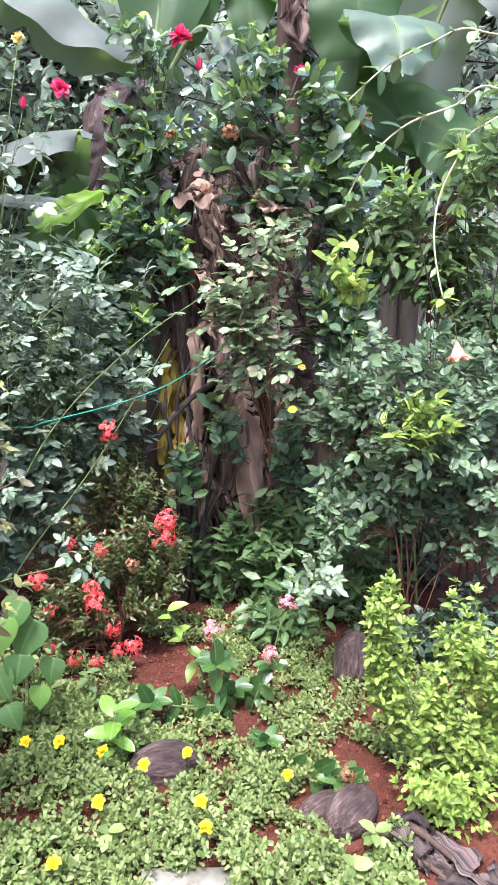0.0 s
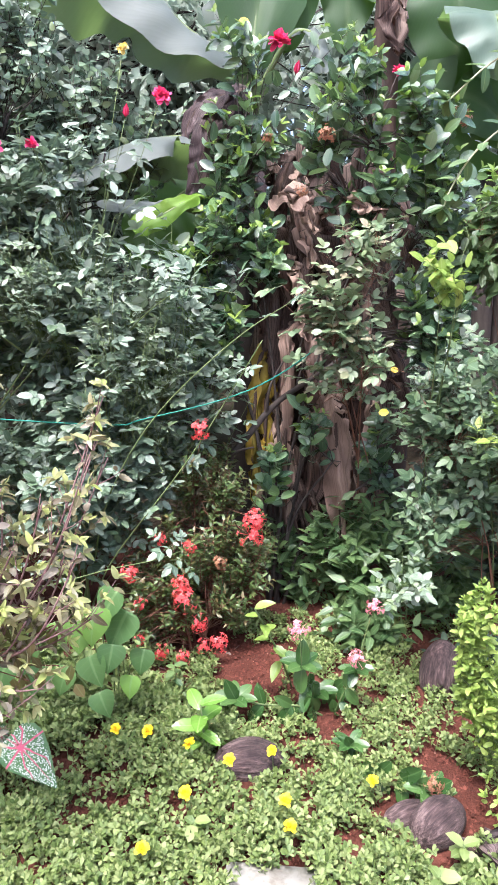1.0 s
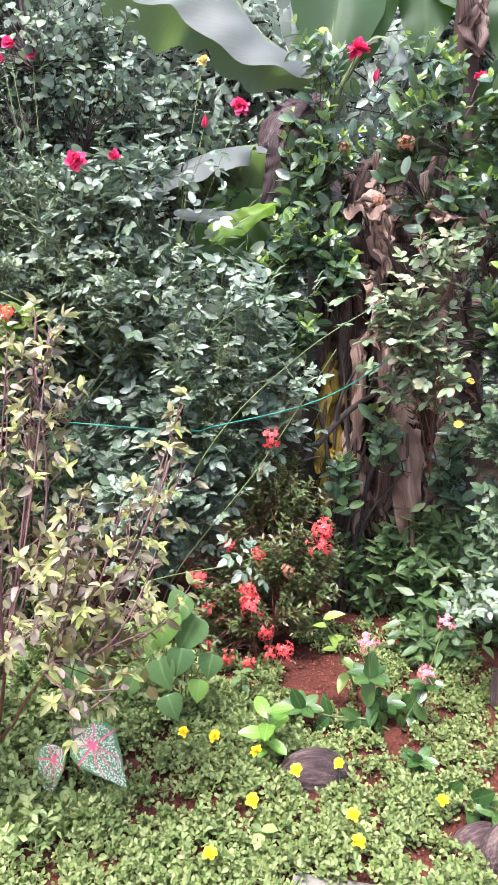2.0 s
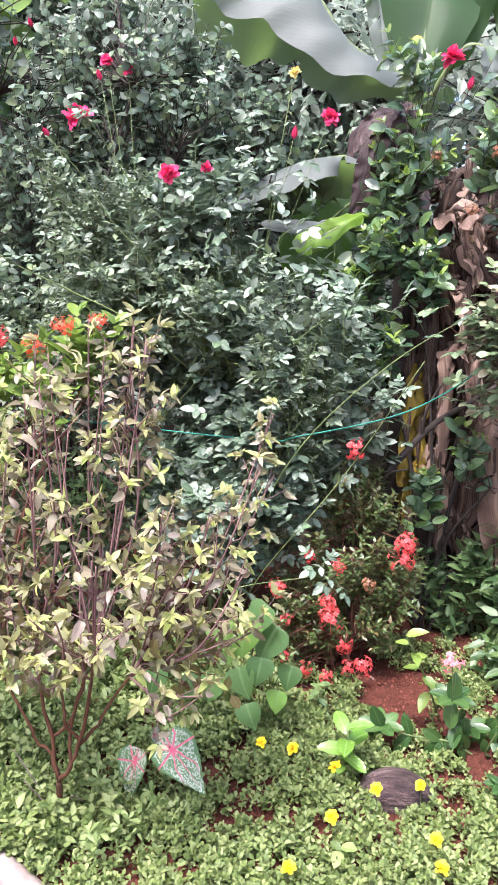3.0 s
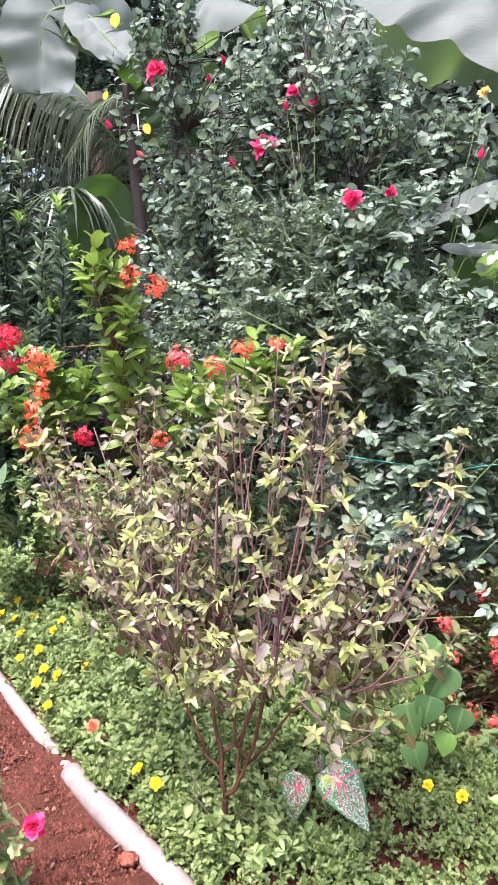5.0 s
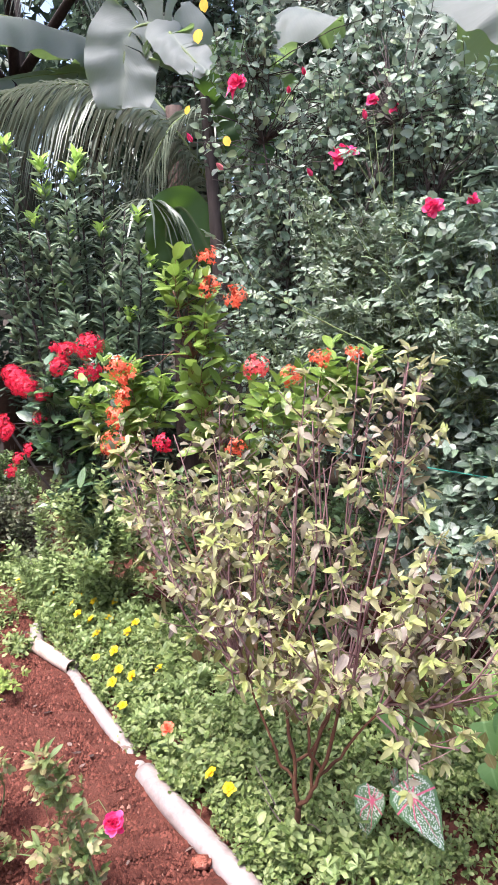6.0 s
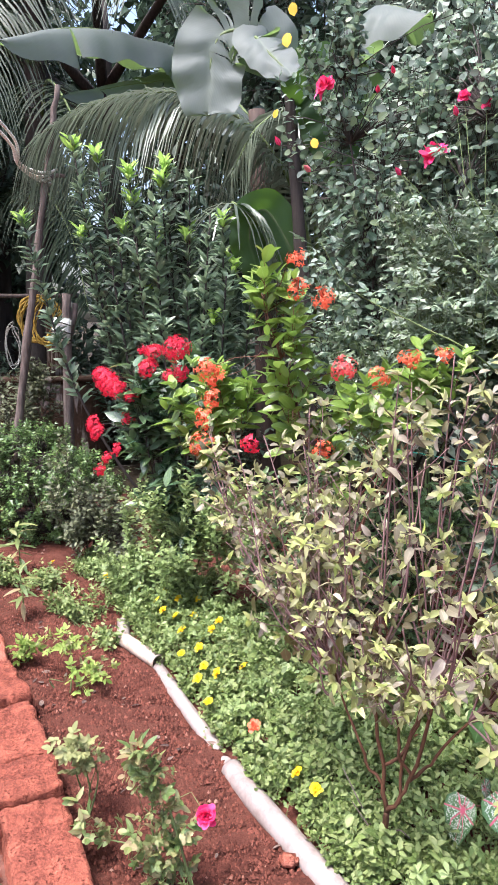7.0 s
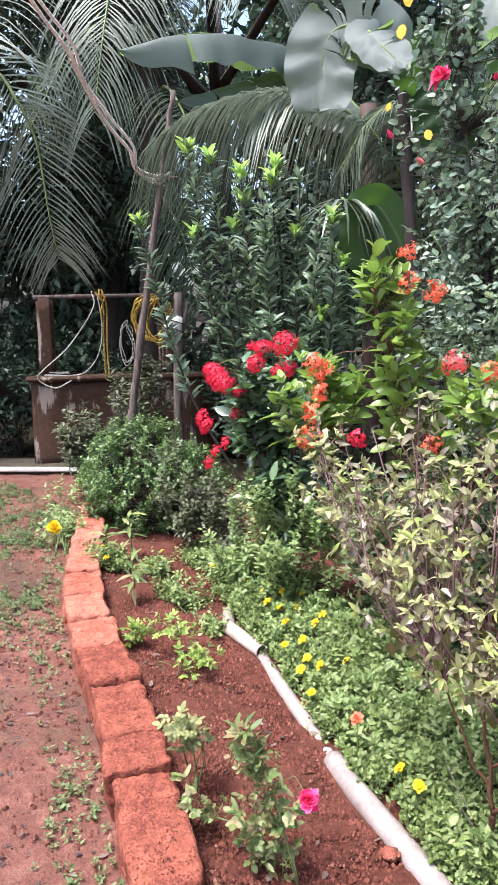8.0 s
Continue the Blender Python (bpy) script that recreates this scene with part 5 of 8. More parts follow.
# ---- tall round-leaved climber behind ----
shrub("climbing_shrub", "tall climber with round dusty dark leaves and scattered pink blooms", "shrub", (-2.25, 3.25, 0),
      [(-2.2, 3.2, 2.4, 0.5, 0.35, 0.6, 200), (-1.7, 3.4, 2.6, 0.5, 0.35, 0.45, 210), (-2.4, 3.1, 1.7, 0.4, 0.35, 0.5, 140), (-2.45, 3.05, 3.0, 0.2, 0.2, 0.3, 50), (-1.2, 3.6, 2.42, 0.5, 0.3, 0.3, 170), (-2.0, 3.4, 3.05, 0.5, 0.25, 0.3, 90), (-1.5, 3.5, 2.85, 0.35, 0.2, 0.2, 36), (-2.6, 3.3, 2.8, 0.3, 0.25, 0.5, 60)],
      18, 0.28, 9, (0.05, 0.037), "alternate", SOFT, "dusty", "dark", seed=81, stem_r=0.013, spread=60, wild=0.75, face=(0.1, -0.5, 0.8), curl=0.3,
      flowers=[((-2.31, 2.74, 2.75), "double pink", 0.08), ((-2.06, 2.92, 2.8), "bud pink", 0.05), ((-2.12, 2.88, 2.72), "bud pink", 0.05), ((-2.48, 2.62, 2.5), "bud magenta", 0.06), ((-2.36, 2.7, 2.38), "bud blush", 0.065)])


def cane(points, parent, base, seed, r=0.004, sprigs=6, leaf=(0.045, 0.028), mat="rose", stem="green"):
    """A long thin rose cane with a few leaves."""
    rng = np.random.default_rng(seed)
    C = glide(points, 24) - np.array(base)
    part("cane", mesh_of("cane", *tubes(C[None], np.linspace(r, r * 0.45, 24)[None], 5), STEM[stem]), parent, "long thin arching cane")
    i = rng.integers(6, 24, sprigs)
    d = unit(rng.normal(0, 1, (sprigs, 3)) + UP * 0.4)
    fol = sprays(rng, C[i] + d * 0.06, d, 0.06, 2, *leaf, "rose", OVATE)
    tagged(part("foliage", mesh_of("foliage", *fol, G[mat]), parent), kind="stuff")


RB = (-1.25, 3.1, 0)
cane([(-1.1, 2.9, 0.3), (-0.94, 2.69, 0.76), (-0.74, 2.72, 1.11), (-0.42, 2.78, 1.42), (-0.13, 2.82, 1.61)], thicket, RB, 1)
cane([(-1.1, 2.9, 0.2), (-0.92, 2.7, 0.52), (-0.6, 2.76, 0.95), (-0.31, 2.8, 1.42)], thicket, RB, 2)
cane([(-1.3, 2.95, 1.4), (-1.47, 2.85, 1.77), (-1.63, 2.8, 1.96), (-1.74, 2.74, 2.15), (-1.86, 2.68, 2.3)], thicket, RB, 3, sprigs=3)
cane([(-1.3, 2.95, 1.3), (-1.45, 2.57, 1.56), (-1.66, 2.47, 1.68), (-1.88, 2.32, 1.82), (-1.98, 2.25, 2.0)], thicket, RB, 4, sprigs=8)
cane([(-1.25, 2.8, 0.4), (-1.06, 2.28, 0.57), (-0.83, 2.34, 0.62), (-0.64, 2.4, 0.65), (-0.48, 2.42, 0.72)], thicket, RB, 5, 0.003, 4)
cane([(-1.0, 2.95, 1.3), (-0.8, 2.8, 1.5), (-0.6, 2.75, 1.62), (-0.4, 2.75, 1.6)], thicket, RB, 6, 0.003, 7)
cane([(-1.4, 2.95, 1.8), (-1.6, 2.8, 2.2), (-1.75, 2.7, 2.45)], thicket, RB, 7, 0.003, 4)

# ---- glossy shrub over the banana stems ----
shrub("glossy_shrub", "tall glossy-leaved shrub grown up against dry banana stems", "shrub", (-0.3, 3.4, 0),
      [(-0.5, 3.4, 2.1, 0.26, 0.22, 0.34, 50), (-0.12, 3.3, 2.34, 0.26, 0.2, 0.18, 20), (0.1, 3.3, 2.12, 0.24, 0.2, 0.2, 30), (-0.62, 3.35, 1.6, 0.2, 0.2, 0.4, 60), (-0.25, 3.45, 2.66, 0.32, 0.16, 0.16, 9), (-0.48, 3.45, 2.45, 0.2, 0.16, 0.2, 10), (0.3, 3.3, 2.45, 0.2, 0.15, 0.15, 14),
       (0.42, 3.4, 2.15, 0.22, 0.2, 0.26, 40), (0.42, 3.4, 1.6, 0.18, 0.2, 0.35, 46), (0.1, 3.45, 2.7, 0.16, 0.14, 0.2, 12), (-0.36, 3.35, 1.85, 0.12, 0.14, 0.2, 20), (0.22, 3.3, 0.95, 0.1, 0.1, 0.25, 14), (-0.3, 3.22, 0.85, 0.08, 0.08, 0.2, 8), (-0.12, 3.2, 1.05, 0.1, 0.06, 0.15, 6)],
      10, 0.22, 7, (0.088, 0.047), "alternate", ELLIP, "glossy", "dark", seed=91, stem_r=0.011, rise=0.8, tip_mat="ixora", tip=(0.045, 0.022, 3), bias=0.6, wild=0.6, face=(0.0, -0.6, 0.8),
      flowers=[((-0.31, 3.55, 2.71), "double pink", 0.085), ((-0.23, 3.5, 2.56), "bud pink", 0.07), ((0.23, 3.5, 2.56), "double pink", 0.045),
               ((0.5, 3.45, 2.34), "loose seed", 0.1), ((-0.08, 3.15, 2.23), "loose seed", 0.09), ((-0.34, 3.3, 2.25), "loose seed", 0.06), ((-0.18, 3.1, 2.0), "loose seed", 0.06)])
shrub("pale_rose", "rose cane with pale sunlit leaflets, some pink-brown", "shrub", (0.12, 3.55, 0),
      [(0.0, 3.02, 1.6, 0.22, 0.16, 0.16, 22), (0.1, 2.98, 1.45, 0.2, 0.16, 0.16, 18), (0.02, 3.05, 1.3, 0.2, 0.16, 0.1, 10), (0.12, 3.0, 1.85, 0.16, 0.12, 0.14, 12)],
      5, 0.22, 4, (0.05, 0.032), "rose", ELLIP, "rose_pale", "brown", seed=92, stem_r=0.007)
shrub("rose_bush", "rose bush with bluish green leaflets beside the banana stems", "shrub", (0.7, 2.95, 0),
      [(0.7, 2.9, 1.02, 0.42, 0.28, 0.3, 150), (0.45, 3.0, 1.2, 0.3, 0.25, 0.26, 80), (0.95, 2.85, 0.8, 0.3, 0.25, 0.26, 60), (0.42, 2.9, 0.75, 0.22, 0.2, 0.16, 30), (0.95, 2.95, 1.35, 0.3, 0.25, 0.22, 50)],
      9, 0.26, 4, (0.052, 0.032), "rose", OVATE, "rose_blue", "brown", seed=93, stem_r=0.004, wild=0.4, face=(0.0, -0.35, 1.0))
shrub("yellowing_rose", "rose shoot with yellow-green leaves", "shrub", (0.75, 3.1, 0), [(0.6, 2.66, 1.18, 0.16, 0.1, 0.08, 12)], 3, 0.16, 4, (0.06, 0.026), "rose", LANCE, "lime", "green", seed=94, stem_r=0.005)
shrub("light_green_shrub", "loose shrub with hanging light green leaves", "shrub", (0.95, 3.7, 0),
      [(0.95, 3.6, 1.8, 0.42, 0.25, 0.25, 120), (0.65, 3.65, 1.95, 0.3, 0.22, 0.25, 70), (1.2, 3.5, 1.4, 0.3, 0.25, 0.4, 90), (1.15, 3.5, 2.3, 0.3, 0.2, 0.3, 60)],
      6, 0.26, 6, (0.095, 0.045), "alternate", OVATE, "mid", "brown", seed=95, stem_r=0.005, rise=0.2, droop=0.7)
shrub("understory_herb", "dark broad-leaved herbs at the foot of the banana stems", "herb", (0.05, 3.4, 0),
      [(-0.15, 3.35, 0.32, 0.25, 0.2, 0.25, 70), (0.2, 3.3, 0.35, 0.3, 0.2, 0.28, 90), (0.5, 3.1, 0.42, 0.25, 0.2, 0.22, 60), (0.1, 3.25, 0.52, 0.2, 0.12, 0.12, 26), (0.2, 2.95, 0.2, 0.3, 0.2, 0.12, 60)],
      10, 0.2, 7, (0.085, 0.038), "alternate", OVATE, "mid", "green", seed=96, stem_r=0.005, rise=1.0)
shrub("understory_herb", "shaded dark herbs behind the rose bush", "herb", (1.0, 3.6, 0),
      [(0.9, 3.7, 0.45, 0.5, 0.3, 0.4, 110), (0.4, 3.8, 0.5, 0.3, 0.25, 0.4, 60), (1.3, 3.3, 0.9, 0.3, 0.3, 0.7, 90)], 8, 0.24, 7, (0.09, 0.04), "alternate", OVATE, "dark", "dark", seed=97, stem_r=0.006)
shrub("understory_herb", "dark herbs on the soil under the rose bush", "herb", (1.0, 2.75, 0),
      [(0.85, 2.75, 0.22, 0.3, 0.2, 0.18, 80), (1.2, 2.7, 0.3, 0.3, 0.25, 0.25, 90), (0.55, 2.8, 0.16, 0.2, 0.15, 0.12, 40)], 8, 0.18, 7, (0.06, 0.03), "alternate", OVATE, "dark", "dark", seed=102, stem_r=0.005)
# bright bush
shrub("lime_bush", "bright lime green leafy bush in full light", "shrub", (0.62, 2.05, 0),
      [(0.41, 2.05, 0.62, 0.07, 0.08, 0.14, 26), (0.48, 2.03, 0.4, 0.1, 0.1, 0.2, 50), (0.62, 2.0, 0.35, 0.16, 0.14, 0.24, 64), (0.68, 1.98, 0.58, 0.1, 0.1, 0.12, 24), (0.82, 1.98, 0.4, 0.15, 0.16, 0.24, 64), (0.62, 1.88, 0.14, 0.25, 0.14, 0.1, 60), (0.95, 2.1, 0.36, 0.2, 0.2, 0.26, 60), (1.1, 2.2, 0.3, 0.2, 0.2, 0.24, 50)],
      18, 0.17, 10, (0.033, 0.0165), "alternate", SOFT, "lime", "green", "lime", (0.026, 0.012, 6), 1.7, 98, stem_r=0.004, droop=0.4, wild=0.5, bias=0.6, curl=0.3)
shrub("pale_rose", "thin rose shoot with grey-green leaves over the herbs", "shrub", (0.35, 3.15, 0), [(0.25, 2.7, 0.5, 0.2, 0.12, 0.08, 10)], 3, 0.2, 3, (0.045, 0.028), "rose", OVATE, "rose_fine", "green", seed=99, stem_r=0.005)
# long canes that arch out of the thicket
def arching_vine():
    """Long thin shoots that arch out over the bed, with leaves in pairs and a tuft at each end."""
    base = np.array((1.35, 3.1, 0.0))
    rng = np.random.default_rng(100)
    ob = thing("arching_vine", "long thin pale vine shoots with paired green leaves", "vine", base)
    for way in ([(0, 0, 0), (0.05, -0.05, 1.4), (-0.2, -0.2, 2.35), (-0.53, -0.3, 2.51), (-0.7, -0.3, 2.47), (-0.86, -0.3, 2.39), (-1.0, -0.3, 2.27)],
                [(0, 0.02, 0), (0.08, -0.05, 1.3), (-0.1, -0.25, 2.1), (-0.47, -0.35, 2.31), (-0.62, -0.35, 2.25), (-0.78, -0.35, 2.19), (-0.9, -0.35, 2.09), (-0.97, -0.35, 1.98), (-1.0, -0.35, 1.9)],
                [(0.02, 0, 0), (-0.05, -0.1, 1.2), (-0.2, -0.3, 2.0), (-0.4, -0.4, 2.2), (-0.55, -0.45, 2.16), (-0.65, -0.5, 2.08)]):
        C = glide([base * 0 + np.array(p) for p in way], 60)
        part("shoot", mesh_of("shoot", *tubes(C[None], np.linspace(0.006, 0.003, 60)[None], 6), STEM["pale"]), ob)
        T = unit(np.gradient(C, axis=0))
        idx = np.repeat(np.arange(22, 60, 4), 2)
        side = np.tile((0.0, 3.1416), len(idx) // 2)
        D = unit(perp(T[idx], side + np.repeat(np.arange(len(idx) // 2) * 1.2, 2)) * 0.9 + T[idx] * 0.5 + rng.normal(0, 0.15, (len(idx), 3)))
        fol = joined(leaves(C[idx], D, facing(D, rng, 0.35, (0.0, -0.5, 0.9)), rng.uniform(0.05, 0.085, len(idx)), rng.uniform(0.03, 0.042, len(idx)), ELLIP, 0.2, 0.25),
                     sprays(rng, C[-1:], T[-1:], 0.05, 9, 0.07, 0.036, "rosette", ELLIP, 60, 0.0, 0.2))
        tagged(part("foliage", mesh_of("foliage", *fol, G["mid"]), ob), kind="stuff")


arching_vine()
shrub("light_green_shrub", "loose bright leafy twigs in front of the banana leaves", "shrub", (1.1, 3.3, 0), [(0.95, 3.05, 2.2, 0.22, 0.15, 0.25, 22), (0.7, 3.1, 2.0, 0.2, 0.12, 0.15, 12)],
      4, 0.24, 6, (0.075, 0.038), "alternate", OVATE, "mid", "dark", "ixora", (0.05, 0.025, 4), 0.4, 103, stem_r=0.006)
shrub("lime_shoot", "shoot with bright yellow-green rounded leaves", "shrub", (0.4, 3.5, 0), [(0.36, 2.58, 1.66, 0.1, 0.08, 0.08, 9), (0.31, 2.6, 1.78, 0.04, 0.04, 0.04, 2)], 3, 0.14, 6, (0.065, 0.036), "alternate", ROUND, "lime", "green", seed=101, stem_r=0.005, rise=0.3)


def hanging_flower():
    base = np.array((0.72, 2.6, 2.06))
    ob = thing("hanging_bloom", "drooping salmon flower at the end of a bare pale shoot", "flower", base)
    line = np.array([(0.7, 2.5, 2.06), (0.645, 2.52, 1.93), (0.63, 2.52, 1.8), (0.645, 2.51, 1.68), (0.67, 2.5, 1.58)]) - base
    part("shoot", mesh_of("shoot", *tube([(0, 0, 0), *line], 0.0045, 0.003, 6, 20), STEM["pale"]), ob)
    rng = np.random.default_rng(4)
    for c in (line[0], line[-1]):
        d = unit(rng.normal(0, 1, (9, 3)) + np.array((0, -0.4, -0.1)))
        for i in range(9):
            part("leaf", mesh_of("leaf", *leaves(c[None], d[i:i + 1], facing(d[i:i + 1], rng), 0.06, 0.03, OVATE), G["ixora"]), ob)
    part("pedicel", mesh_of("pedicel", *tube((line[-1], line[-1] + (0.04, 0, -0.06), line[-1] + (0.055, 0, -0.14)), 0.002, 0.0015, 4, 6), STEM["green"]), ob)
    flower("trumpet salmon", line[-1] + (0.055, 0, -0.14), (0.1, -0.2, -1), 0.085, ob)


hanging_flower()


# ---- banana plants ----
def banana(label, base, stems, blades, dead=(), seed=1, rot="dry"):
    """Stems (base, top, radius), green blades (points, width, normal, hang, tears) and dead hanging ones."""
    b = np.array(base, float)
    ob = thing("banana_plant", label, "banana plant", b)
    for foot, top, r in stems:
        foot, top = np.array(foot) - b, np.array(top) - b
        n = 16
        C = glide((foot, foot * 0.5 + top * 0.5 + np.array((0.02, 0, 0)), top), n)
        rr = np.linspace(r * 1.15, r * 0.7, n) * (1 + 0.06 * np.sin(np.arange(n) * 2.1))
        part("stem", mesh_of("stem", *tubes(C[None], rr[None], 14), STEM["banana" if r > 0.08 else "dark"]), ob)
    for i, (pts, w, normal, hang, tears, *extra) in enumerate(blades):
        blade(pts, w, normal, extra[0] if extra else "banana", "leaf", ob, hang, min(0.02, 0.035 * w), tears, seed + i, base=b, crumple=min(0.02, 0.05 * w), shape_pow=extra[1] if len(extra) > 1 else 0.55, grow=extra[2] if len(extra) > 2 else 0.12)
    for i, (pts, w, normal, *fold) in enumerate(dead):
        tagged(blade(pts, w, normal, rot, "dead_leaf", ob, 0.25 if fold else 0.9, 0.004 if fold else 0.015, 0 if fold else 4, seed + 20 + i, 30, 4, b, 0.9 if fold else 0.55, fold[0] if fold else 0.03), "withered brown leaf hanging down")
    return ob


rngd = np.random.default_rng(77)
dead = []
for i in range(64):
    x, z0 = rngd.uniform(-0.4, 0.22), rngd.uniform(0.5, 2.35)
    dx, y = rngd.normal(0, 0.08), rngd.uniform(3.6, 3.85)
    ln = rngd.uniform(0.35, 0.95)
    dead.append(([(x, y + 0.15, z0), (x + dx * 0.3, y + 0.02, z0 + 0.05), (x + dx, y - rngd.uniform(0, 0.06), z0 - ln * 0.5), (x + dx * 1.4, y, max(0.08, z0 - ln))], rngd.uniform(0.05, 0.16), (rngd.normal(0, 0.9), -1, rngd.normal(0.1, 0.3))))
dead += [([(-0.05, 3.8, 2.2), (-0.08, 3.6, 2.15), (-0.1, 3.55, 1.9), (0.0, 3.55, 1.7)], 0.22, (0.3, -1, 0.3)), ([(-0.1, 3.75, 1.95), (-0.15, 3.55, 1.9), (-0.08, 3.5, 1.72), (0.0, 3.5, 1.6)], 0.16, (-0.4, -1, 0.2)),
         ([(0.2, 3.9, 1.4), (0.2, 3.7, 1.2), (0.18, 3.65, 0.9), (0.12, 3.65, 0.6)], 0.3, (0.2, -1, 0.2))]
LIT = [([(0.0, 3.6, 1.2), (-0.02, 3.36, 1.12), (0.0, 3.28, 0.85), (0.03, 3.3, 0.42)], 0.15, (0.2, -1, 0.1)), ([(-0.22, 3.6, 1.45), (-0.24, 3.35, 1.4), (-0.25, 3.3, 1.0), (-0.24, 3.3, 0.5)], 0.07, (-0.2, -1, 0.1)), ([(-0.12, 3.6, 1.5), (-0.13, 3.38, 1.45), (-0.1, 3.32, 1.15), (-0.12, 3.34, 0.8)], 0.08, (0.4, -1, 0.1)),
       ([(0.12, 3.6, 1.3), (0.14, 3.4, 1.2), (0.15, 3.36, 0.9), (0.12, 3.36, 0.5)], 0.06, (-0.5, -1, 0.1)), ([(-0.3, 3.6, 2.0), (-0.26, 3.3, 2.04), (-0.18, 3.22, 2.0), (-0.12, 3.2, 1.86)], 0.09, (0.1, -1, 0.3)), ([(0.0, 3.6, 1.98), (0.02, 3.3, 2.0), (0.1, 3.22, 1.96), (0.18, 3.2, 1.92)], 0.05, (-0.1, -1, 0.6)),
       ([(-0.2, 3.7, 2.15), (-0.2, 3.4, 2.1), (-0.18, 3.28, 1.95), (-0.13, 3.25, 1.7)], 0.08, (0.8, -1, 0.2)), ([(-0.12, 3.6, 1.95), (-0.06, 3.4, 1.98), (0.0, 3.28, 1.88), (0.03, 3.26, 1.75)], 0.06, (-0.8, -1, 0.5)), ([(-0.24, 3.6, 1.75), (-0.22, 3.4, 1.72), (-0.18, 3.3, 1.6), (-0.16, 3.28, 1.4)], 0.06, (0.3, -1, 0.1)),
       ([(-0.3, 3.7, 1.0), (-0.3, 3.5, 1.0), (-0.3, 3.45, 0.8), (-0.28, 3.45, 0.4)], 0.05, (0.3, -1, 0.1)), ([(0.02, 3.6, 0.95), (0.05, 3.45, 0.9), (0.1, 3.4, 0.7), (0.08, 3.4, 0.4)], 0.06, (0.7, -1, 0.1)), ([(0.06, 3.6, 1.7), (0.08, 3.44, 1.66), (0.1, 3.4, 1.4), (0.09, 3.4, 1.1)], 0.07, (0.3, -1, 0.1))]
old_plant = banana("old banana plant wrapped in withered brown leaves", (-0.1, 4.0, 0),
       [((-0.3, 3.95, -0.05), (-0.12, 4.0, 2.4), 0.12), ((0.0, 4.05, -0.05), (0.08, 4.05, 2.2), 0.13), ((0.3, 4.2, -0.05), (0.34, 4.2, 1.6), 0.09)], [], dead, 200)
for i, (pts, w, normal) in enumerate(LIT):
    tagged(blade(pts, w, normal, "dry_pale", "dead_leaf", old_plant, 0.6, 0.012, 4, 700 + i, 40, 4, (-0.1, 4.0, 0), 0.55, 0.035), "pinkish dry leaf, sunlight in its pale tone")
for i, pts in enumerate(([(-0.35, 3.75, 1.35), (-0.39, 3.5, 1.25), (-0.41, 3.4, 0.95), (-0.42, 3.4, 0.58)], [(-0.32, 3.75, 1.2), (-0.35, 3.5, 1.1), (-0.36, 3.45, 0.85), (-0.37, 3.45, 0.62)])):
    tagged(blade(pts, 0.07, (0.3, -1, 0.1), "ochre", "dead_leaf", old_plant, 0.6, 0.02, 1, 720 + i, 30, 4, (-0.1, 4.0, 0), 0.55, 0.04), "yellowed leaf strip")
branch = thing("dead_branch", "bare dark branch leaning through the shrubs onto the banana stem", "branch", (-0.75, 3.0, 0))
for pts, r in (([(0, 0, -0.02), (0.08, 0.05, 0.4), (0.21, 0.09, 0.77), (0.36, 0.16, 0.98), (0.48, 0.22, 1.11), (0.66, 0.27, 1.23), (0.85, 0.35, 1.36)], 0.022), ([(0.42, 0.19, 1.05), (0.44, 0.16, 1.18), (0.5, 0.15, 1.3)], 0.009), ([(0.25, 0.11, 0.83), (0.3, 0.06, 0.9), (0.38, 0.03, 0.93)], 0.008)):
    part("limb", mesh_of("limb", *tube(pts, r, r * 0.45, 7, 22), STEM["dark"]), branch)
banana("banana plant with a dark stem and broad green leaves", (0.2, 4.6, 0),
       [((0.16, 4.6, -0.05), (0.24, 4.6, 3.5), 0.1), ((0.95, 4.7, -0.05), (1.05, 4.7, 2.4), 0.08), ((0.85, 4.6, -0.05), (0.88, 4.65, 2.3), 0.07)],
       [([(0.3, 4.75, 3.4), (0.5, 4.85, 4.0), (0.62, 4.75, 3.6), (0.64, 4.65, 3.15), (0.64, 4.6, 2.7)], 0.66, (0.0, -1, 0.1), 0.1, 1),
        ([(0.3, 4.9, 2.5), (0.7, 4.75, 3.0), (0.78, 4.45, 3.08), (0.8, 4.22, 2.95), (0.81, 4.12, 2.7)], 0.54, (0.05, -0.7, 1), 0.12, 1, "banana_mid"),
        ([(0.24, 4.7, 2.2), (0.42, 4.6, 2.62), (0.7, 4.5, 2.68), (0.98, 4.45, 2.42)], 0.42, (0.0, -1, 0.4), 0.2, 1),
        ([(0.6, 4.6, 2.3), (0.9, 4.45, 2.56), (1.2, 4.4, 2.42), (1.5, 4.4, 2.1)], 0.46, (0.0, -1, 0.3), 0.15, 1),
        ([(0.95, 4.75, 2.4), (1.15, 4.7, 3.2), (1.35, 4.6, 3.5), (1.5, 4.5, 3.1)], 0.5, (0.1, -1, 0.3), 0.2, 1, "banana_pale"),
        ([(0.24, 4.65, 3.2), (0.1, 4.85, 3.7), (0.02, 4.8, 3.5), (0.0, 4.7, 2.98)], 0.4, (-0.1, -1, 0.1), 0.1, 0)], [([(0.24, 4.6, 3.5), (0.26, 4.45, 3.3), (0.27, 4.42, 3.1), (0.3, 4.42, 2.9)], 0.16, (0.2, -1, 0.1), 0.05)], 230)
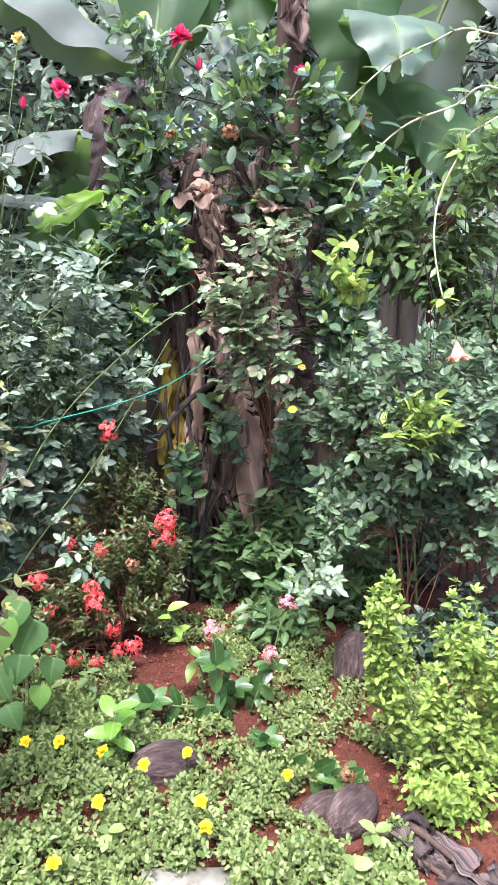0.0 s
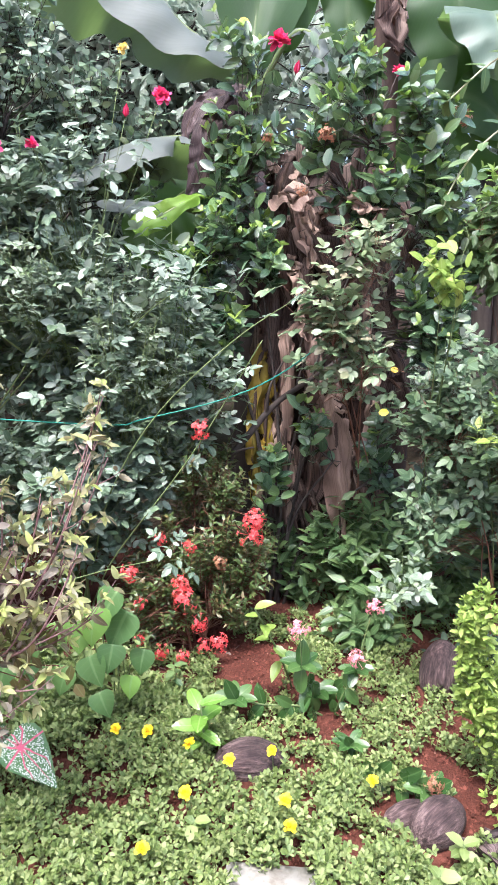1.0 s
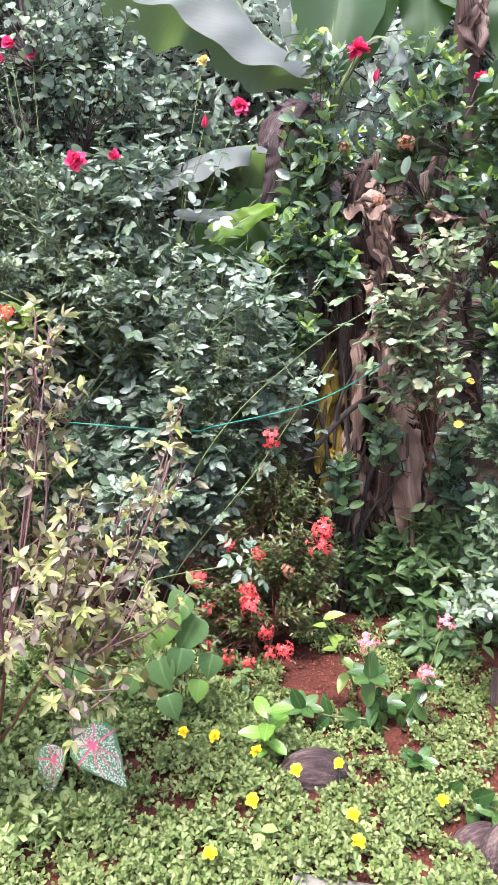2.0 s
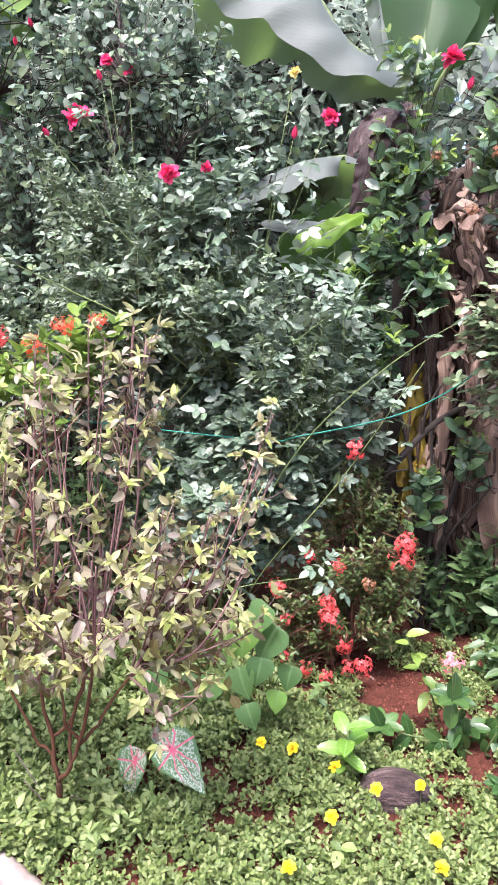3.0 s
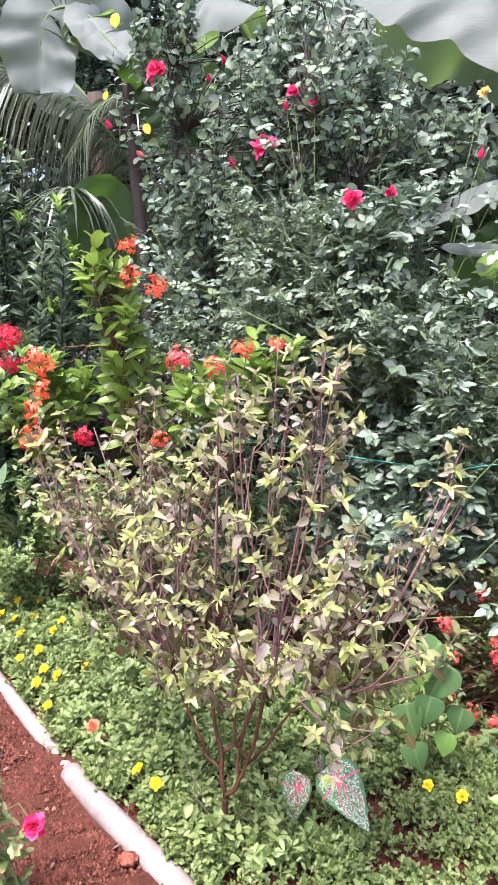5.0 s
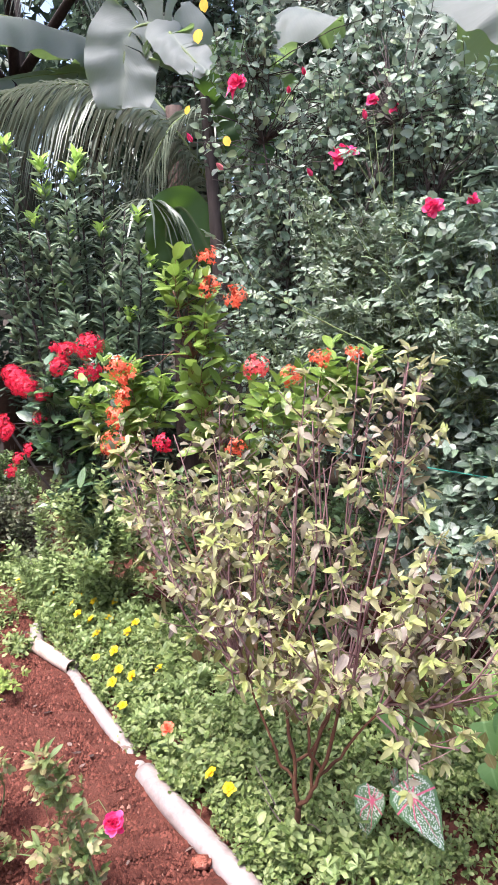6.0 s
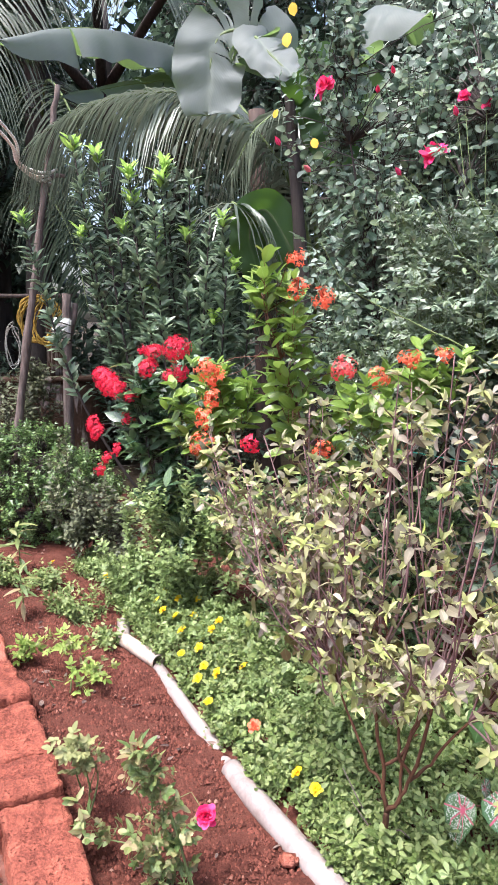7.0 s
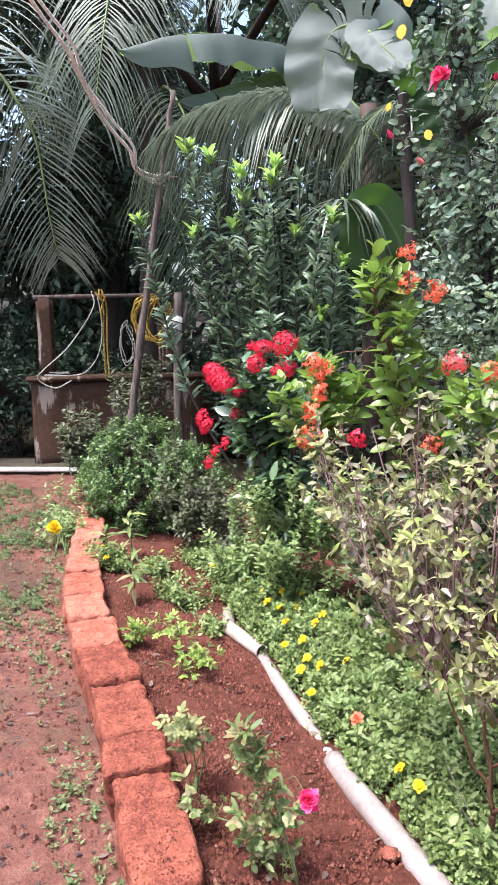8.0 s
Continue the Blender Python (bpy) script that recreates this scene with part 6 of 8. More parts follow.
banana("banana plant with pale lit blades and a withered leaf", (-0.6, 4.35, 0),
       [((-0.6, 4.35, -0.05), (-0.55, 4.35, 2.8), 0.075)],
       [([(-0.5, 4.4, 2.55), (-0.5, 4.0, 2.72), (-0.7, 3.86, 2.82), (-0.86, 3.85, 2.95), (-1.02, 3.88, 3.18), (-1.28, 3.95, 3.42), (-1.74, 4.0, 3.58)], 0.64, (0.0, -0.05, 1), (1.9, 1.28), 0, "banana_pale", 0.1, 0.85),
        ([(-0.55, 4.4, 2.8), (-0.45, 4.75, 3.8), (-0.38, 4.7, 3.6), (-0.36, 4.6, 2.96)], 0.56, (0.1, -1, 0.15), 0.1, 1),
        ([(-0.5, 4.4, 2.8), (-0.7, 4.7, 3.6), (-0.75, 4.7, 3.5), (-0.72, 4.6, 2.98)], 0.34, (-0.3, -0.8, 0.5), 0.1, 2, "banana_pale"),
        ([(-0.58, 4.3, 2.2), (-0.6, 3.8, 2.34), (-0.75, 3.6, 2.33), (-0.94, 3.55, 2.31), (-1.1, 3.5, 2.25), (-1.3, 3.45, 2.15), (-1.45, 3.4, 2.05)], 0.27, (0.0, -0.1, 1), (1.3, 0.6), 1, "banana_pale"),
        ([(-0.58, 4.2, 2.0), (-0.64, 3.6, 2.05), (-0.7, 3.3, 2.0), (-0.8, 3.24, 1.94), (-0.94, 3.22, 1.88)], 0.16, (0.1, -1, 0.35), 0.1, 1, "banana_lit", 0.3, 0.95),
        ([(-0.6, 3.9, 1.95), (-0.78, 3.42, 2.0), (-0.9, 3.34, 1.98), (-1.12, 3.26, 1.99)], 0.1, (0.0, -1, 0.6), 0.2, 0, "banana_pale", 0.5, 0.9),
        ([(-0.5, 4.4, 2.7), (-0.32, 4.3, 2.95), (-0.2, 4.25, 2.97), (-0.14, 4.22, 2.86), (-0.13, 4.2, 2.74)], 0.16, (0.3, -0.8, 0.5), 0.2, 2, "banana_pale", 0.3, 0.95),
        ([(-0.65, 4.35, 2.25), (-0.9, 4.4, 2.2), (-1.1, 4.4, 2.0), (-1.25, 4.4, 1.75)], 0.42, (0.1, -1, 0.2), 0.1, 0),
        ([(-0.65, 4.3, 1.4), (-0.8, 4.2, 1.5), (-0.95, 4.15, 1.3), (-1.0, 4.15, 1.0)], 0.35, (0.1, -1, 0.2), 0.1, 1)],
       [([(-0.6, 3.62, 2.46), (-0.63, 3.5, 2.36), (-0.655, 3.48, 2.25), (-0.68, 3.48, 2.14), (-0.75, 3.48, 1.99)], 0.12, (0.3, -1, 0.1), 0.012), ([(-0.55, 3.9, 2.6), (-0.58, 3.6, 2.5), (-0.66, 3.53, 2.46), (-0.73, 3.52, 2.38), (-0.76, 3.52, 2.28)], 0.12, (-0.4, -1, 0.5), 0.02), ([(-0.5, 3.9, 2.6), (-0.51, 3.62, 2.52), (-0.52, 3.54, 2.43), (-0.55, 3.53, 2.3)], 0.11, (0.5, -1, 0.2), 0.02), ([(-0.5, 3.9, 2.55), (-0.6, 3.6, 2.5), (-0.68, 3.54, 2.42), (-0.7, 3.53, 2.28)], 0.09, (0.6, -1, 0.2), 0.015),
        ([(-0.45, 4.0, 2.3), (-0.45, 3.8, 2.1), (-0.42, 3.75, 1.8), (-0.45, 3.75, 1.5)], 0.14, (0.1, -1, 0.2))], 260, "dead")
banana("banana plant with large torn grey-green hanging leaves", (-3.45, 4.1, 0),
       [((-3.3, 4.15, -0.05), (-3.5, 4.0, 3.3), 0.055)],
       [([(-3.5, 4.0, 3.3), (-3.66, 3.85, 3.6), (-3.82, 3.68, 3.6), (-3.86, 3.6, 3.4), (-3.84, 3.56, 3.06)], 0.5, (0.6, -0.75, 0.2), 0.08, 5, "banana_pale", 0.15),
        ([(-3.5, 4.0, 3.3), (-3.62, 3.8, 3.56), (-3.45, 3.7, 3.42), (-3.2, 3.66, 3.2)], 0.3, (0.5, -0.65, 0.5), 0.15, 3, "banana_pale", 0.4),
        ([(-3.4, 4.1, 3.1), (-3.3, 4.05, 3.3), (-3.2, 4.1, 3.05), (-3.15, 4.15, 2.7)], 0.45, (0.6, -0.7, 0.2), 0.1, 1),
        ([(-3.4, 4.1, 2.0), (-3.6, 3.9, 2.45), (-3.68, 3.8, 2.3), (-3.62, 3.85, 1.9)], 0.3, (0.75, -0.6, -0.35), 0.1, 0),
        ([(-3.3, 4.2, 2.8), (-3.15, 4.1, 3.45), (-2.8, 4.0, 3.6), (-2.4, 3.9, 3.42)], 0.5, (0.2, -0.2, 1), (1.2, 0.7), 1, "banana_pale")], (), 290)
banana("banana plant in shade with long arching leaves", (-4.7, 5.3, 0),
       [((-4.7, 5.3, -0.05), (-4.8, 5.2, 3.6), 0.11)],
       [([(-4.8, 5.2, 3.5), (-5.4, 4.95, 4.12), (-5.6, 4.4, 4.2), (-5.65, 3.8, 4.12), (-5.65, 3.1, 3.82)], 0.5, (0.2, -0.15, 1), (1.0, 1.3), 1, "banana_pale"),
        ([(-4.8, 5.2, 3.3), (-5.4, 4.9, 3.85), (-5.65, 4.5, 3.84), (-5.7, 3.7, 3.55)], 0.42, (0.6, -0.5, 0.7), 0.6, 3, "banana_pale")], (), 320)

# ---- coconut palms ----
palm = thing("coconut_palm", "young coconut palm with long hanging fronds behind the shrubs", "palm tree", (-4.2, 5.6, 0))
pb = (-4.2, 5.6, 0)
part("trunk", mesh_of("trunk", *tube(((0, 0, -0.1), (0.05, 0, 0.7), (0, 0, 1.5)), 0.2, 0.15, 12, 10), STEM["dark"]), palm)
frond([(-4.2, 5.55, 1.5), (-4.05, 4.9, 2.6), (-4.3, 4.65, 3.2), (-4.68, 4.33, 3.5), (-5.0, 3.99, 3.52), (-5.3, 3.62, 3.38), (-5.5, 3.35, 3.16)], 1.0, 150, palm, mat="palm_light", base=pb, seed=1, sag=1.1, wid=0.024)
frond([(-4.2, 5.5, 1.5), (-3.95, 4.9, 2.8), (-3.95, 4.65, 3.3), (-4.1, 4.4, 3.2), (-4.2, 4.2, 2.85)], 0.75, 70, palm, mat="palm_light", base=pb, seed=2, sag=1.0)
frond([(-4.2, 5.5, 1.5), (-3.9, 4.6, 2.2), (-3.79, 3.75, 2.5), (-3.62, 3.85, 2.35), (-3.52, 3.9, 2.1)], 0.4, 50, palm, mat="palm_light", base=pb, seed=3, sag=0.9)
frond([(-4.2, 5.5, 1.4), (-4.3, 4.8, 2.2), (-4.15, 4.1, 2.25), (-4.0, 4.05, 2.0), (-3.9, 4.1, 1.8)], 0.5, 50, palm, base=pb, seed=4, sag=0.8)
palm2 = thing("coconut_palm", "tall coconut palm whose fronds hang over the well", "palm tree", (-8.2, 4.9, 0))
pb = (-8.2, 4.9, 0)
part("trunk", mesh_of("trunk", *tube(((0, 0, -0.1), (0.15, 0.1, 3.5), (0.1, 0.2, 7.0)), 0.17, 0.12, 12, 16), STEM["dark"]), palm2)
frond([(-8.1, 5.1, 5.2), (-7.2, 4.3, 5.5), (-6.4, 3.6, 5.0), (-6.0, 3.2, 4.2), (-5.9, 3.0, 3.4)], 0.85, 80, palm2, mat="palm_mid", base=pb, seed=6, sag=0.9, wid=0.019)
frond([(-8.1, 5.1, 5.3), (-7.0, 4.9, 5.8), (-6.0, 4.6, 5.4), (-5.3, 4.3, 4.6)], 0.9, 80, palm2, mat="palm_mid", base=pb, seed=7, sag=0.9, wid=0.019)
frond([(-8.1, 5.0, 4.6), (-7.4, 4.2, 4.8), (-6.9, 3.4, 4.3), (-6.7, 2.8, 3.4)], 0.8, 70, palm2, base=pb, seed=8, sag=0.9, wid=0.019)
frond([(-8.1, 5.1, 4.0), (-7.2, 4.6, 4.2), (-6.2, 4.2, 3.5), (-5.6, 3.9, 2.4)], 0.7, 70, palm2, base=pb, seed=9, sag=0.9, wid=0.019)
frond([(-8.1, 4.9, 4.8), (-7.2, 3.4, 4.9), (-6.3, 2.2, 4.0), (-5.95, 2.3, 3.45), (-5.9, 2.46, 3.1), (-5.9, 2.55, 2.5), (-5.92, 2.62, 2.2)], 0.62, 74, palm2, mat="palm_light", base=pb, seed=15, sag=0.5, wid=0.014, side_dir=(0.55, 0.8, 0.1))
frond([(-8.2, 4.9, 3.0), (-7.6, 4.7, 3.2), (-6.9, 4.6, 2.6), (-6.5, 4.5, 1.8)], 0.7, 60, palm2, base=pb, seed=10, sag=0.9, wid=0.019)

# ---- orange and crimson flowering shrubs ----
shrub("orange_ixora", "upright shrub with large light green leaves and orange flower heads", "shrub", (-2.0, 2.35, 0),
      [(-2.05, 2.2, 1.6, 0.22, 0.16, 0.3, 24), (-2.16, 2.12, 1.85, 0.1, 0.08, 0.12, 7), (-1.9, 2.35, 1.25, 0.3, 0.2, 0.25, 24), (-1.65, 2.5, 1.4, 0.22, 0.16, 0.16, 18), (-2.35, 2.1, 1.33, 0.26, 0.18, 0.22, 30)],
      8, 0.2, 6, (0.095, 0.045), "alternate", ELLIP, "ixora", "brown", seed=111, stem_r=0.009, rise=1.1, tip_mat="ixora", tip=(0.07, 0.03, 3),
      flowers=[((-2.01, 2.15, 1.81), "loose orange", 0.095), ((-1.94, 2.22, 1.77), "loose orange", 0.112), ((-2.04, 2.18, 1.93), "loose orange", 0.090), ((-2.14, 2.08, 1.86), "bud crimson", 0.045), ((-1.87, 2.28, 1.5), "loose coral", 0.112),
               ((-1.66, 2.42, 1.54), "loose orange", 0.095), ((-1.76, 2.35, 1.47), "loose orange", 0.095), ((-1.53, 2.46, 1.56), "loose orange", 0.078), ((-2.3, 1.93, 1.5), "loose orange", 0.1), ((-2.26, 1.95, 1.46), "loose orange", 0.101),
               ((-2.27, 1.93, 1.38), "loose orange", 0.09), ((-2.28, 1.9, 1.3), "loose orange", 0.101), ((-2.27, 1.88, 1.2), "loose orange", 0.112), ((-2.14, 2.02, 1.2), "loose crimson", 0.090), ((-1.91, 2.2, 1.18), "loose orange", 0.090)])
shrub("crimson_ixora", "dark-leaved shrub with large crimson flower balls", "shrub", (-3.25, 2.6, 0),
      [(-3.3, 2.5, 1.2, 0.25, 0.2, 0.3, 60), (-3.1, 2.65, 1.35, 0.22, 0.2, 0.2, 46), (-3.2, 2.6, 0.8, 0.25, 0.2, 0.35, 50)],
      7, 0.22, 7, (0.12, 0.05), "alternate", LONG, "glossy", "dark", seed=112, stem_r=0.01, rise=0.8,
      flowers=[((-3.6, 2.4, 1.385), "cluster crimson", 0.1), ((-3.53, 2.38, 1.36), "cluster crimson", 0.125), ((-3.46, 2.36, 1.33), "cluster crimson", 0.125), ((-3.4, 2.36, 1.31), "cluster crimson", 0.11), ((-3.33, 2.4, 1.28), "cluster crimson", 0.095), ((-3.68, 2.4, 1.09), "cluster crimson", 0.11), ((-3.62, 2.38, 1.05), "cluster crimson", 0.1),
               ((-2.97, 2.4, 1.55), "cluster crimson", 0.14), ((-3.19, 2.4, 1.44), "cluster crimson", 0.115), ((-3.16, 2.42, 1.525), "cluster crimson", 0.1), ((-3.28, 2.45, 1.53), "loose crimson", 0.07), ((-2.97, 2.42, 1.42), "loose crimson", 0.11), ((-3.05, 2.42, 1.4), "loose crimson", 0.08),
               ((-3.36, 2.4, 1.15), "loose crimson", 0.09), ((-3.44, 2.38, 0.97), "loose crimson", 0.085), ((-3.52, 2.38, 0.91), "loose crimson", 0.085), ((-3.6, 2.38, 0.83), "loose crimson", 0.085)])
shrub("green_shrub", "rounded mid-green shrub under the crimson flowers", "shrub", (-3.2, 2.65, 0),
      [(-3.2, 2.5, 0.5, 0.38, 0.25, 0.38, 220), (-2.85, 2.65, 0.55, 0.35, 0.25, 0.4, 200), (-3.45, 2.45, 0.35, 0.2, 0.2, 0.25, 80)],
      10, 0.16, 9, (0.042, 0.022), "alternate", OVATE, "box", "green", seed=113, stem_r=0.007, rise=1.2)
shrub("green_shrub", "shaded olive shrub behind the holy basil", "shrub", (-2.4, 2.7, 0),
      [(-2.35, 2.65, 0.6, 0.45, 0.25, 0.45, 220), (-1.8, 2.75, 0.7, 0.4, 0.25, 0.45, 160), (-2.0, 2.55, 0.4, 0.4, 0.2, 0.3, 110)],
      10, 0.18, 8, (0.05, 0.026), "alternate", OVATE, "mid", "dark", seed=114, stem_r=0.007, rise=1.0)
shrub("clipped_shrub", "dense dome of small glossy leaves beside the block row", "shrub", (-5.15, 2.95, 0),
      [(-5.2, 2.9, 0.4, 0.62, 0.5, 0.5, 1700), (-4.75, 3.05, 0.38, 0.36, 0.32, 0.4, 400)], 12, 0.08, 11, (0.034, 0.019), "alternate", SMALL, "box_dark", "dark", seed=115, stem_r=0.008, rise=0.4, bias=0.12)
shrub("grey_shrub", "grey-leaved shrub beside the clipped dome", "shrub", (-4.3, 2.75, 0), [(-4.3, 2.7, 0.5, 0.3, 0.22, 0.4, 150), (-4.0, 2.75, 0.35, 0.25, 0.2, 0.3, 90)], 7, 0.16, 8, (0.045, 0.026), "alternate", OVATE, "olive_grey", "dark", seed=116, stem_r=0.007)
shrub("variegated_shrub", "loose variegated shrub in front of the well", "shrub", (-6.4, 3.3, 0),
      [(-6.2, 3.5, 0.85, 0.4, 0.3, 0.45, 200), (-6.45, 3.0, 0.55, 0.35, 0.3, 0.42, 190), (-6.1, 3.55, 1.2, 0.2, 0.2, 0.2, 60)], 8, 0.2, 8, (0.06, 0.03), "alternate", OVATE, "olive_grey", "dark", seed=117, stem_r=0.009)
# tall spiky shrub with pale tips
SP = [(-4.31, 2.78, 2.8), (-4.22, 2.9, 2.74), (-4.09, 3.06, 2.64), (-3.82, 3.35, 2.65), (-3.95, 3.21, 2.6), (-4.5, 2.51, 2.32), (-4.08, 3.07, 2.48), (-3.98, 3.18, 2.22), (-4.21, 2.92, 1.86), (-3.66, 3.5, 2.35), (-4.15, 3.05, 2.3), (-3.85, 3.35, 2.25), (-4.3, 2.82, 2.25), (-3.75, 3.45, 1.95), (-4.05, 3.15, 1.85), (-3.7, 3.45, 1.7), (-3.95, 3.25, 2.7), (-3.6, 3.55, 2.05)]


def spiky_shrub():
    base = np.array((-3.85, 3.45, 0.0))
    rng = np.random.default_rng(121)
    ob = thing("spiky_shrub", "tall dark shrub of upright leafy spikes with bright green tips", "shrub", base)
    sets, tips = [], []
    for i, p in enumerate(SP + [q for q in SP if q[0] > -4.1]):
        p = np.array(p) + (rng.normal(0, 0.1, 3) if i >= len(SP) else 0) - (np.array((-0.12, 0.1, 0.3)) if i >= len(SP) else 0)
        foot = base + np.array((*rng.normal(0, 0.1, 2), -0.03))
        mid = foot * 0.45 + p * 0.55 + np.array((*((p - foot)[:2] * 0.12), -0.15))
        li = glide((foot, mid, p), 14) - base
        part("stem", mesh_of("stem", *tubes(li[None], np.linspace(0.014, 0.005, 14)[None], 6), STEM["dark"]), ob)
        dd = unit(li[-1] - li[-5])
        n = 150
        s = rng.uniform(0.5 if p[0] < -4.15 else 0.4, 1.0, n)
        q = np.stack([np.interp(s, np.linspace(0, 1, 14), li[:, k]) for k in range(3)], 1)
        d = np.tile(dd, (n, 1))
        D = unit(d * 0.7 + perp(d, np.arange(n) * 2.4) * 0.9 + rng.normal(0, 0.2, (n, 3)))
        sets.append(leaves(q, D, facing(D, rng, 0.3, (0.3, -0.3, 1)), rng.uniform(0.07, 0.12, n), rng.uniform(0.028, 0.042, n), OVATE, rng.uniform(0.0, 0.4, n), 0.3))
        if i < len(SP) and i % 5 != 3:
            d = np.tile(dd, (14, 1))
            D = unit(d * 1.0 + perp(d, np.arange(14) * 2.4) * 0.8)
            tips.append(leaves(np.tile(li[-1], (14, 1)) - dd * np.linspace(0, 0.08, 14)[:, None] + dd * 0.03, D, facing(D, rng, 0.3), rng.uniform(0.06, 0.12, 14), 0.04, OVATE, rng.uniform(0.0, 0.4, 14), 0.3))
    tagged(part("foliage", mesh_of("foliage", *joined(*sets), G["spike"]), ob), kind="stuff")
    tagged(part("young_foliage", mesh_of("young_foliage", *joined(*tips), G["tip"]), ob, "bright green young leaves at the tips"), kind="stuff")


spiky_shrub()

# ---- woods behind ----
tree("shade_tree", "dark leafy tree behind the banana plants", (1.8, 7.0, 0), 5.5, 0.14, [(1.6, 6.8, 3.4, 1.3, 0.8, 1.2, 240), (2.6, 6.4, 1.8, 1.0, 0.8, 1.2, 160), (0.6, 7.2, 2.2, 1.1, 0.7, 1.3, 190), (1.2, 7.0, 5.0, 1.6, 0.9, 1.1, 240), (0.2, 6.6, 3.8, 1.0, 0.6, 1.2, 220), (1.5, 6.6, 0.9, 1.5, 0.6, 0.8, 160)], 7, (0.16, 0.075), "far", 131)
tree("shade_tree", "grey-green tree crown filling the back of the garden", (-1.6, 7.2, 0), 5.5, 0.15, [(-1.4, 7.0, 3.3, 1.3, 0.8, 1.1, 420), (-2.4, 6.2, 2.6, 1.0, 0.7, 1.1, 340), (-0.6, 7.2, 1.8, 1.1, 0.7, 1.2, 200), (-1.8, 7.0, 5.0, 1.8, 0.9, 1.1, 300), (-1.3, 5.9, 3.4, 1.3, 0.6, 0.9, 420), (-1.6, 6.2, 1.2, 1.3, 0.6, 0.9, 180)], 7, (0.145, 0.072), "far", 132)
tree("shade_tree", "leafy tree between the banana plants and the palms", (-3.6, 6.8, 0), 5.5, 0.15, [(-3.4, 6.4, 3.4, 1.2, 0.8, 1.2, 380), (-3.0, 5.6, 2.3, 0.9, 0.6, 1.0, 260), (-3.4, 5.6, 1.0, 1.1, 0.6, 0.9, 180), (-3.6, 6.8, 5.2, 1.6, 1.0, 1.1, 300), (-2.6, 5.6, 3.6, 0.9, 0.6, 0.9, 220)], 7, (0.145, 0.072), "far", 133)
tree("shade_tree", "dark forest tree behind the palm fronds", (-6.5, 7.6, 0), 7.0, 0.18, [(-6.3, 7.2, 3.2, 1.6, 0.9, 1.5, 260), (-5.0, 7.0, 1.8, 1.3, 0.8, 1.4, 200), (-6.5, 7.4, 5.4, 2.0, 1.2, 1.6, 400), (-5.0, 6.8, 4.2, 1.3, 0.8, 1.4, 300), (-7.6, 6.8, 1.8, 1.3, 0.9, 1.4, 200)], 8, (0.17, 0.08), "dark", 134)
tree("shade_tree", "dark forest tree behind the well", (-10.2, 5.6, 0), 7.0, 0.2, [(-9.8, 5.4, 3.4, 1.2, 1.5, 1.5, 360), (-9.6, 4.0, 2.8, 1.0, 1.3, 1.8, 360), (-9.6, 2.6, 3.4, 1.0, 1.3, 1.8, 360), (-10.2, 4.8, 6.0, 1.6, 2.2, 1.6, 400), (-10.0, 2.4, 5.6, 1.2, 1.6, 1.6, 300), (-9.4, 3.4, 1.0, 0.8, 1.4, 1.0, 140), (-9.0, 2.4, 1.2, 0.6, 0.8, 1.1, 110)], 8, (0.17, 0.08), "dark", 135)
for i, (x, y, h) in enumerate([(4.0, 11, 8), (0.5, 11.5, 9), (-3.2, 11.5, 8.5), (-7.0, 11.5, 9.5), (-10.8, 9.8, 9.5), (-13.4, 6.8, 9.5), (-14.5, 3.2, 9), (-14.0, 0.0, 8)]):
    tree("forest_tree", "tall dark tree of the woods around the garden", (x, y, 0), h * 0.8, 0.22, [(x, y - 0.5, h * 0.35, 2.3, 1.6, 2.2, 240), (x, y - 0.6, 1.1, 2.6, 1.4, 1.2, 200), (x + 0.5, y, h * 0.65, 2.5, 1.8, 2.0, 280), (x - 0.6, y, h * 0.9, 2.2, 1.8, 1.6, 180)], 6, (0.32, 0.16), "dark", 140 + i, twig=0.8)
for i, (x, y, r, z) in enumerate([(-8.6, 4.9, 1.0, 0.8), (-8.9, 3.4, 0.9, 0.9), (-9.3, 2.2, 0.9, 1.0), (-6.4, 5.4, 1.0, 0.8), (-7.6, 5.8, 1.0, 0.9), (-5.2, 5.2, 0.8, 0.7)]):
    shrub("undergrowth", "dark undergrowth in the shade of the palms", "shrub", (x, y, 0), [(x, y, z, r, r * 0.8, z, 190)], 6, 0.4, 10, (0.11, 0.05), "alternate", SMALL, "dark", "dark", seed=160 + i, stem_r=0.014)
# Added overhead, mostly out of sight, to keep skylight off the well corner
tree("shade_tree", "mostly unseen spreading tree, added to shade the well corner", (-8.8, 6.6, 0), 6.0, 0.2, [(-7.2, 5.2, 6.4, 1.6, 1.4, 0.8, 260), (-8.8, 4.0, 6.2, 1.5, 1.5, 0.9, 260), (-5.6, 6.2, 6.4, 1.5, 1.2, 0.9, 220), (-9.2, 2.2, 6.0, 1.4, 1.4, 0.9, 220), (-10.0, 6.0, 5.6, 1.4, 1.4, 1.0, 200)], 10, (0.18, 0.085), "dark", 170)
for i in range(9):
    a = math.radians(66 + 16 * i)
    x, y = 17.5 * math.cos(a) - 2.0, 17.5 * math.sin(a)
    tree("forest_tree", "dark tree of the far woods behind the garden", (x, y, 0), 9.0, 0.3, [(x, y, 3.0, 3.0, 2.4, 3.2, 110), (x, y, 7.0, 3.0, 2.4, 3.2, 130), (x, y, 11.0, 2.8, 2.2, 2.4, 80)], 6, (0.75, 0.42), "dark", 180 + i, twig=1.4)

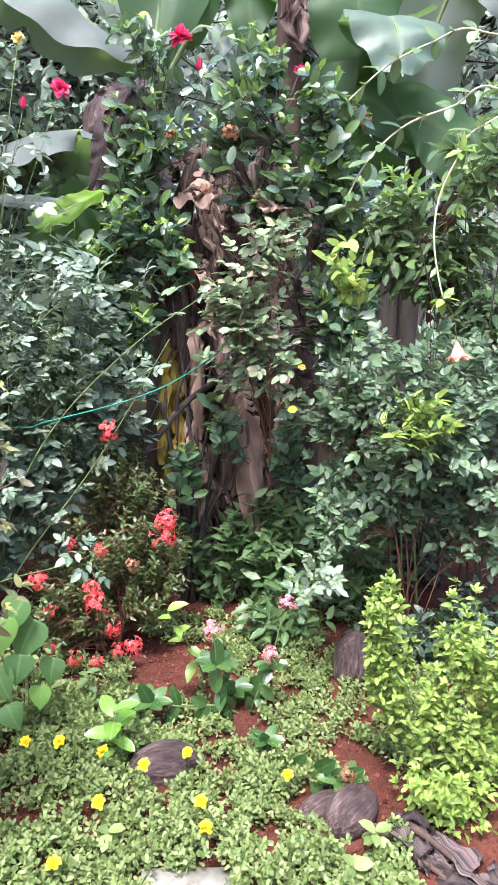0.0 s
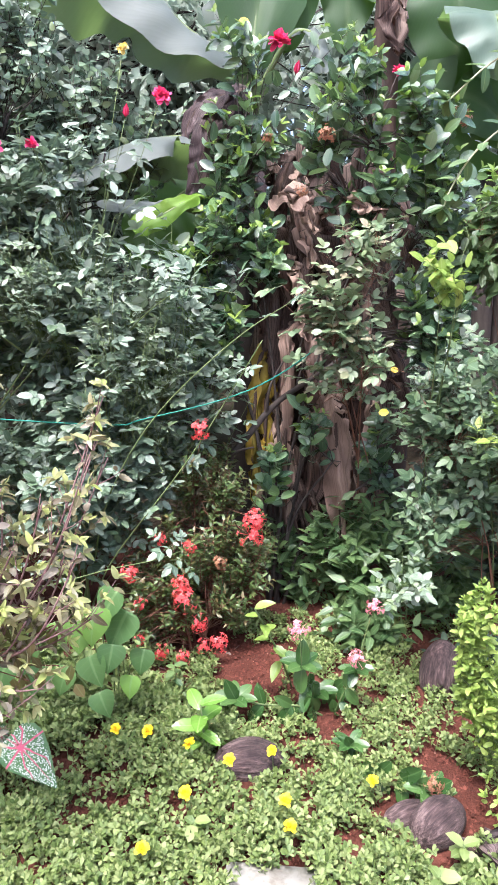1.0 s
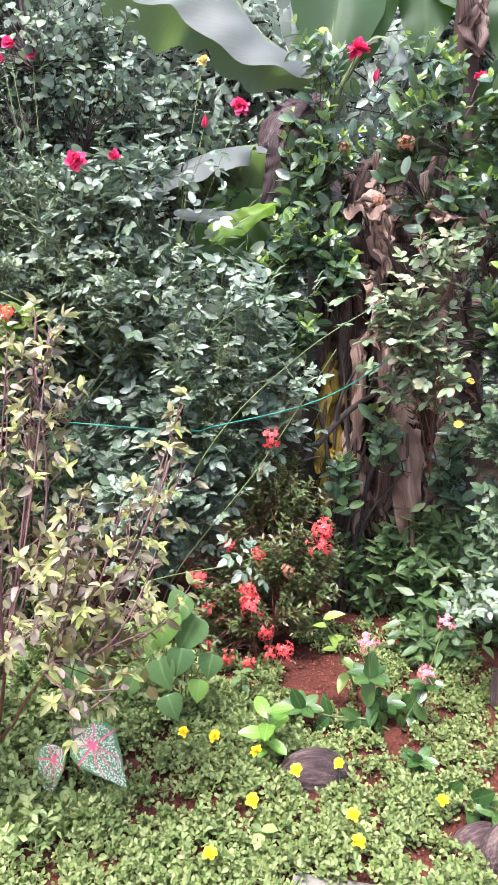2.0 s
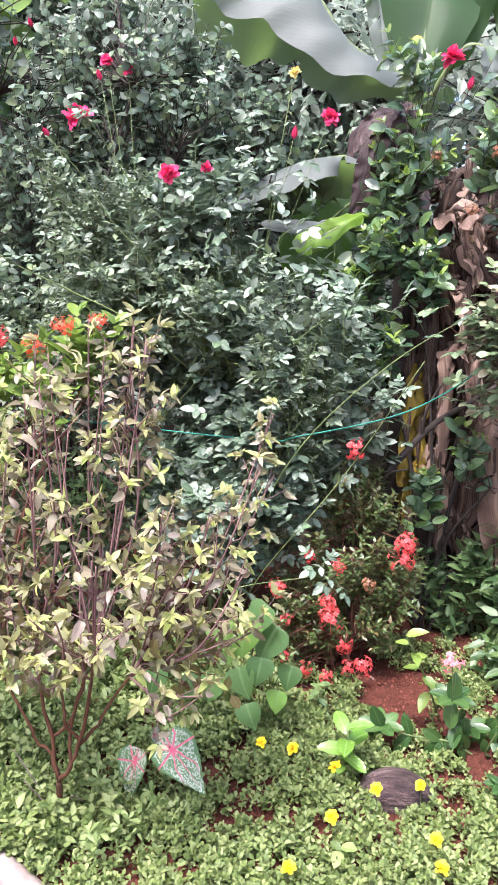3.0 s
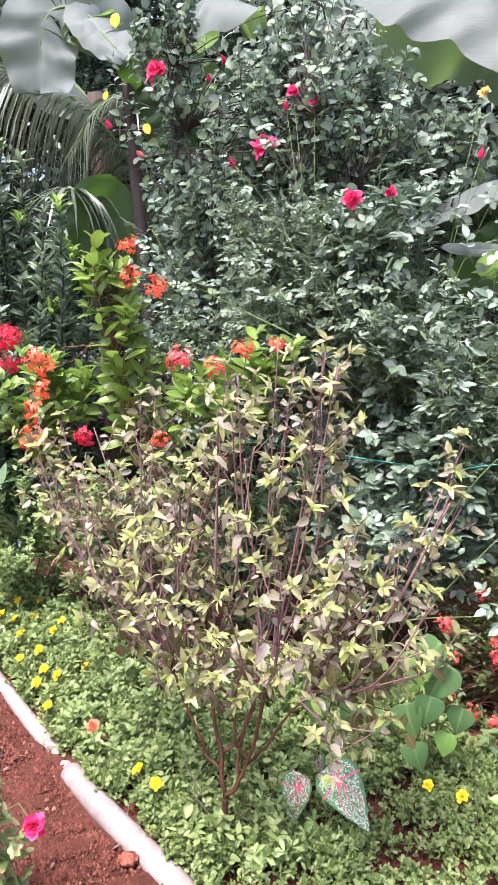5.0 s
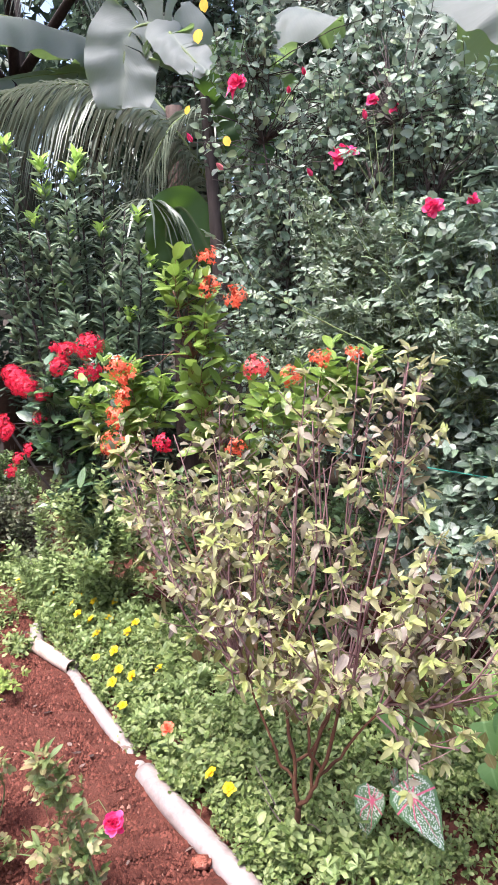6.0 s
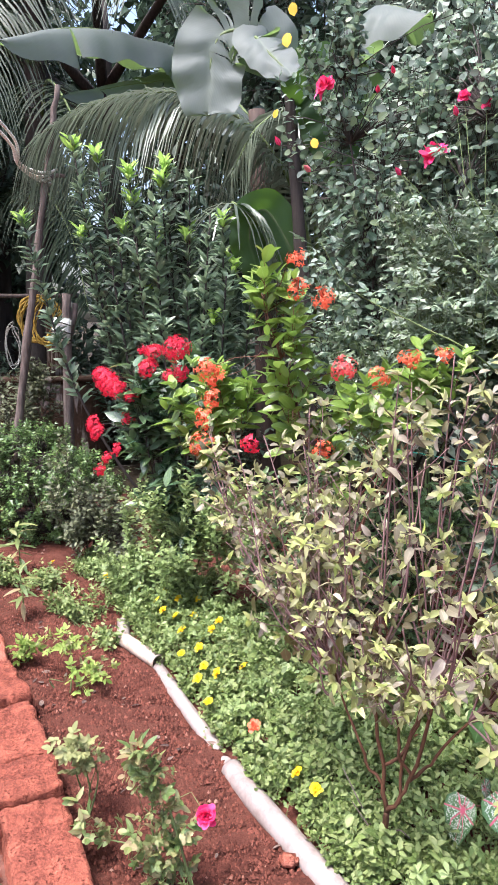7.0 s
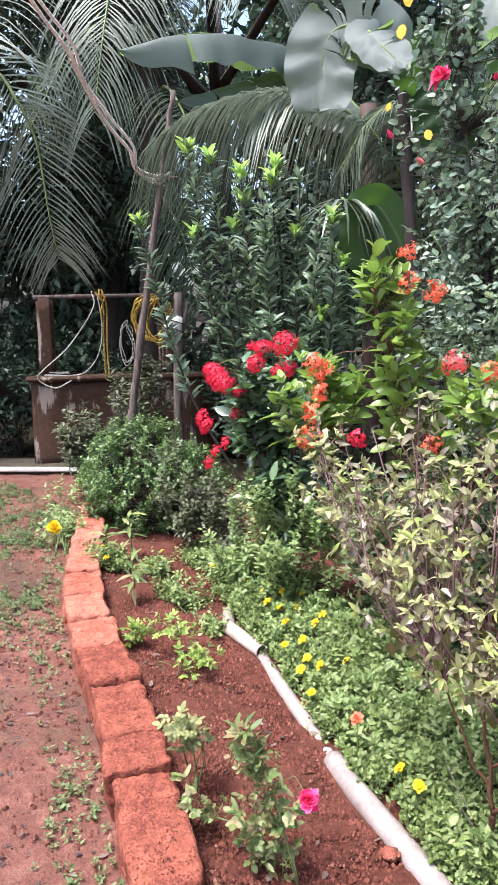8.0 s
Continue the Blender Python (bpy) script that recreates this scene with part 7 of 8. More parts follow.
# ---- the well and its gear ----
def stone_material(name, a, b, c, scale=6.0):
    n = Nodes(name)
    big, mid, fine = n.noise(scale * 0.5, 4.0), n.noise(scale * 3, 5.0, 0.65), n.noise(scale * 16, 4.0, 0.7)
    streak = n.noise(scale * 2, 4.0, 0.6, n.node("ShaderNodeMapping", {"Vector": n.place(), "Scale": (1, 1, 0.12)}).outputs[0])
    col = n.ramp(n.math("ADD", n.math("MULTIPLY", mid, 0.6), n.math("MULTIPLY", fine, 0.4)), (0.3, a), (0.7, b))
    col = n.mix(n.step(n.math("ADD", n.math("MULTIPLY", big, 0.5), n.math("MULTIPLY", streak, 0.5)), 0.53, 0.6), col, c)
    n.bump(n.math("ADD", mid, fine), 0.6, 0.01)
    return n.done(col, 0.85, 0.2)


# Brown, white-streaked concrete; its base is darkened to stand for canopy shade
WELL = stone_material("shaded_mossy_concrete", (0.03, 0.017, 0.011), (0.085, 0.045, 0.028), (0.26, 0.21, 0.185))
WHITE = stone_material("whitewash", (0.55, 0.53, 0.48), (0.78, 0.76, 0.72), (0.6, 0.56, 0.5))
APRON = stone_material("damp_concrete", (0.05, 0.04, 0.03), (0.09, 0.07, 0.05), (0.045, 0.042, 0.03))


def box(name, size, at, mat, parent=None, label="", bevel=0.015, rough=0.006, cuts=6, seed=0):
    bm = bmesh.new()
    bmesh.ops.create_cube(bm, size=1.0)
    for v in bm.verts:
        v.co = Vector((v.co.x * size[0], v.co.y * size[1], v.co.z * size[2]))
    bmesh.ops.bevel(bm, geom=bm.edges[:], offset=bevel, segments=2, affect="EDGES")
    if cuts:
        bmesh.ops.subdivide_edges(bm, edges=[e for e in bm.edges if e.calc_length() > 3 * bevel], cuts=cuts, use_grid_fill=True)
        for v in bm.verts:
            v.co += noise.noise_vector(v.co * 5 + Vector((seed, 1, 2))) * rough
    return part(name, mesh_bm(name, bm, mat), parent, label, at)


YAW = 61.0  # the well's long side, seen from the garden


def well():
    base = (-8.1, 4.5, 0)
    ob = thing("well", "old square garden well with a shade-darkened mossy brown parapet and rough pillars", "well", base)
    ob.rotation_euler = (0, 0, radians(YAW))
    # local x runs along the front, y away from the garden
    for name, size, at in (("parapet_wall", (2.1, 0.2, 1.0), (0, -0.75, 0.5)), ("parapet_wall", (2.1, 0.2, 1.0), (0, 0.95, 0.5)), ("parapet_wall", (0.2, 1.5, 1.0), (-0.95, 0.1, 0.5)), ("parapet_wall", (0.2, 1.5, 1.0), (0.95, 0.1, 0.5))):
        box(name, size, pose(*at), WELL, ob, bevel=0.025, seed=at[0])
    box("coping", (2.2, 0.3, 0.06), pose(0, -0.75, 1.03), WELL, ob, "darker coping slab", 0.015)
    box("pillar", (0.18, 0.2, 0.86), pose(-0.86, -0.72, 1.49), WELL, ob, bevel=0.03, seed=3)
    box("pillar", (0.26, 0.22, 0.86), pose(0.55, -0.4, 1.45), WELL, ob, "brown stained pillar", 0.03, seed=5)
    part("crossbar", mesh_of("crossbar", *tube(((-0.98, -0.7, 1.93), (-0.2, -0.6, 1.95), (0.78, -0.45, 1.97)), 0.026, 0.022, 8, 10), STEM["grey"]), ob, "round wooden bar across the pillars")


well()
box("apron", (2.6, 0.55, 0.08), pose(-8.05, 3.1, 0.03, 0, 0, 47), APRON, None, "", 0.012, 0.004)
tagged(bpy.data.objects["apron"], "damp concrete apron in front of the well", "step", kind="structure")
box("white_edge", (2.6, 0.05, 0.05), pose(-7.84, 2.9, 0.05, 0, 0, 47), WHITE, None, "", 0.008, 0.002)
tagged(bpy.data.objects["white_edge"], "whitewashed edge of the concrete apron", "kerb", kind="structure")


def rope_material(name, a, b):
    n = Nodes(name)
    uv = n.node("ShaderNodeSeparateXYZ", {0: n.uv()})
    twist = n.math("SINE", n.math("ADD", n.math("MULTIPLY", uv.outputs[1], 700.0), n.math("MULTIPLY", uv.outputs[0], 6.283)))
    n.bump(twist, 0.5, 0.003)
    return n.done(n.ramp(n.math("ADD", n.math("MULTIPLY", n.step(twist, -1.0, 1.0), 0.5), n.math("MULTIPLY", n.noise(30.0), 0.5)), (0.25, a), (0.7, b)), 0.8, 0.2)


YELLOW_ROPE = rope_material("yellow_rope", (0.26, 0.16, 0.03), (0.5, 0.33, 0.07))
PALE_CABLE = rope_material("pale_cable", (0.7, 0.6, 0.55), (0.86, 0.8, 0.75))
GREY_ROPE = rope_material("grey_rope", (0.24, 0.23, 0.2), (0.5, 0.48, 0.43))


def rope(name, label, lines, r, mat, group="well ropes"):
    base = np.array(lines[0][0], float)
    ob = thing(name, label, "rope", base, group)
    for li in lines:
        part("strand", mesh_of("strand", *tube([np.array(p) - base for p in li], r, r, 6, 8 * len(li)), mat), ob)
    return ob


def coil(c, radius, turns, tilt, rng, squash=1.4):
    pts = []
    for i in range(turns * 8 + 1):
        a = i * math.pi / 4
        rr = radius * rng.uniform(0.85, 1.15)
        pts.append((c[0] + rr * math.cos(a) * tilt[0] + rng.normal(0, 0.012), c[1] + rr * math.cos(a) * tilt[1] + rng.normal(0, 0.012), c[2] + rr * squash * math.sin(a)))
    return pts


rr = np.random.default_rng(5)
KN = np.array((-7.38, 3.8, 1.95))
rope("rope", "yellow rope knotted over the bar with two hanging ends", [[KN + (0, 0, 0.06), KN + (0.06, -0.03, 0), KN + (0.03, 0.03, -0.1), KN + (0.03, 0.02, -0.5), KN + (0.03, 0.03, -0.92)],
     [KN + (0, 0.03, 0.06), KN + (0.05, 0.03, -0.02), KN + (0.05, 0.06, -0.15), KN + (0.05, 0.05, -0.6), KN + (0.06, 0.06, -0.9)], [KN + (0.02, -0.06, 0.03), KN + (0.07, 0, -0.07), KN + (0.02, 0.06, -0.02), KN + (0.06, -0.02, -0.18), KN + (0.02, 0.04, -0.28)]], 0.0095, YELLOW_ROPE)
rope("rope", "grey rope looped from the bar down onto the parapet", [[KN + (-0.02, -0.08, 0.04), KN + (0.03, -0.1, -0.15), KN + (-0.08, -0.35, -0.55), KN + (-0.2, -0.6, -0.8), KN + (-0.22, -0.66, -0.9), KN + (-0.15, -0.5, -1.0), KN + (-0.05, -0.35, -0.92)],
     [KN + (0.0, -0.02, 0), KN + (0.04, 0.0, -0.35), KN + (0.02, -0.05, -0.65), KN + (-0.03, -0.2, -0.84), KN + (-0.1, -0.4, -0.87), KN + (-0.2, -0.6, -0.86), KN + (-0.1, -0.35, -0.84), KN + (-0.18, -0.55, -0.83)]], 0.0075, GREY_ROPE)
rope("rope", "coil of yellow rope hung on the bar's end", [coil((-7.08, 4.26, 1.7), 0.18, 7, (0.6, 0.8), rr, 1.3), coil((-7.0, 4.32, 1.66), 0.15, 6, (0.6, 0.8), rr, 1.6)], 0.0095, YELLOW_ROPE)
rope("rope", "thin grey cord hanging in loops by the pillar", [coil((-7.3, 4.08, 1.42), 0.07, 4, (0.6, 0.8), rr, 3.2)], 0.005, GREY_ROPE)


def pole():
    base = (-5.66, 3.06, 0)
    ob = thing("wooden_pole", "leaning weathered wooden pole with cable tied near its top", "pole", base)
    b = np.array(base)
    pts = [(-5.71, 2.99, -0.05), (-5.61, 3.16, 1.3), (-5.495, 3.35, 2.7), (-5.42, 3.47, 3.54)]
    n = 26
    C = glide([np.array(p) - b for p in pts], n)
    rng = np.random.default_rng(2)
    C[1:-1] += rng.normal(0, 0.003, (n - 2, 3))
    part("shaft", mesh_of("shaft", *tubes(C[None], (np.linspace(0.04, 0.024, n) * rng.uniform(0.86, 1.14, n))[None], 9), STEM["grey"]), ob)
    J = np.array((-5.485, 3.365, 2.83)) - b
    part("stub", mesh_of("stub", *tube((J + (0, 0, -0.02), J + (0.05, 0.07, 0.02), J + (0.08, 0.13, 0.02)), 0.022, 0.014, 7, 8), STEM["grey"]), ob, "broken branch stub")
    ties = []
    for k in range(5):
        a = np.linspace(0, 6.283, 9)
        ring = np.stack((0.043 * np.cos(a), 0.043 * np.sin(a), rng.normal(0, 0.012, 9) + 0.02 * k - 0.04), 1) + J
        ties.append(tubes(ring[None], np.full((1, 9), 0.009), 5))
    part("lashing", mesh_of("lashing", *joined(*ties), GREY_ROPE), ob, "pale cord lashing")
    cab = [np.array(p) - b for p in ((-5.46, 3.42, 2.88), (-5.5, 3.31, 2.83), (-5.5, 3.13, 2.89), (-5.4, 3.01, 3.01), (-5.28, 2.74, 3.15), (-5.1, 2.46, 3.33), (-4.95, 2.27, 3.47), (-4.83, 1.99, 3.64), (-4.6, 1.6, 3.9))]
    for off in ((0, 0, 0), (0.02, 0.025, 0.02), (-0.01, 0.03, -0.02)):
        part("cable", mesh_of("cable", *tube([p + np.array(off) * (1 + 0.5 * math.sin(i * 2.2)) for i, p in enumerate(cab)], 0.0115, 0.0125, 6, 50), PALE_CABLE), ob, "twisted pale cable")


pole()


def post():
    base = (-5.68, 3.62, 0)
    ob = thing("fence_post", "rough forked wooden post with a small white box tied to it", "post", base)
    part("shaft", mesh_of("shaft", *tube(((0, 0, -0.05), (0.01, 0.0, 0.9), (0.02, 0.02, 1.92)), 0.05, 0.04, 9, 16), STEM["grey"]), ob)
    part("fork", mesh_of("fork", *tube(((0.01, 0.02, 1.5), (0.04, 0.07, 1.7), (0.05, 0.09, 1.84)), 0.03, 0.025, 7, 8), STEM["grey"]), ob)
    bx = box("switch_box", (0.16, 0.09, 0.22), pose(0.0, -0.03, 1.6, 0, 4, 45), WHITE, ob, "white box bound with dark wire", 0.01, 0.001, 0)
    for z in (-0.07, -0.01, 0.06):
        part("wire", mesh_of("wire", *tube(((-0.085, -0.05, z), (0.0, -0.052, z + 0.01), (0.085, -0.05, z - 0.01), (0.085, 0.05, z), (-0.085, 0.05, z), (-0.086, -0.05, z)), 0.006, 0.006, 5, 24), STEM["dark"]), bx)


post()

# green string tied across the thicket
gs = Nodes("green_string").done((0.02, 0.22, 0.16), 0.5, 0.4)
ob = part("string", mesh_of("string", *tube(((-1.9, 2.7, 1.12), (-0.98, 2.73, 1.08), (-0.79, 2.76, 1.1), (-0.35, 2.86, 1.22), (-0.05, 3.3, 1.4), (-0.02, 3.95, 1.5)), 0.003, 0.003, 5, 40), gs))
tagged(ob, "taut green plastic string tied through the shrubs", "string")

# ---- young plants and single leaves ----
def sprout(base, height, count, leaf, mat, label, seed, lean=(0, 0), flowers=(), spread=60, shape=LONG, stem="green"):
    """A young plant: a stalk with large leaves, each a part of its own."""
    rng = np.random.default_rng(seed)
    ob = thing("young_plant", label, "young plant", base, "glossy young plants")
    top = np.array((lean[0], lean[1], height))
    part("stalk", mesh_of("stalk", *tube(((0, 0, -0.02), top * 0.5 + np.array((0.01, 0, 0.0)), top), 0.005, 0.003, 6, 8), STEM[stem]), ob)
    for i in range(count):
        f = 1 - 0.75 * (i / count)
        P = (top * f)[None]
        a = i * 2.4 + rng.normal(0, 0.3)
        e = math.radians(78 - spread * (0.7 + 0.75 * i / count) + rng.normal(0, 8))
        D = np.array([(math.cos(a) * math.cos(e), math.sin(a) * math.cos(e), math.sin(e))])
        s = rng.uniform(0.75, 1.1)
        part("leaf", mesh_of("leaf", *leaves(P, D, np.array([(0, -0.2, 1.0)]) + rng.normal(0, 0.15, (1, 3)), leaf[0] * s, leaf[1] * s, shape, rng.uniform(0.15, 0.4), 0.3), G[mat]), ob)
    for at, make, size in flowers:
        at = np.array(at) - np.array(base)
        part("flower_stalk", mesh_of("flower_stalk", *tube((top * 0.9, top * 0.4 + at * 0.6, at), 0.003, 0.002, 5, 8), STEM["green"]), ob)
        flower(make, at, (0, -0.6, 0.8), size, ob)




def runner(name, label, points, pairs, leaf, mat, seed, flowers=()):
    """A creeping young shoot: leaves in pairs stand up and hang down along it, a rosette at its end."""
    rng = np.random.default_rng(seed)
    base = np.array(points[0], float)
    ob = thing(name, label, "young plant", base, "glossy young plants")
    C = glide(points, 20) - base
    part("stalk", mesh_of("stalk", *tubes(C[None], np.linspace(0.005, 0.0025, 20)[None], 6), STEM["green"]), ob)
    for k in range(pairs):
        i = int(3 + 16 * k / max(1, pairs - 1))
        t = unit(C[min(19, i + 1)] - C[i - 1])
        for up in (1, -1):
            D = unit(t * 0.45 + np.array((rng.normal(0, 0.25), -0.35 + rng.normal(0, 0.2), up * 0.8)))
            if C[i][2] + base[2] < 0.08 and up < 0:
                D = unit(t * 0.5 + np.array((rng.normal(0, 0.3), -0.9, 0.25)))
            s = rng.uniform(0.8, 1.12)
            part("leaf", mesh_of("leaf", *leaves(C[i][None], D[None], np.array([(rng.normal(0, 0.3), -0.8, 0.55)]), leaf[0] * s, leaf[1] * s, ELLIP, rng.uniform(0.1, 0.3), 0.3), G[mat]), ob)
    for a in range(6):
        ang = a * 1.047 + rng.normal(0, 0.2)
        D = np.array((math.cos(ang), math.sin(ang) * 0.7 - 0.2, 0.35))
        part("leaf", mesh_of("leaf", *leaves(C[-1][None], D[None], np.array([(0, -0.4, 1.0)]) + rng.normal(0, 0.15, (1, 3)), leaf[0] * 0.85, leaf[1] * 0.85, ELLIP, 0.2, 0.3), G[mat]), ob)
    for at, make, size in flowers:
        at = np.array(at) - base
        part("flower_stalk", mesh_of("flower_stalk", *tube((C[-1], C[-1] * 0.4 + at * 0.6 + np.array((0, 0, 0.02)), at), 0.003, 0.002, 5, 8), STEM["green"]), ob)
        flower(make, at, (0, -0.7, 0.7), size, ob)


sprout((-0.45, 2.1, 0), 0.25, 9, (0.105, 0.052), "young", "young plant with large glossy bright green leaves", 301, (0, 0), (), 60, ELLIP)
runner("young_plant", "creeping shoot with pairs of ribbed dark glossy leaves", [(-0.02, 2.4, 0.03), (-0.12, 2.36, 0.1), (-0.25, 2.34, 0.11), (-0.36, 2.33, 0.13)], 4, (0.098, 0.05), "glossy_dark", 302)
runner("young_plant", "dark-leaved shoot with a pink flower head", [(-0.06, 2.45, 0.0), (-0.08, 2.4, 0.12), (-0.12, 2.37, 0.26)], 4, (0.098, 0.052), "glossy_dark", 303, [((-0.13, 2.35, 0.41), "loose blush", 0.1)])
runner("young_plant", "dark-leaved shoot with two small pink flower heads", [(0.0, 2.45, 0.0), (0.03, 2.4, 0.12), (0.08, 2.4, 0.24)], 4, (0.08, 0.042), "glossy_dark", 304, [((0.08, 2.35, 0.31), "loose blush", 0.085), ((0.14, 2.4, 0.49), "loose blush", 0.085)])
runner("young_plant", "ribbed dark shoot with a spent flower head beside a husk", [(0.06, 2.12, 0.02), (0.14, 2.05, 0.08), (0.24, 1.99, 0.1), (0.3, 1.96, 0.09)], 5, (0.098, 0.05), "glossy_dark", 305, [((0.31, 1.95, 0.13), "loose seed", 0.085)])
runner("young_plant", "small dark-leaved shoot on bare soil", [(0.1, 2.3, 0.0), (0.08, 2.22, 0.06), (0.06, 2.17, 0.09)], 2, (0.08, 0.042), "glossy_dark", 306)
runner("young_plant", "ribbed dark shoot under the pink flowers", [(0.1, 2.6, 0.0), (0.02, 2.52, 0.08), (-0.06, 2.46, 0.1)], 3, (0.098, 0.05), "glossy_dark", 311)
sprout((-0.15, 2.6, 0), 0.5, 9, (0.08, 0.04), "ixora", "tall thin seedling with pairs of light green leaves", 307, (-0.14, -0.27), (), 75)
sprout((-0.62, 2.45, 0), 0.18, 12, (0.05, 0.026), "mid", "low seedling with rounded paired leaves", 308, (0, 0), (), 85, ROUND)
sprout((0.28, 1.6, 0), 0.12, 16, (0.05, 0.034), "cover", "lobed pale green weed at the bed's edge", 309, (0, 0), (), 80, ROUND)
sprout((-0.4, 1.72, 0), 0.12, 16, (0.05, 0.034), "cover", "lobed pale green weed in the low mat", 310, (0, 0), (), 85, ROUND)
sprout((0.36, 1.72, 0), 0.12, 16, (0.05, 0.034), "cover", "lobed pale green weed beside the dead sheath", 312, (0, 0), (), 75, ROUND)


def heart_leaves():
    base = np.array((-0.85, 2.35, 0))
    ob = thing("heart_leaf_plant", "plant with broad heart-shaped leaves in shade", "plant", base)
    rng = np.random.default_rng(41)
    for i, (x, y, z, s) in enumerate([(-0.84, 2.2, 0.54, 0.13), (-0.77, 2.25, 0.58, 0.12), (-0.86, 2.18, 0.36, 0.11), (-0.74, 2.26, 0.5, 0.14), (-0.68, 2.25, 0.36, 0.09), (-1.03, 2.15, 0.33, 0.1), (-0.95, 2.2, 0.3, 0.1), (-1.1, 2.25, 0.4, 0.12), (-0.78, 2.2, 0.4, 0.1),
                                      (-0.9, 2.22, 0.46, 0.1), (-1.18, 2.2, 0.3, 0.11), (-1.0, 2.25, 0.45, 0.09), (-0.72, 2.22, 0.27, 0.08), (-0.82, 2.15, 0.24, 0.09)]):
        p = np.array((x, y, z)) - base
        part("petiole", mesh_of("petiole", *tube(((rng.normal(0, 0.03), rng.normal(0, 0.03), 0), p * 0.6 + np.array((0, 0.03, 0.05)), p), 0.003, 0.002, 5, 8), STEM["green"]), ob)
        part("leaf", mesh_of("leaf", *leaves(p[None], np.array([(rng.normal(0, 0.4), -0.4, -0.7)]), np.array([(rng.normal(0, 0.25), -0.8, 0.5)]), s * 1.05, s * 1.0, ((0.0, 0.3), (0.07, 0.44), (0.22, 0.52), (0.45, 0.47), (0.68, 0.31), (0.87, 0.12)), rng.uniform(0.1, 0.4), 0.22), G["heart"]), ob)


heart_leaves()


def caladium_material():
    n = Nodes("caladium_leaf")
    uv = n.node("ShaderNodeSeparateXYZ", {0: n.uv()})
    off = n.math("ABSOLUTE", n.math("SUBTRACT", uv.outputs[0], 0.5))
    away = n.math("SUBTRACT", uv.outputs[1], 0.24)
    dist = n.math("SQRT", n.math("ADD", n.math("MULTIPLY", off, off), n.math("MULTIPLY", away, away)))
    ray = n.math("MULTIPLY", n.math("ABSOLUTE", n.math("SINE", n.math("MULTIPLY", n.math("ARCTAN2", off, away), 4.5))), dist)
    reach = n.math("SUBTRACT", 1.0, n.step(dist, 0.42, 0.75))
    pink = n.math("MULTIPLY", n.math("SUBTRACT", 1.0, n.step(ray, 0.035, 0.085)), reach)
    glow = n.math("SUBTRACT", 1.0, n.step(dist, 0.03, 0.13))
    spot = n.step(n.node("ShaderNodeTexVoronoi", {"Scale": 210.0, "Vector": n.node("ShaderNodeVectorMath", {0: n.place(), 1: n.mix(1.0, n.node("ShaderNodeTexNoise", {"Scale": 90.0, "Vector": n.place()}).outputs[1], (0.006, 0.006, 0.006), "MULTIPLY")}).outputs[0]}).outputs[0], 0.34, 0.5)
    col = n.mix(spot, (0.6, 0.62, 0.54), (0.06, 0.13, 0.045))
    col = n.mix(n.step(off, 0.4, 0.46), col, (0.07, 0.14, 0.05))
    col = n.mix(n.math("MAXIMUM", pink, n.math("MULTIPLY", glow, 0.8)), col, (0.5, 0.085, 0.14))
    return n.done(col, 0.5, 0.35)


CALADIUM = caladium_material()


def caladium():
    base = np.array((-1.02, 1.95, 0))
    ob = thing("caladium", "caladium with white-speckled green leaves and pink veins", "plant", base)
    for p, d, nn, s in (((-0.98, 1.84, 0.24), (0.9, -0.3, -0.5), (0.3, -0.5, 0.85), 0.165), ((-1.08, 1.8, 0.21), (-0.15, -0.5, -0.75), (-0.25, -0.75, 0.55), 0.13), ((-1.05, 1.86, 0.26), (0.2, 0.3, -0.4), (0.1, -0.5, 0.8), 0.07)):
        p = np.array(p) - base
        part("petiole", mesh_of("petiole", *tube(((0, 0, 0), p * 0.5 + np.array((0, 0.04, 0.04)), p), 0.004, 0.003, 5, 8), STEM["brown"]), ob)
        part("leaf", mesh_of("leaf", *leaves((p - np.array(d) * s * 0.22)[None], np.array([d]), np.array([nn]), s * 1.3, s * 0.95, ((0.02, 0.34), (0.16, 0.48), (0.34, 0.48), (0.6, 0.33), (0.84, 0.13)), 0.3, 0.28), CALADIUM), ob)


caladium()

# ---- rose plants in the red bed ----
shrub("bed_rose", "young rose bush with yellowing leaves and one magenta bloom", "shrub", (-1.65, 1.1, 0.04),
      [(-1.66, 1.06, 0.38, 0.12, 0.1, 0.12, 9), (-1.74, 1.06, 0.24, 0.14, 0.1, 0.1, 6), (-1.56, 1.06, 0.2, 0.14, 0.1, 0.1, 6), (-1.7, 1.06, 0.5, 0.05, 0.05, 0.04, 4), (-1.92, 1.05, 0.22, 0.1, 0.08, 0.06, 4)], 6, 0.15, 4, (0.027, 0.019), "rose", SOFT, "bedrose", "green", "bedrose", (0.045, 0.016, 3), 0.8, 401, "roses in the red bed", 0.005, wild=0.75,
      flowers=[((-1.477, 1.062, 0.405), "double magenta", 0.048), ((-1.72, 1.05, 0.5), "bud crimson", 0.03)])
shrub("bed_rose", "small rose with cream-coloured leaves", "shrub", (-2.16, 1.2, 0.04), [(-2.1, 1.12, 0.33, 0.09, 0.07, 0.07, 13)], 4, 0.1, 4, (0.027, 0.017), "rose", SOFT, "cream", "green", seed=402, group="roses in the red bed", stem_r=0.004)
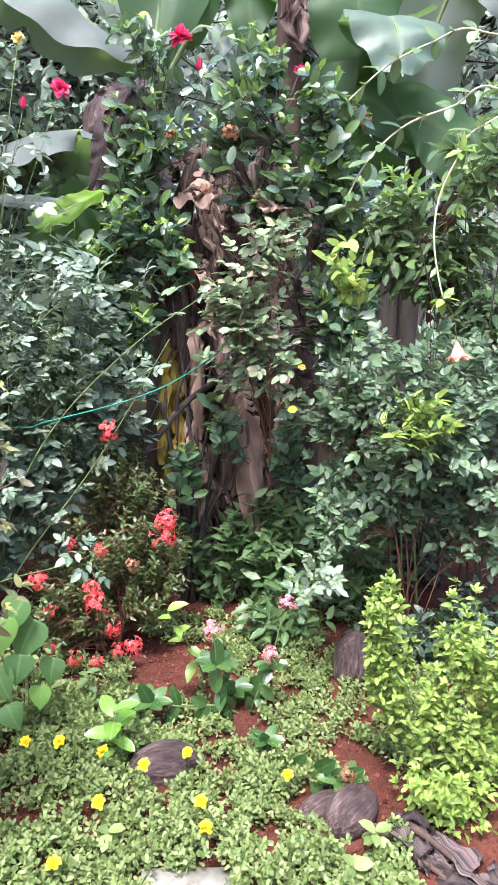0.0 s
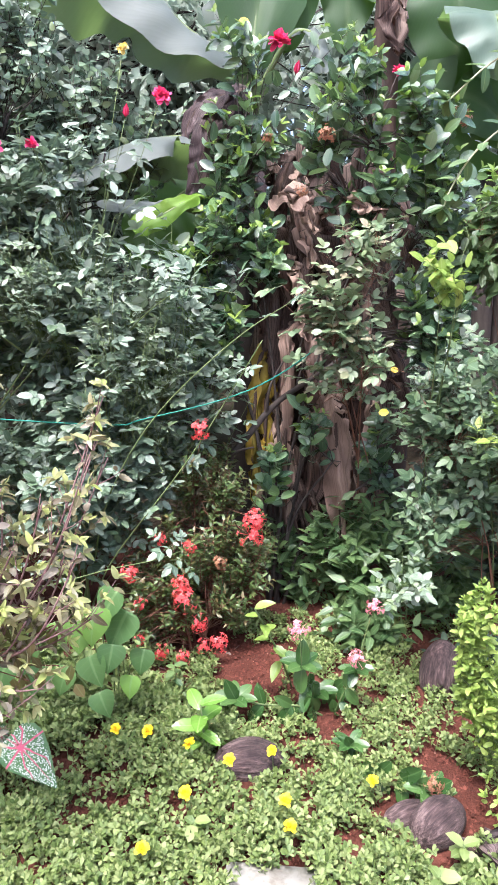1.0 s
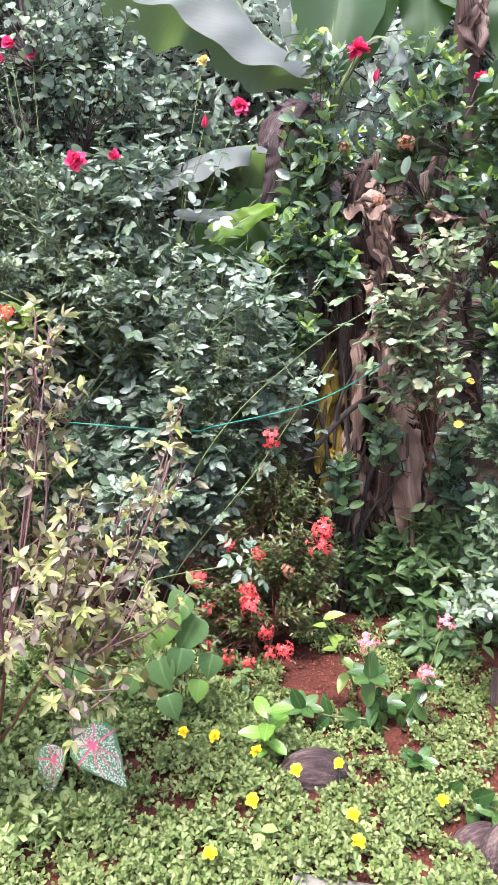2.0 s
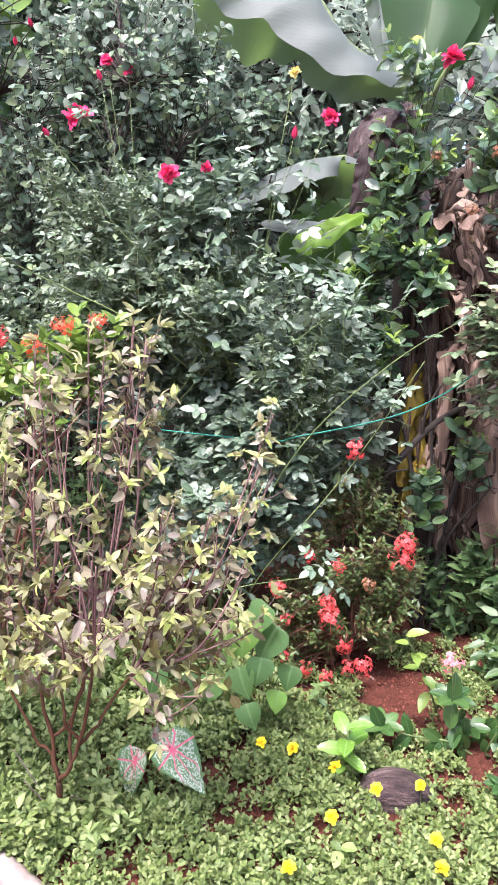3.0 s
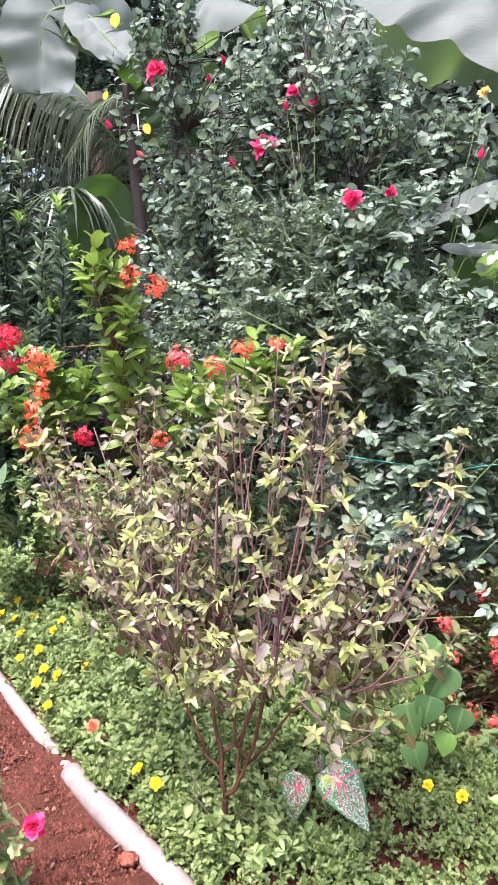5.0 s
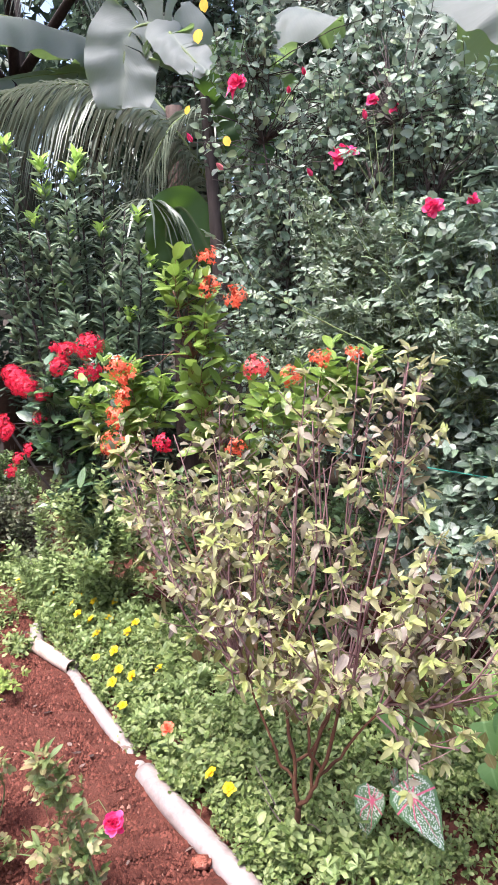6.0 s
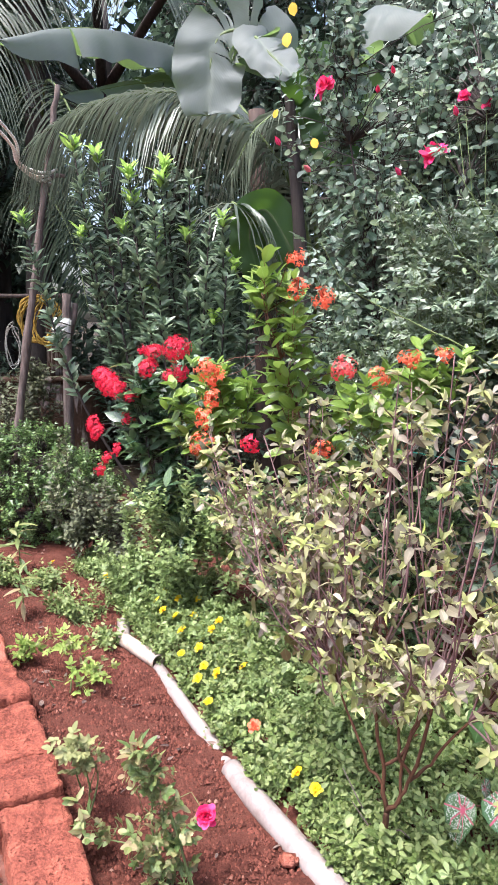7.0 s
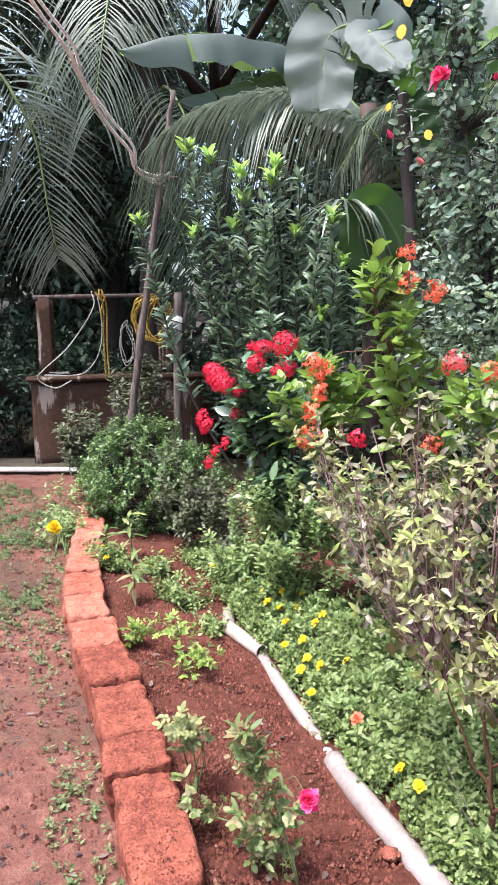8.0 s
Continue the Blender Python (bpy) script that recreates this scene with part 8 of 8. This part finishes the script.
shrub("bed_rose", "sparse young rose with yellow-green leaves", "shrub", (-2.85, 1.6, 0.04), [(-2.85, 1.6, 0.2, 0.16, 0.1, 0.06, 8), (-3.0, 1.7, 0.25, 0.1, 0.1, 0.06, 7)], 4, 0.14, 4, (0.032, 0.019), "rose", OVATE, "lime", "green", "cream", (0.03, 0.016, 3), 0.8, 403, "roses in the red bed", 0.004)
shrub("bed_rose", "little yellow-green rose shoot", "shrub", (-3.25, 1.62, 0.04), [(-3.25, 1.62, 0.12, 0.06, 0.05, 0.04, 7)], 3, 0.08, 4, (0.035, 0.02), "rose", OVATE, "lime", "green", seed=404, group="roses in the red bed", stem_r=0.003)
for i, (x, y, h) in enumerate([(-3.75, 1.92, 0.26), (-4.4, 2.3, 0.32), (-4.55, 2.2, 0.2)]):
    sprout((x, y, 0.04), h, 14, (0.13, 0.03), "bedrose", "young plant with a whorl of long pale leaves", 405 + i, (0.01, -0.02), (), 65)
shrub("low_herbs", "low herbs with yellow flowers spilling over the blocks", "herb", (-4.25, 2.15, 0.03), [(-4.3, 2.1, 0.14, 0.35, 0.18, 0.1, 110), (-4.0, 2.25, 0.12, 0.25, 0.15, 0.1, 70)], 6, 0.12, 8, (0.035, 0.018), "alternate", OVATE, "cover", "green", seed=411, stem_r=0.004)
shrub("low_herbs", "blue-green low herbs by the pipe's end", "herb", (-3.4, 2.05, 0.03), [(-3.45, 2.1, 0.12, 0.3, 0.16, 0.1, 110), (-3.1, 1.98, 0.1, 0.14, 0.1, 0.08, 40)], 6, 0.12, 8, (0.034, 0.02), "alternate", OBOV, "cover", "green", seed=412, stem_r=0.004)
shrub("yellow_bloom_plant", "weedy plant on the path's edge with one yellow double flower", "herb", (-4.95, 2.05, 0), [(-5.1, 2.15, 0.22, 0.3, 0.2, 0.2, 40), (-5.5, 2.35, 0.25, 0.3, 0.2, 0.2, 40)], 6, 0.16, 7, (0.05, 0.022), "alternate", OVATE, "box", "green", seed=413, stem_r=0.005,
      flowers=[((-4.75, 1.9, 0.27), "double yellow", 0.08)])


def weeds():
    """Low tufts and fallen leaves on the path."""
    rng = np.random.default_rng(55)
    n = 5200
    x, y = rng.uniform(-7.2, -1.7, n), rng.uniform(0.3, 2.7, n)
    m = np.sin(3 * x + 1) * np.sin(4 * y + x) + 1.0 * (np.abs(y - line_y(BLOCK_LINE, x) + 0.22) < 0.13) + 0.9 * (x < -4.8) + 0.5 * (x < -6.0)
    keep = (y < line_y(BLOCK_LINE, x) - 0.13) & (m + rng.normal(0, 0.25, len(x)) > 0.4)
    x, y = x[keep], y[keep]
    tips = np.stack((x, y, ground_height(x, y) + 0.025), 1)
    d = unit(np.stack((rng.normal(0, 0.5, len(x)), rng.normal(0, 0.5, len(x)), np.ones(len(x))), 1))
    fol = sprays(rng, tips, d, 0.03, 7, 0.022, 0.012, "alternate", SMALL, 70, 0.0, 0.1)
    ob = part("path_weeds", mesh_of("path_weeds", *fol, G["moss"]))
    tagged(ob, "small dusty weeds scattered over the path", "weeds", kind="stuff")
    n = 700
    x, y = rng.uniform(-6.5, -0.4, n), rng.uniform(0.4, 3.2, n)
    P = np.stack((x, y, ground_height(x, y) + 0.008), 1)
    D = unit(np.stack((rng.normal(0, 1, n), rng.normal(0, 1, n), rng.normal(0, 0.1, n)), 1))
    fol = leaves(P, D, np.tile(UP, (n, 1)) + rng.normal(0, 0.25, (n, 3)), rng.uniform(0.012, 0.05, n), rng.uniform(0.008, 0.024, n), OVATE, -0.1, 0.2)
    n = 9000
    x, y = rng.uniform(-7.0, -1.6, n), rng.uniform(0.2, 2.7, n)
    keep = (y < line_y(BLOCK_LINE, x) - 0.12) & (np.sin(2.3 * x + 4 * y) + 0.6 * np.sin(7 * x - 3 * y) + rng.normal(0, 0.6, n) > 0.2)
    x, y = x[keep], y[keep]
    n = len(x)
    D = unit(np.stack((rng.normal(0, 1, n), rng.normal(0, 1, n), rng.normal(0, 0.15, n)), 1))
    bits = leaves(np.stack((x, y, ground_height(x, y) + 0.006), 1), D, np.tile(UP, (n, 1)) + rng.normal(0, 0.4, (n, 3)), rng.uniform(0.01, 0.035, n), rng.uniform(0.004, 0.014, n), LANCE, -0.1, 0.2)
    tagged(part("path_litter", mesh_of("path_litter", *bits, G["sheath"])), "dark crumbs of bark and leaf on the path", "leaf litter", kind="stuff")
    tagged(part("fallen_leaves", mesh_of("fallen_leaves", *fol, G["dry"])), "dry brown leaves fallen on the soil", "leaf litter", kind="stuff")


mat_of_plants("path_moss", "low mossy weeds creeping over the path's far end", lambda x, y: (y < line_y(BLOCK_LINE, x) - 0.1) & (np.sin(2.3 * x + 3 * y) * np.sin(3.1 * y - x) + 0.4 * np.sin(11 * x) * np.sin(9 * y) + 0.35 * (-4.6 - x) > 0.0), (-8.0, -4.1, 1.0, 3.2), 4400, (0.022, 0.012), "moss", (0.01, 0.05), 56)
weeds()


def loose_leaf(place, d, size, label, mat="yellow"):
    ob = part("yellow_leaf", mesh_of("yellow_leaf", *leaves(np.zeros((1, 3)), np.array([d], float), np.array([(0.2, -1, 0.4)]), size, size * 0.75, ROUND, 0.1, 0.15), G[mat]), None, "", Matrix.Translation(place))
    tagged(ob, label, "leaf", "yellowed leaves")


for p, d, s in (((-2.46, 2.64, 2.99), (0.1, -0.2, -1), 0.068), ((-2.5, 2.6, 2.62), (0.3, 0, 0.8), 0.042), ((-2.36, 2.71, 2.53), (0.4, 0, -0.7), 0.052), ((-0.49, 3.5, 2.79), (1, 0, -0.1), 0.052), ((0.16, 2.9, 1.12), (1, -0.3, 0.1), 0.042), ((0.2, 2.9, 1.3), (1, -0.3, -0.2), 0.034), ((-2.45, 2.66, 3.12), (0.2, 0, -1), 0.06)):
    loose_leaf(p, d, s, "yellowed leaf still hanging on the climber")


dead_sheath()


def brick_fragment():
    """A broken piece of orange brick on the soil."""
    ob = box("brick_fragment", (0.06, 0.042, 0.042), pose(-1.46, 1.41, 0.062, 8, -6, 25), LATERITE, None, "", 0.012, 0.012, 3, 4)
    tagged(ob, "broken piece of orange brick lying on the soil by the pipe", "brick")


brick_fragment()
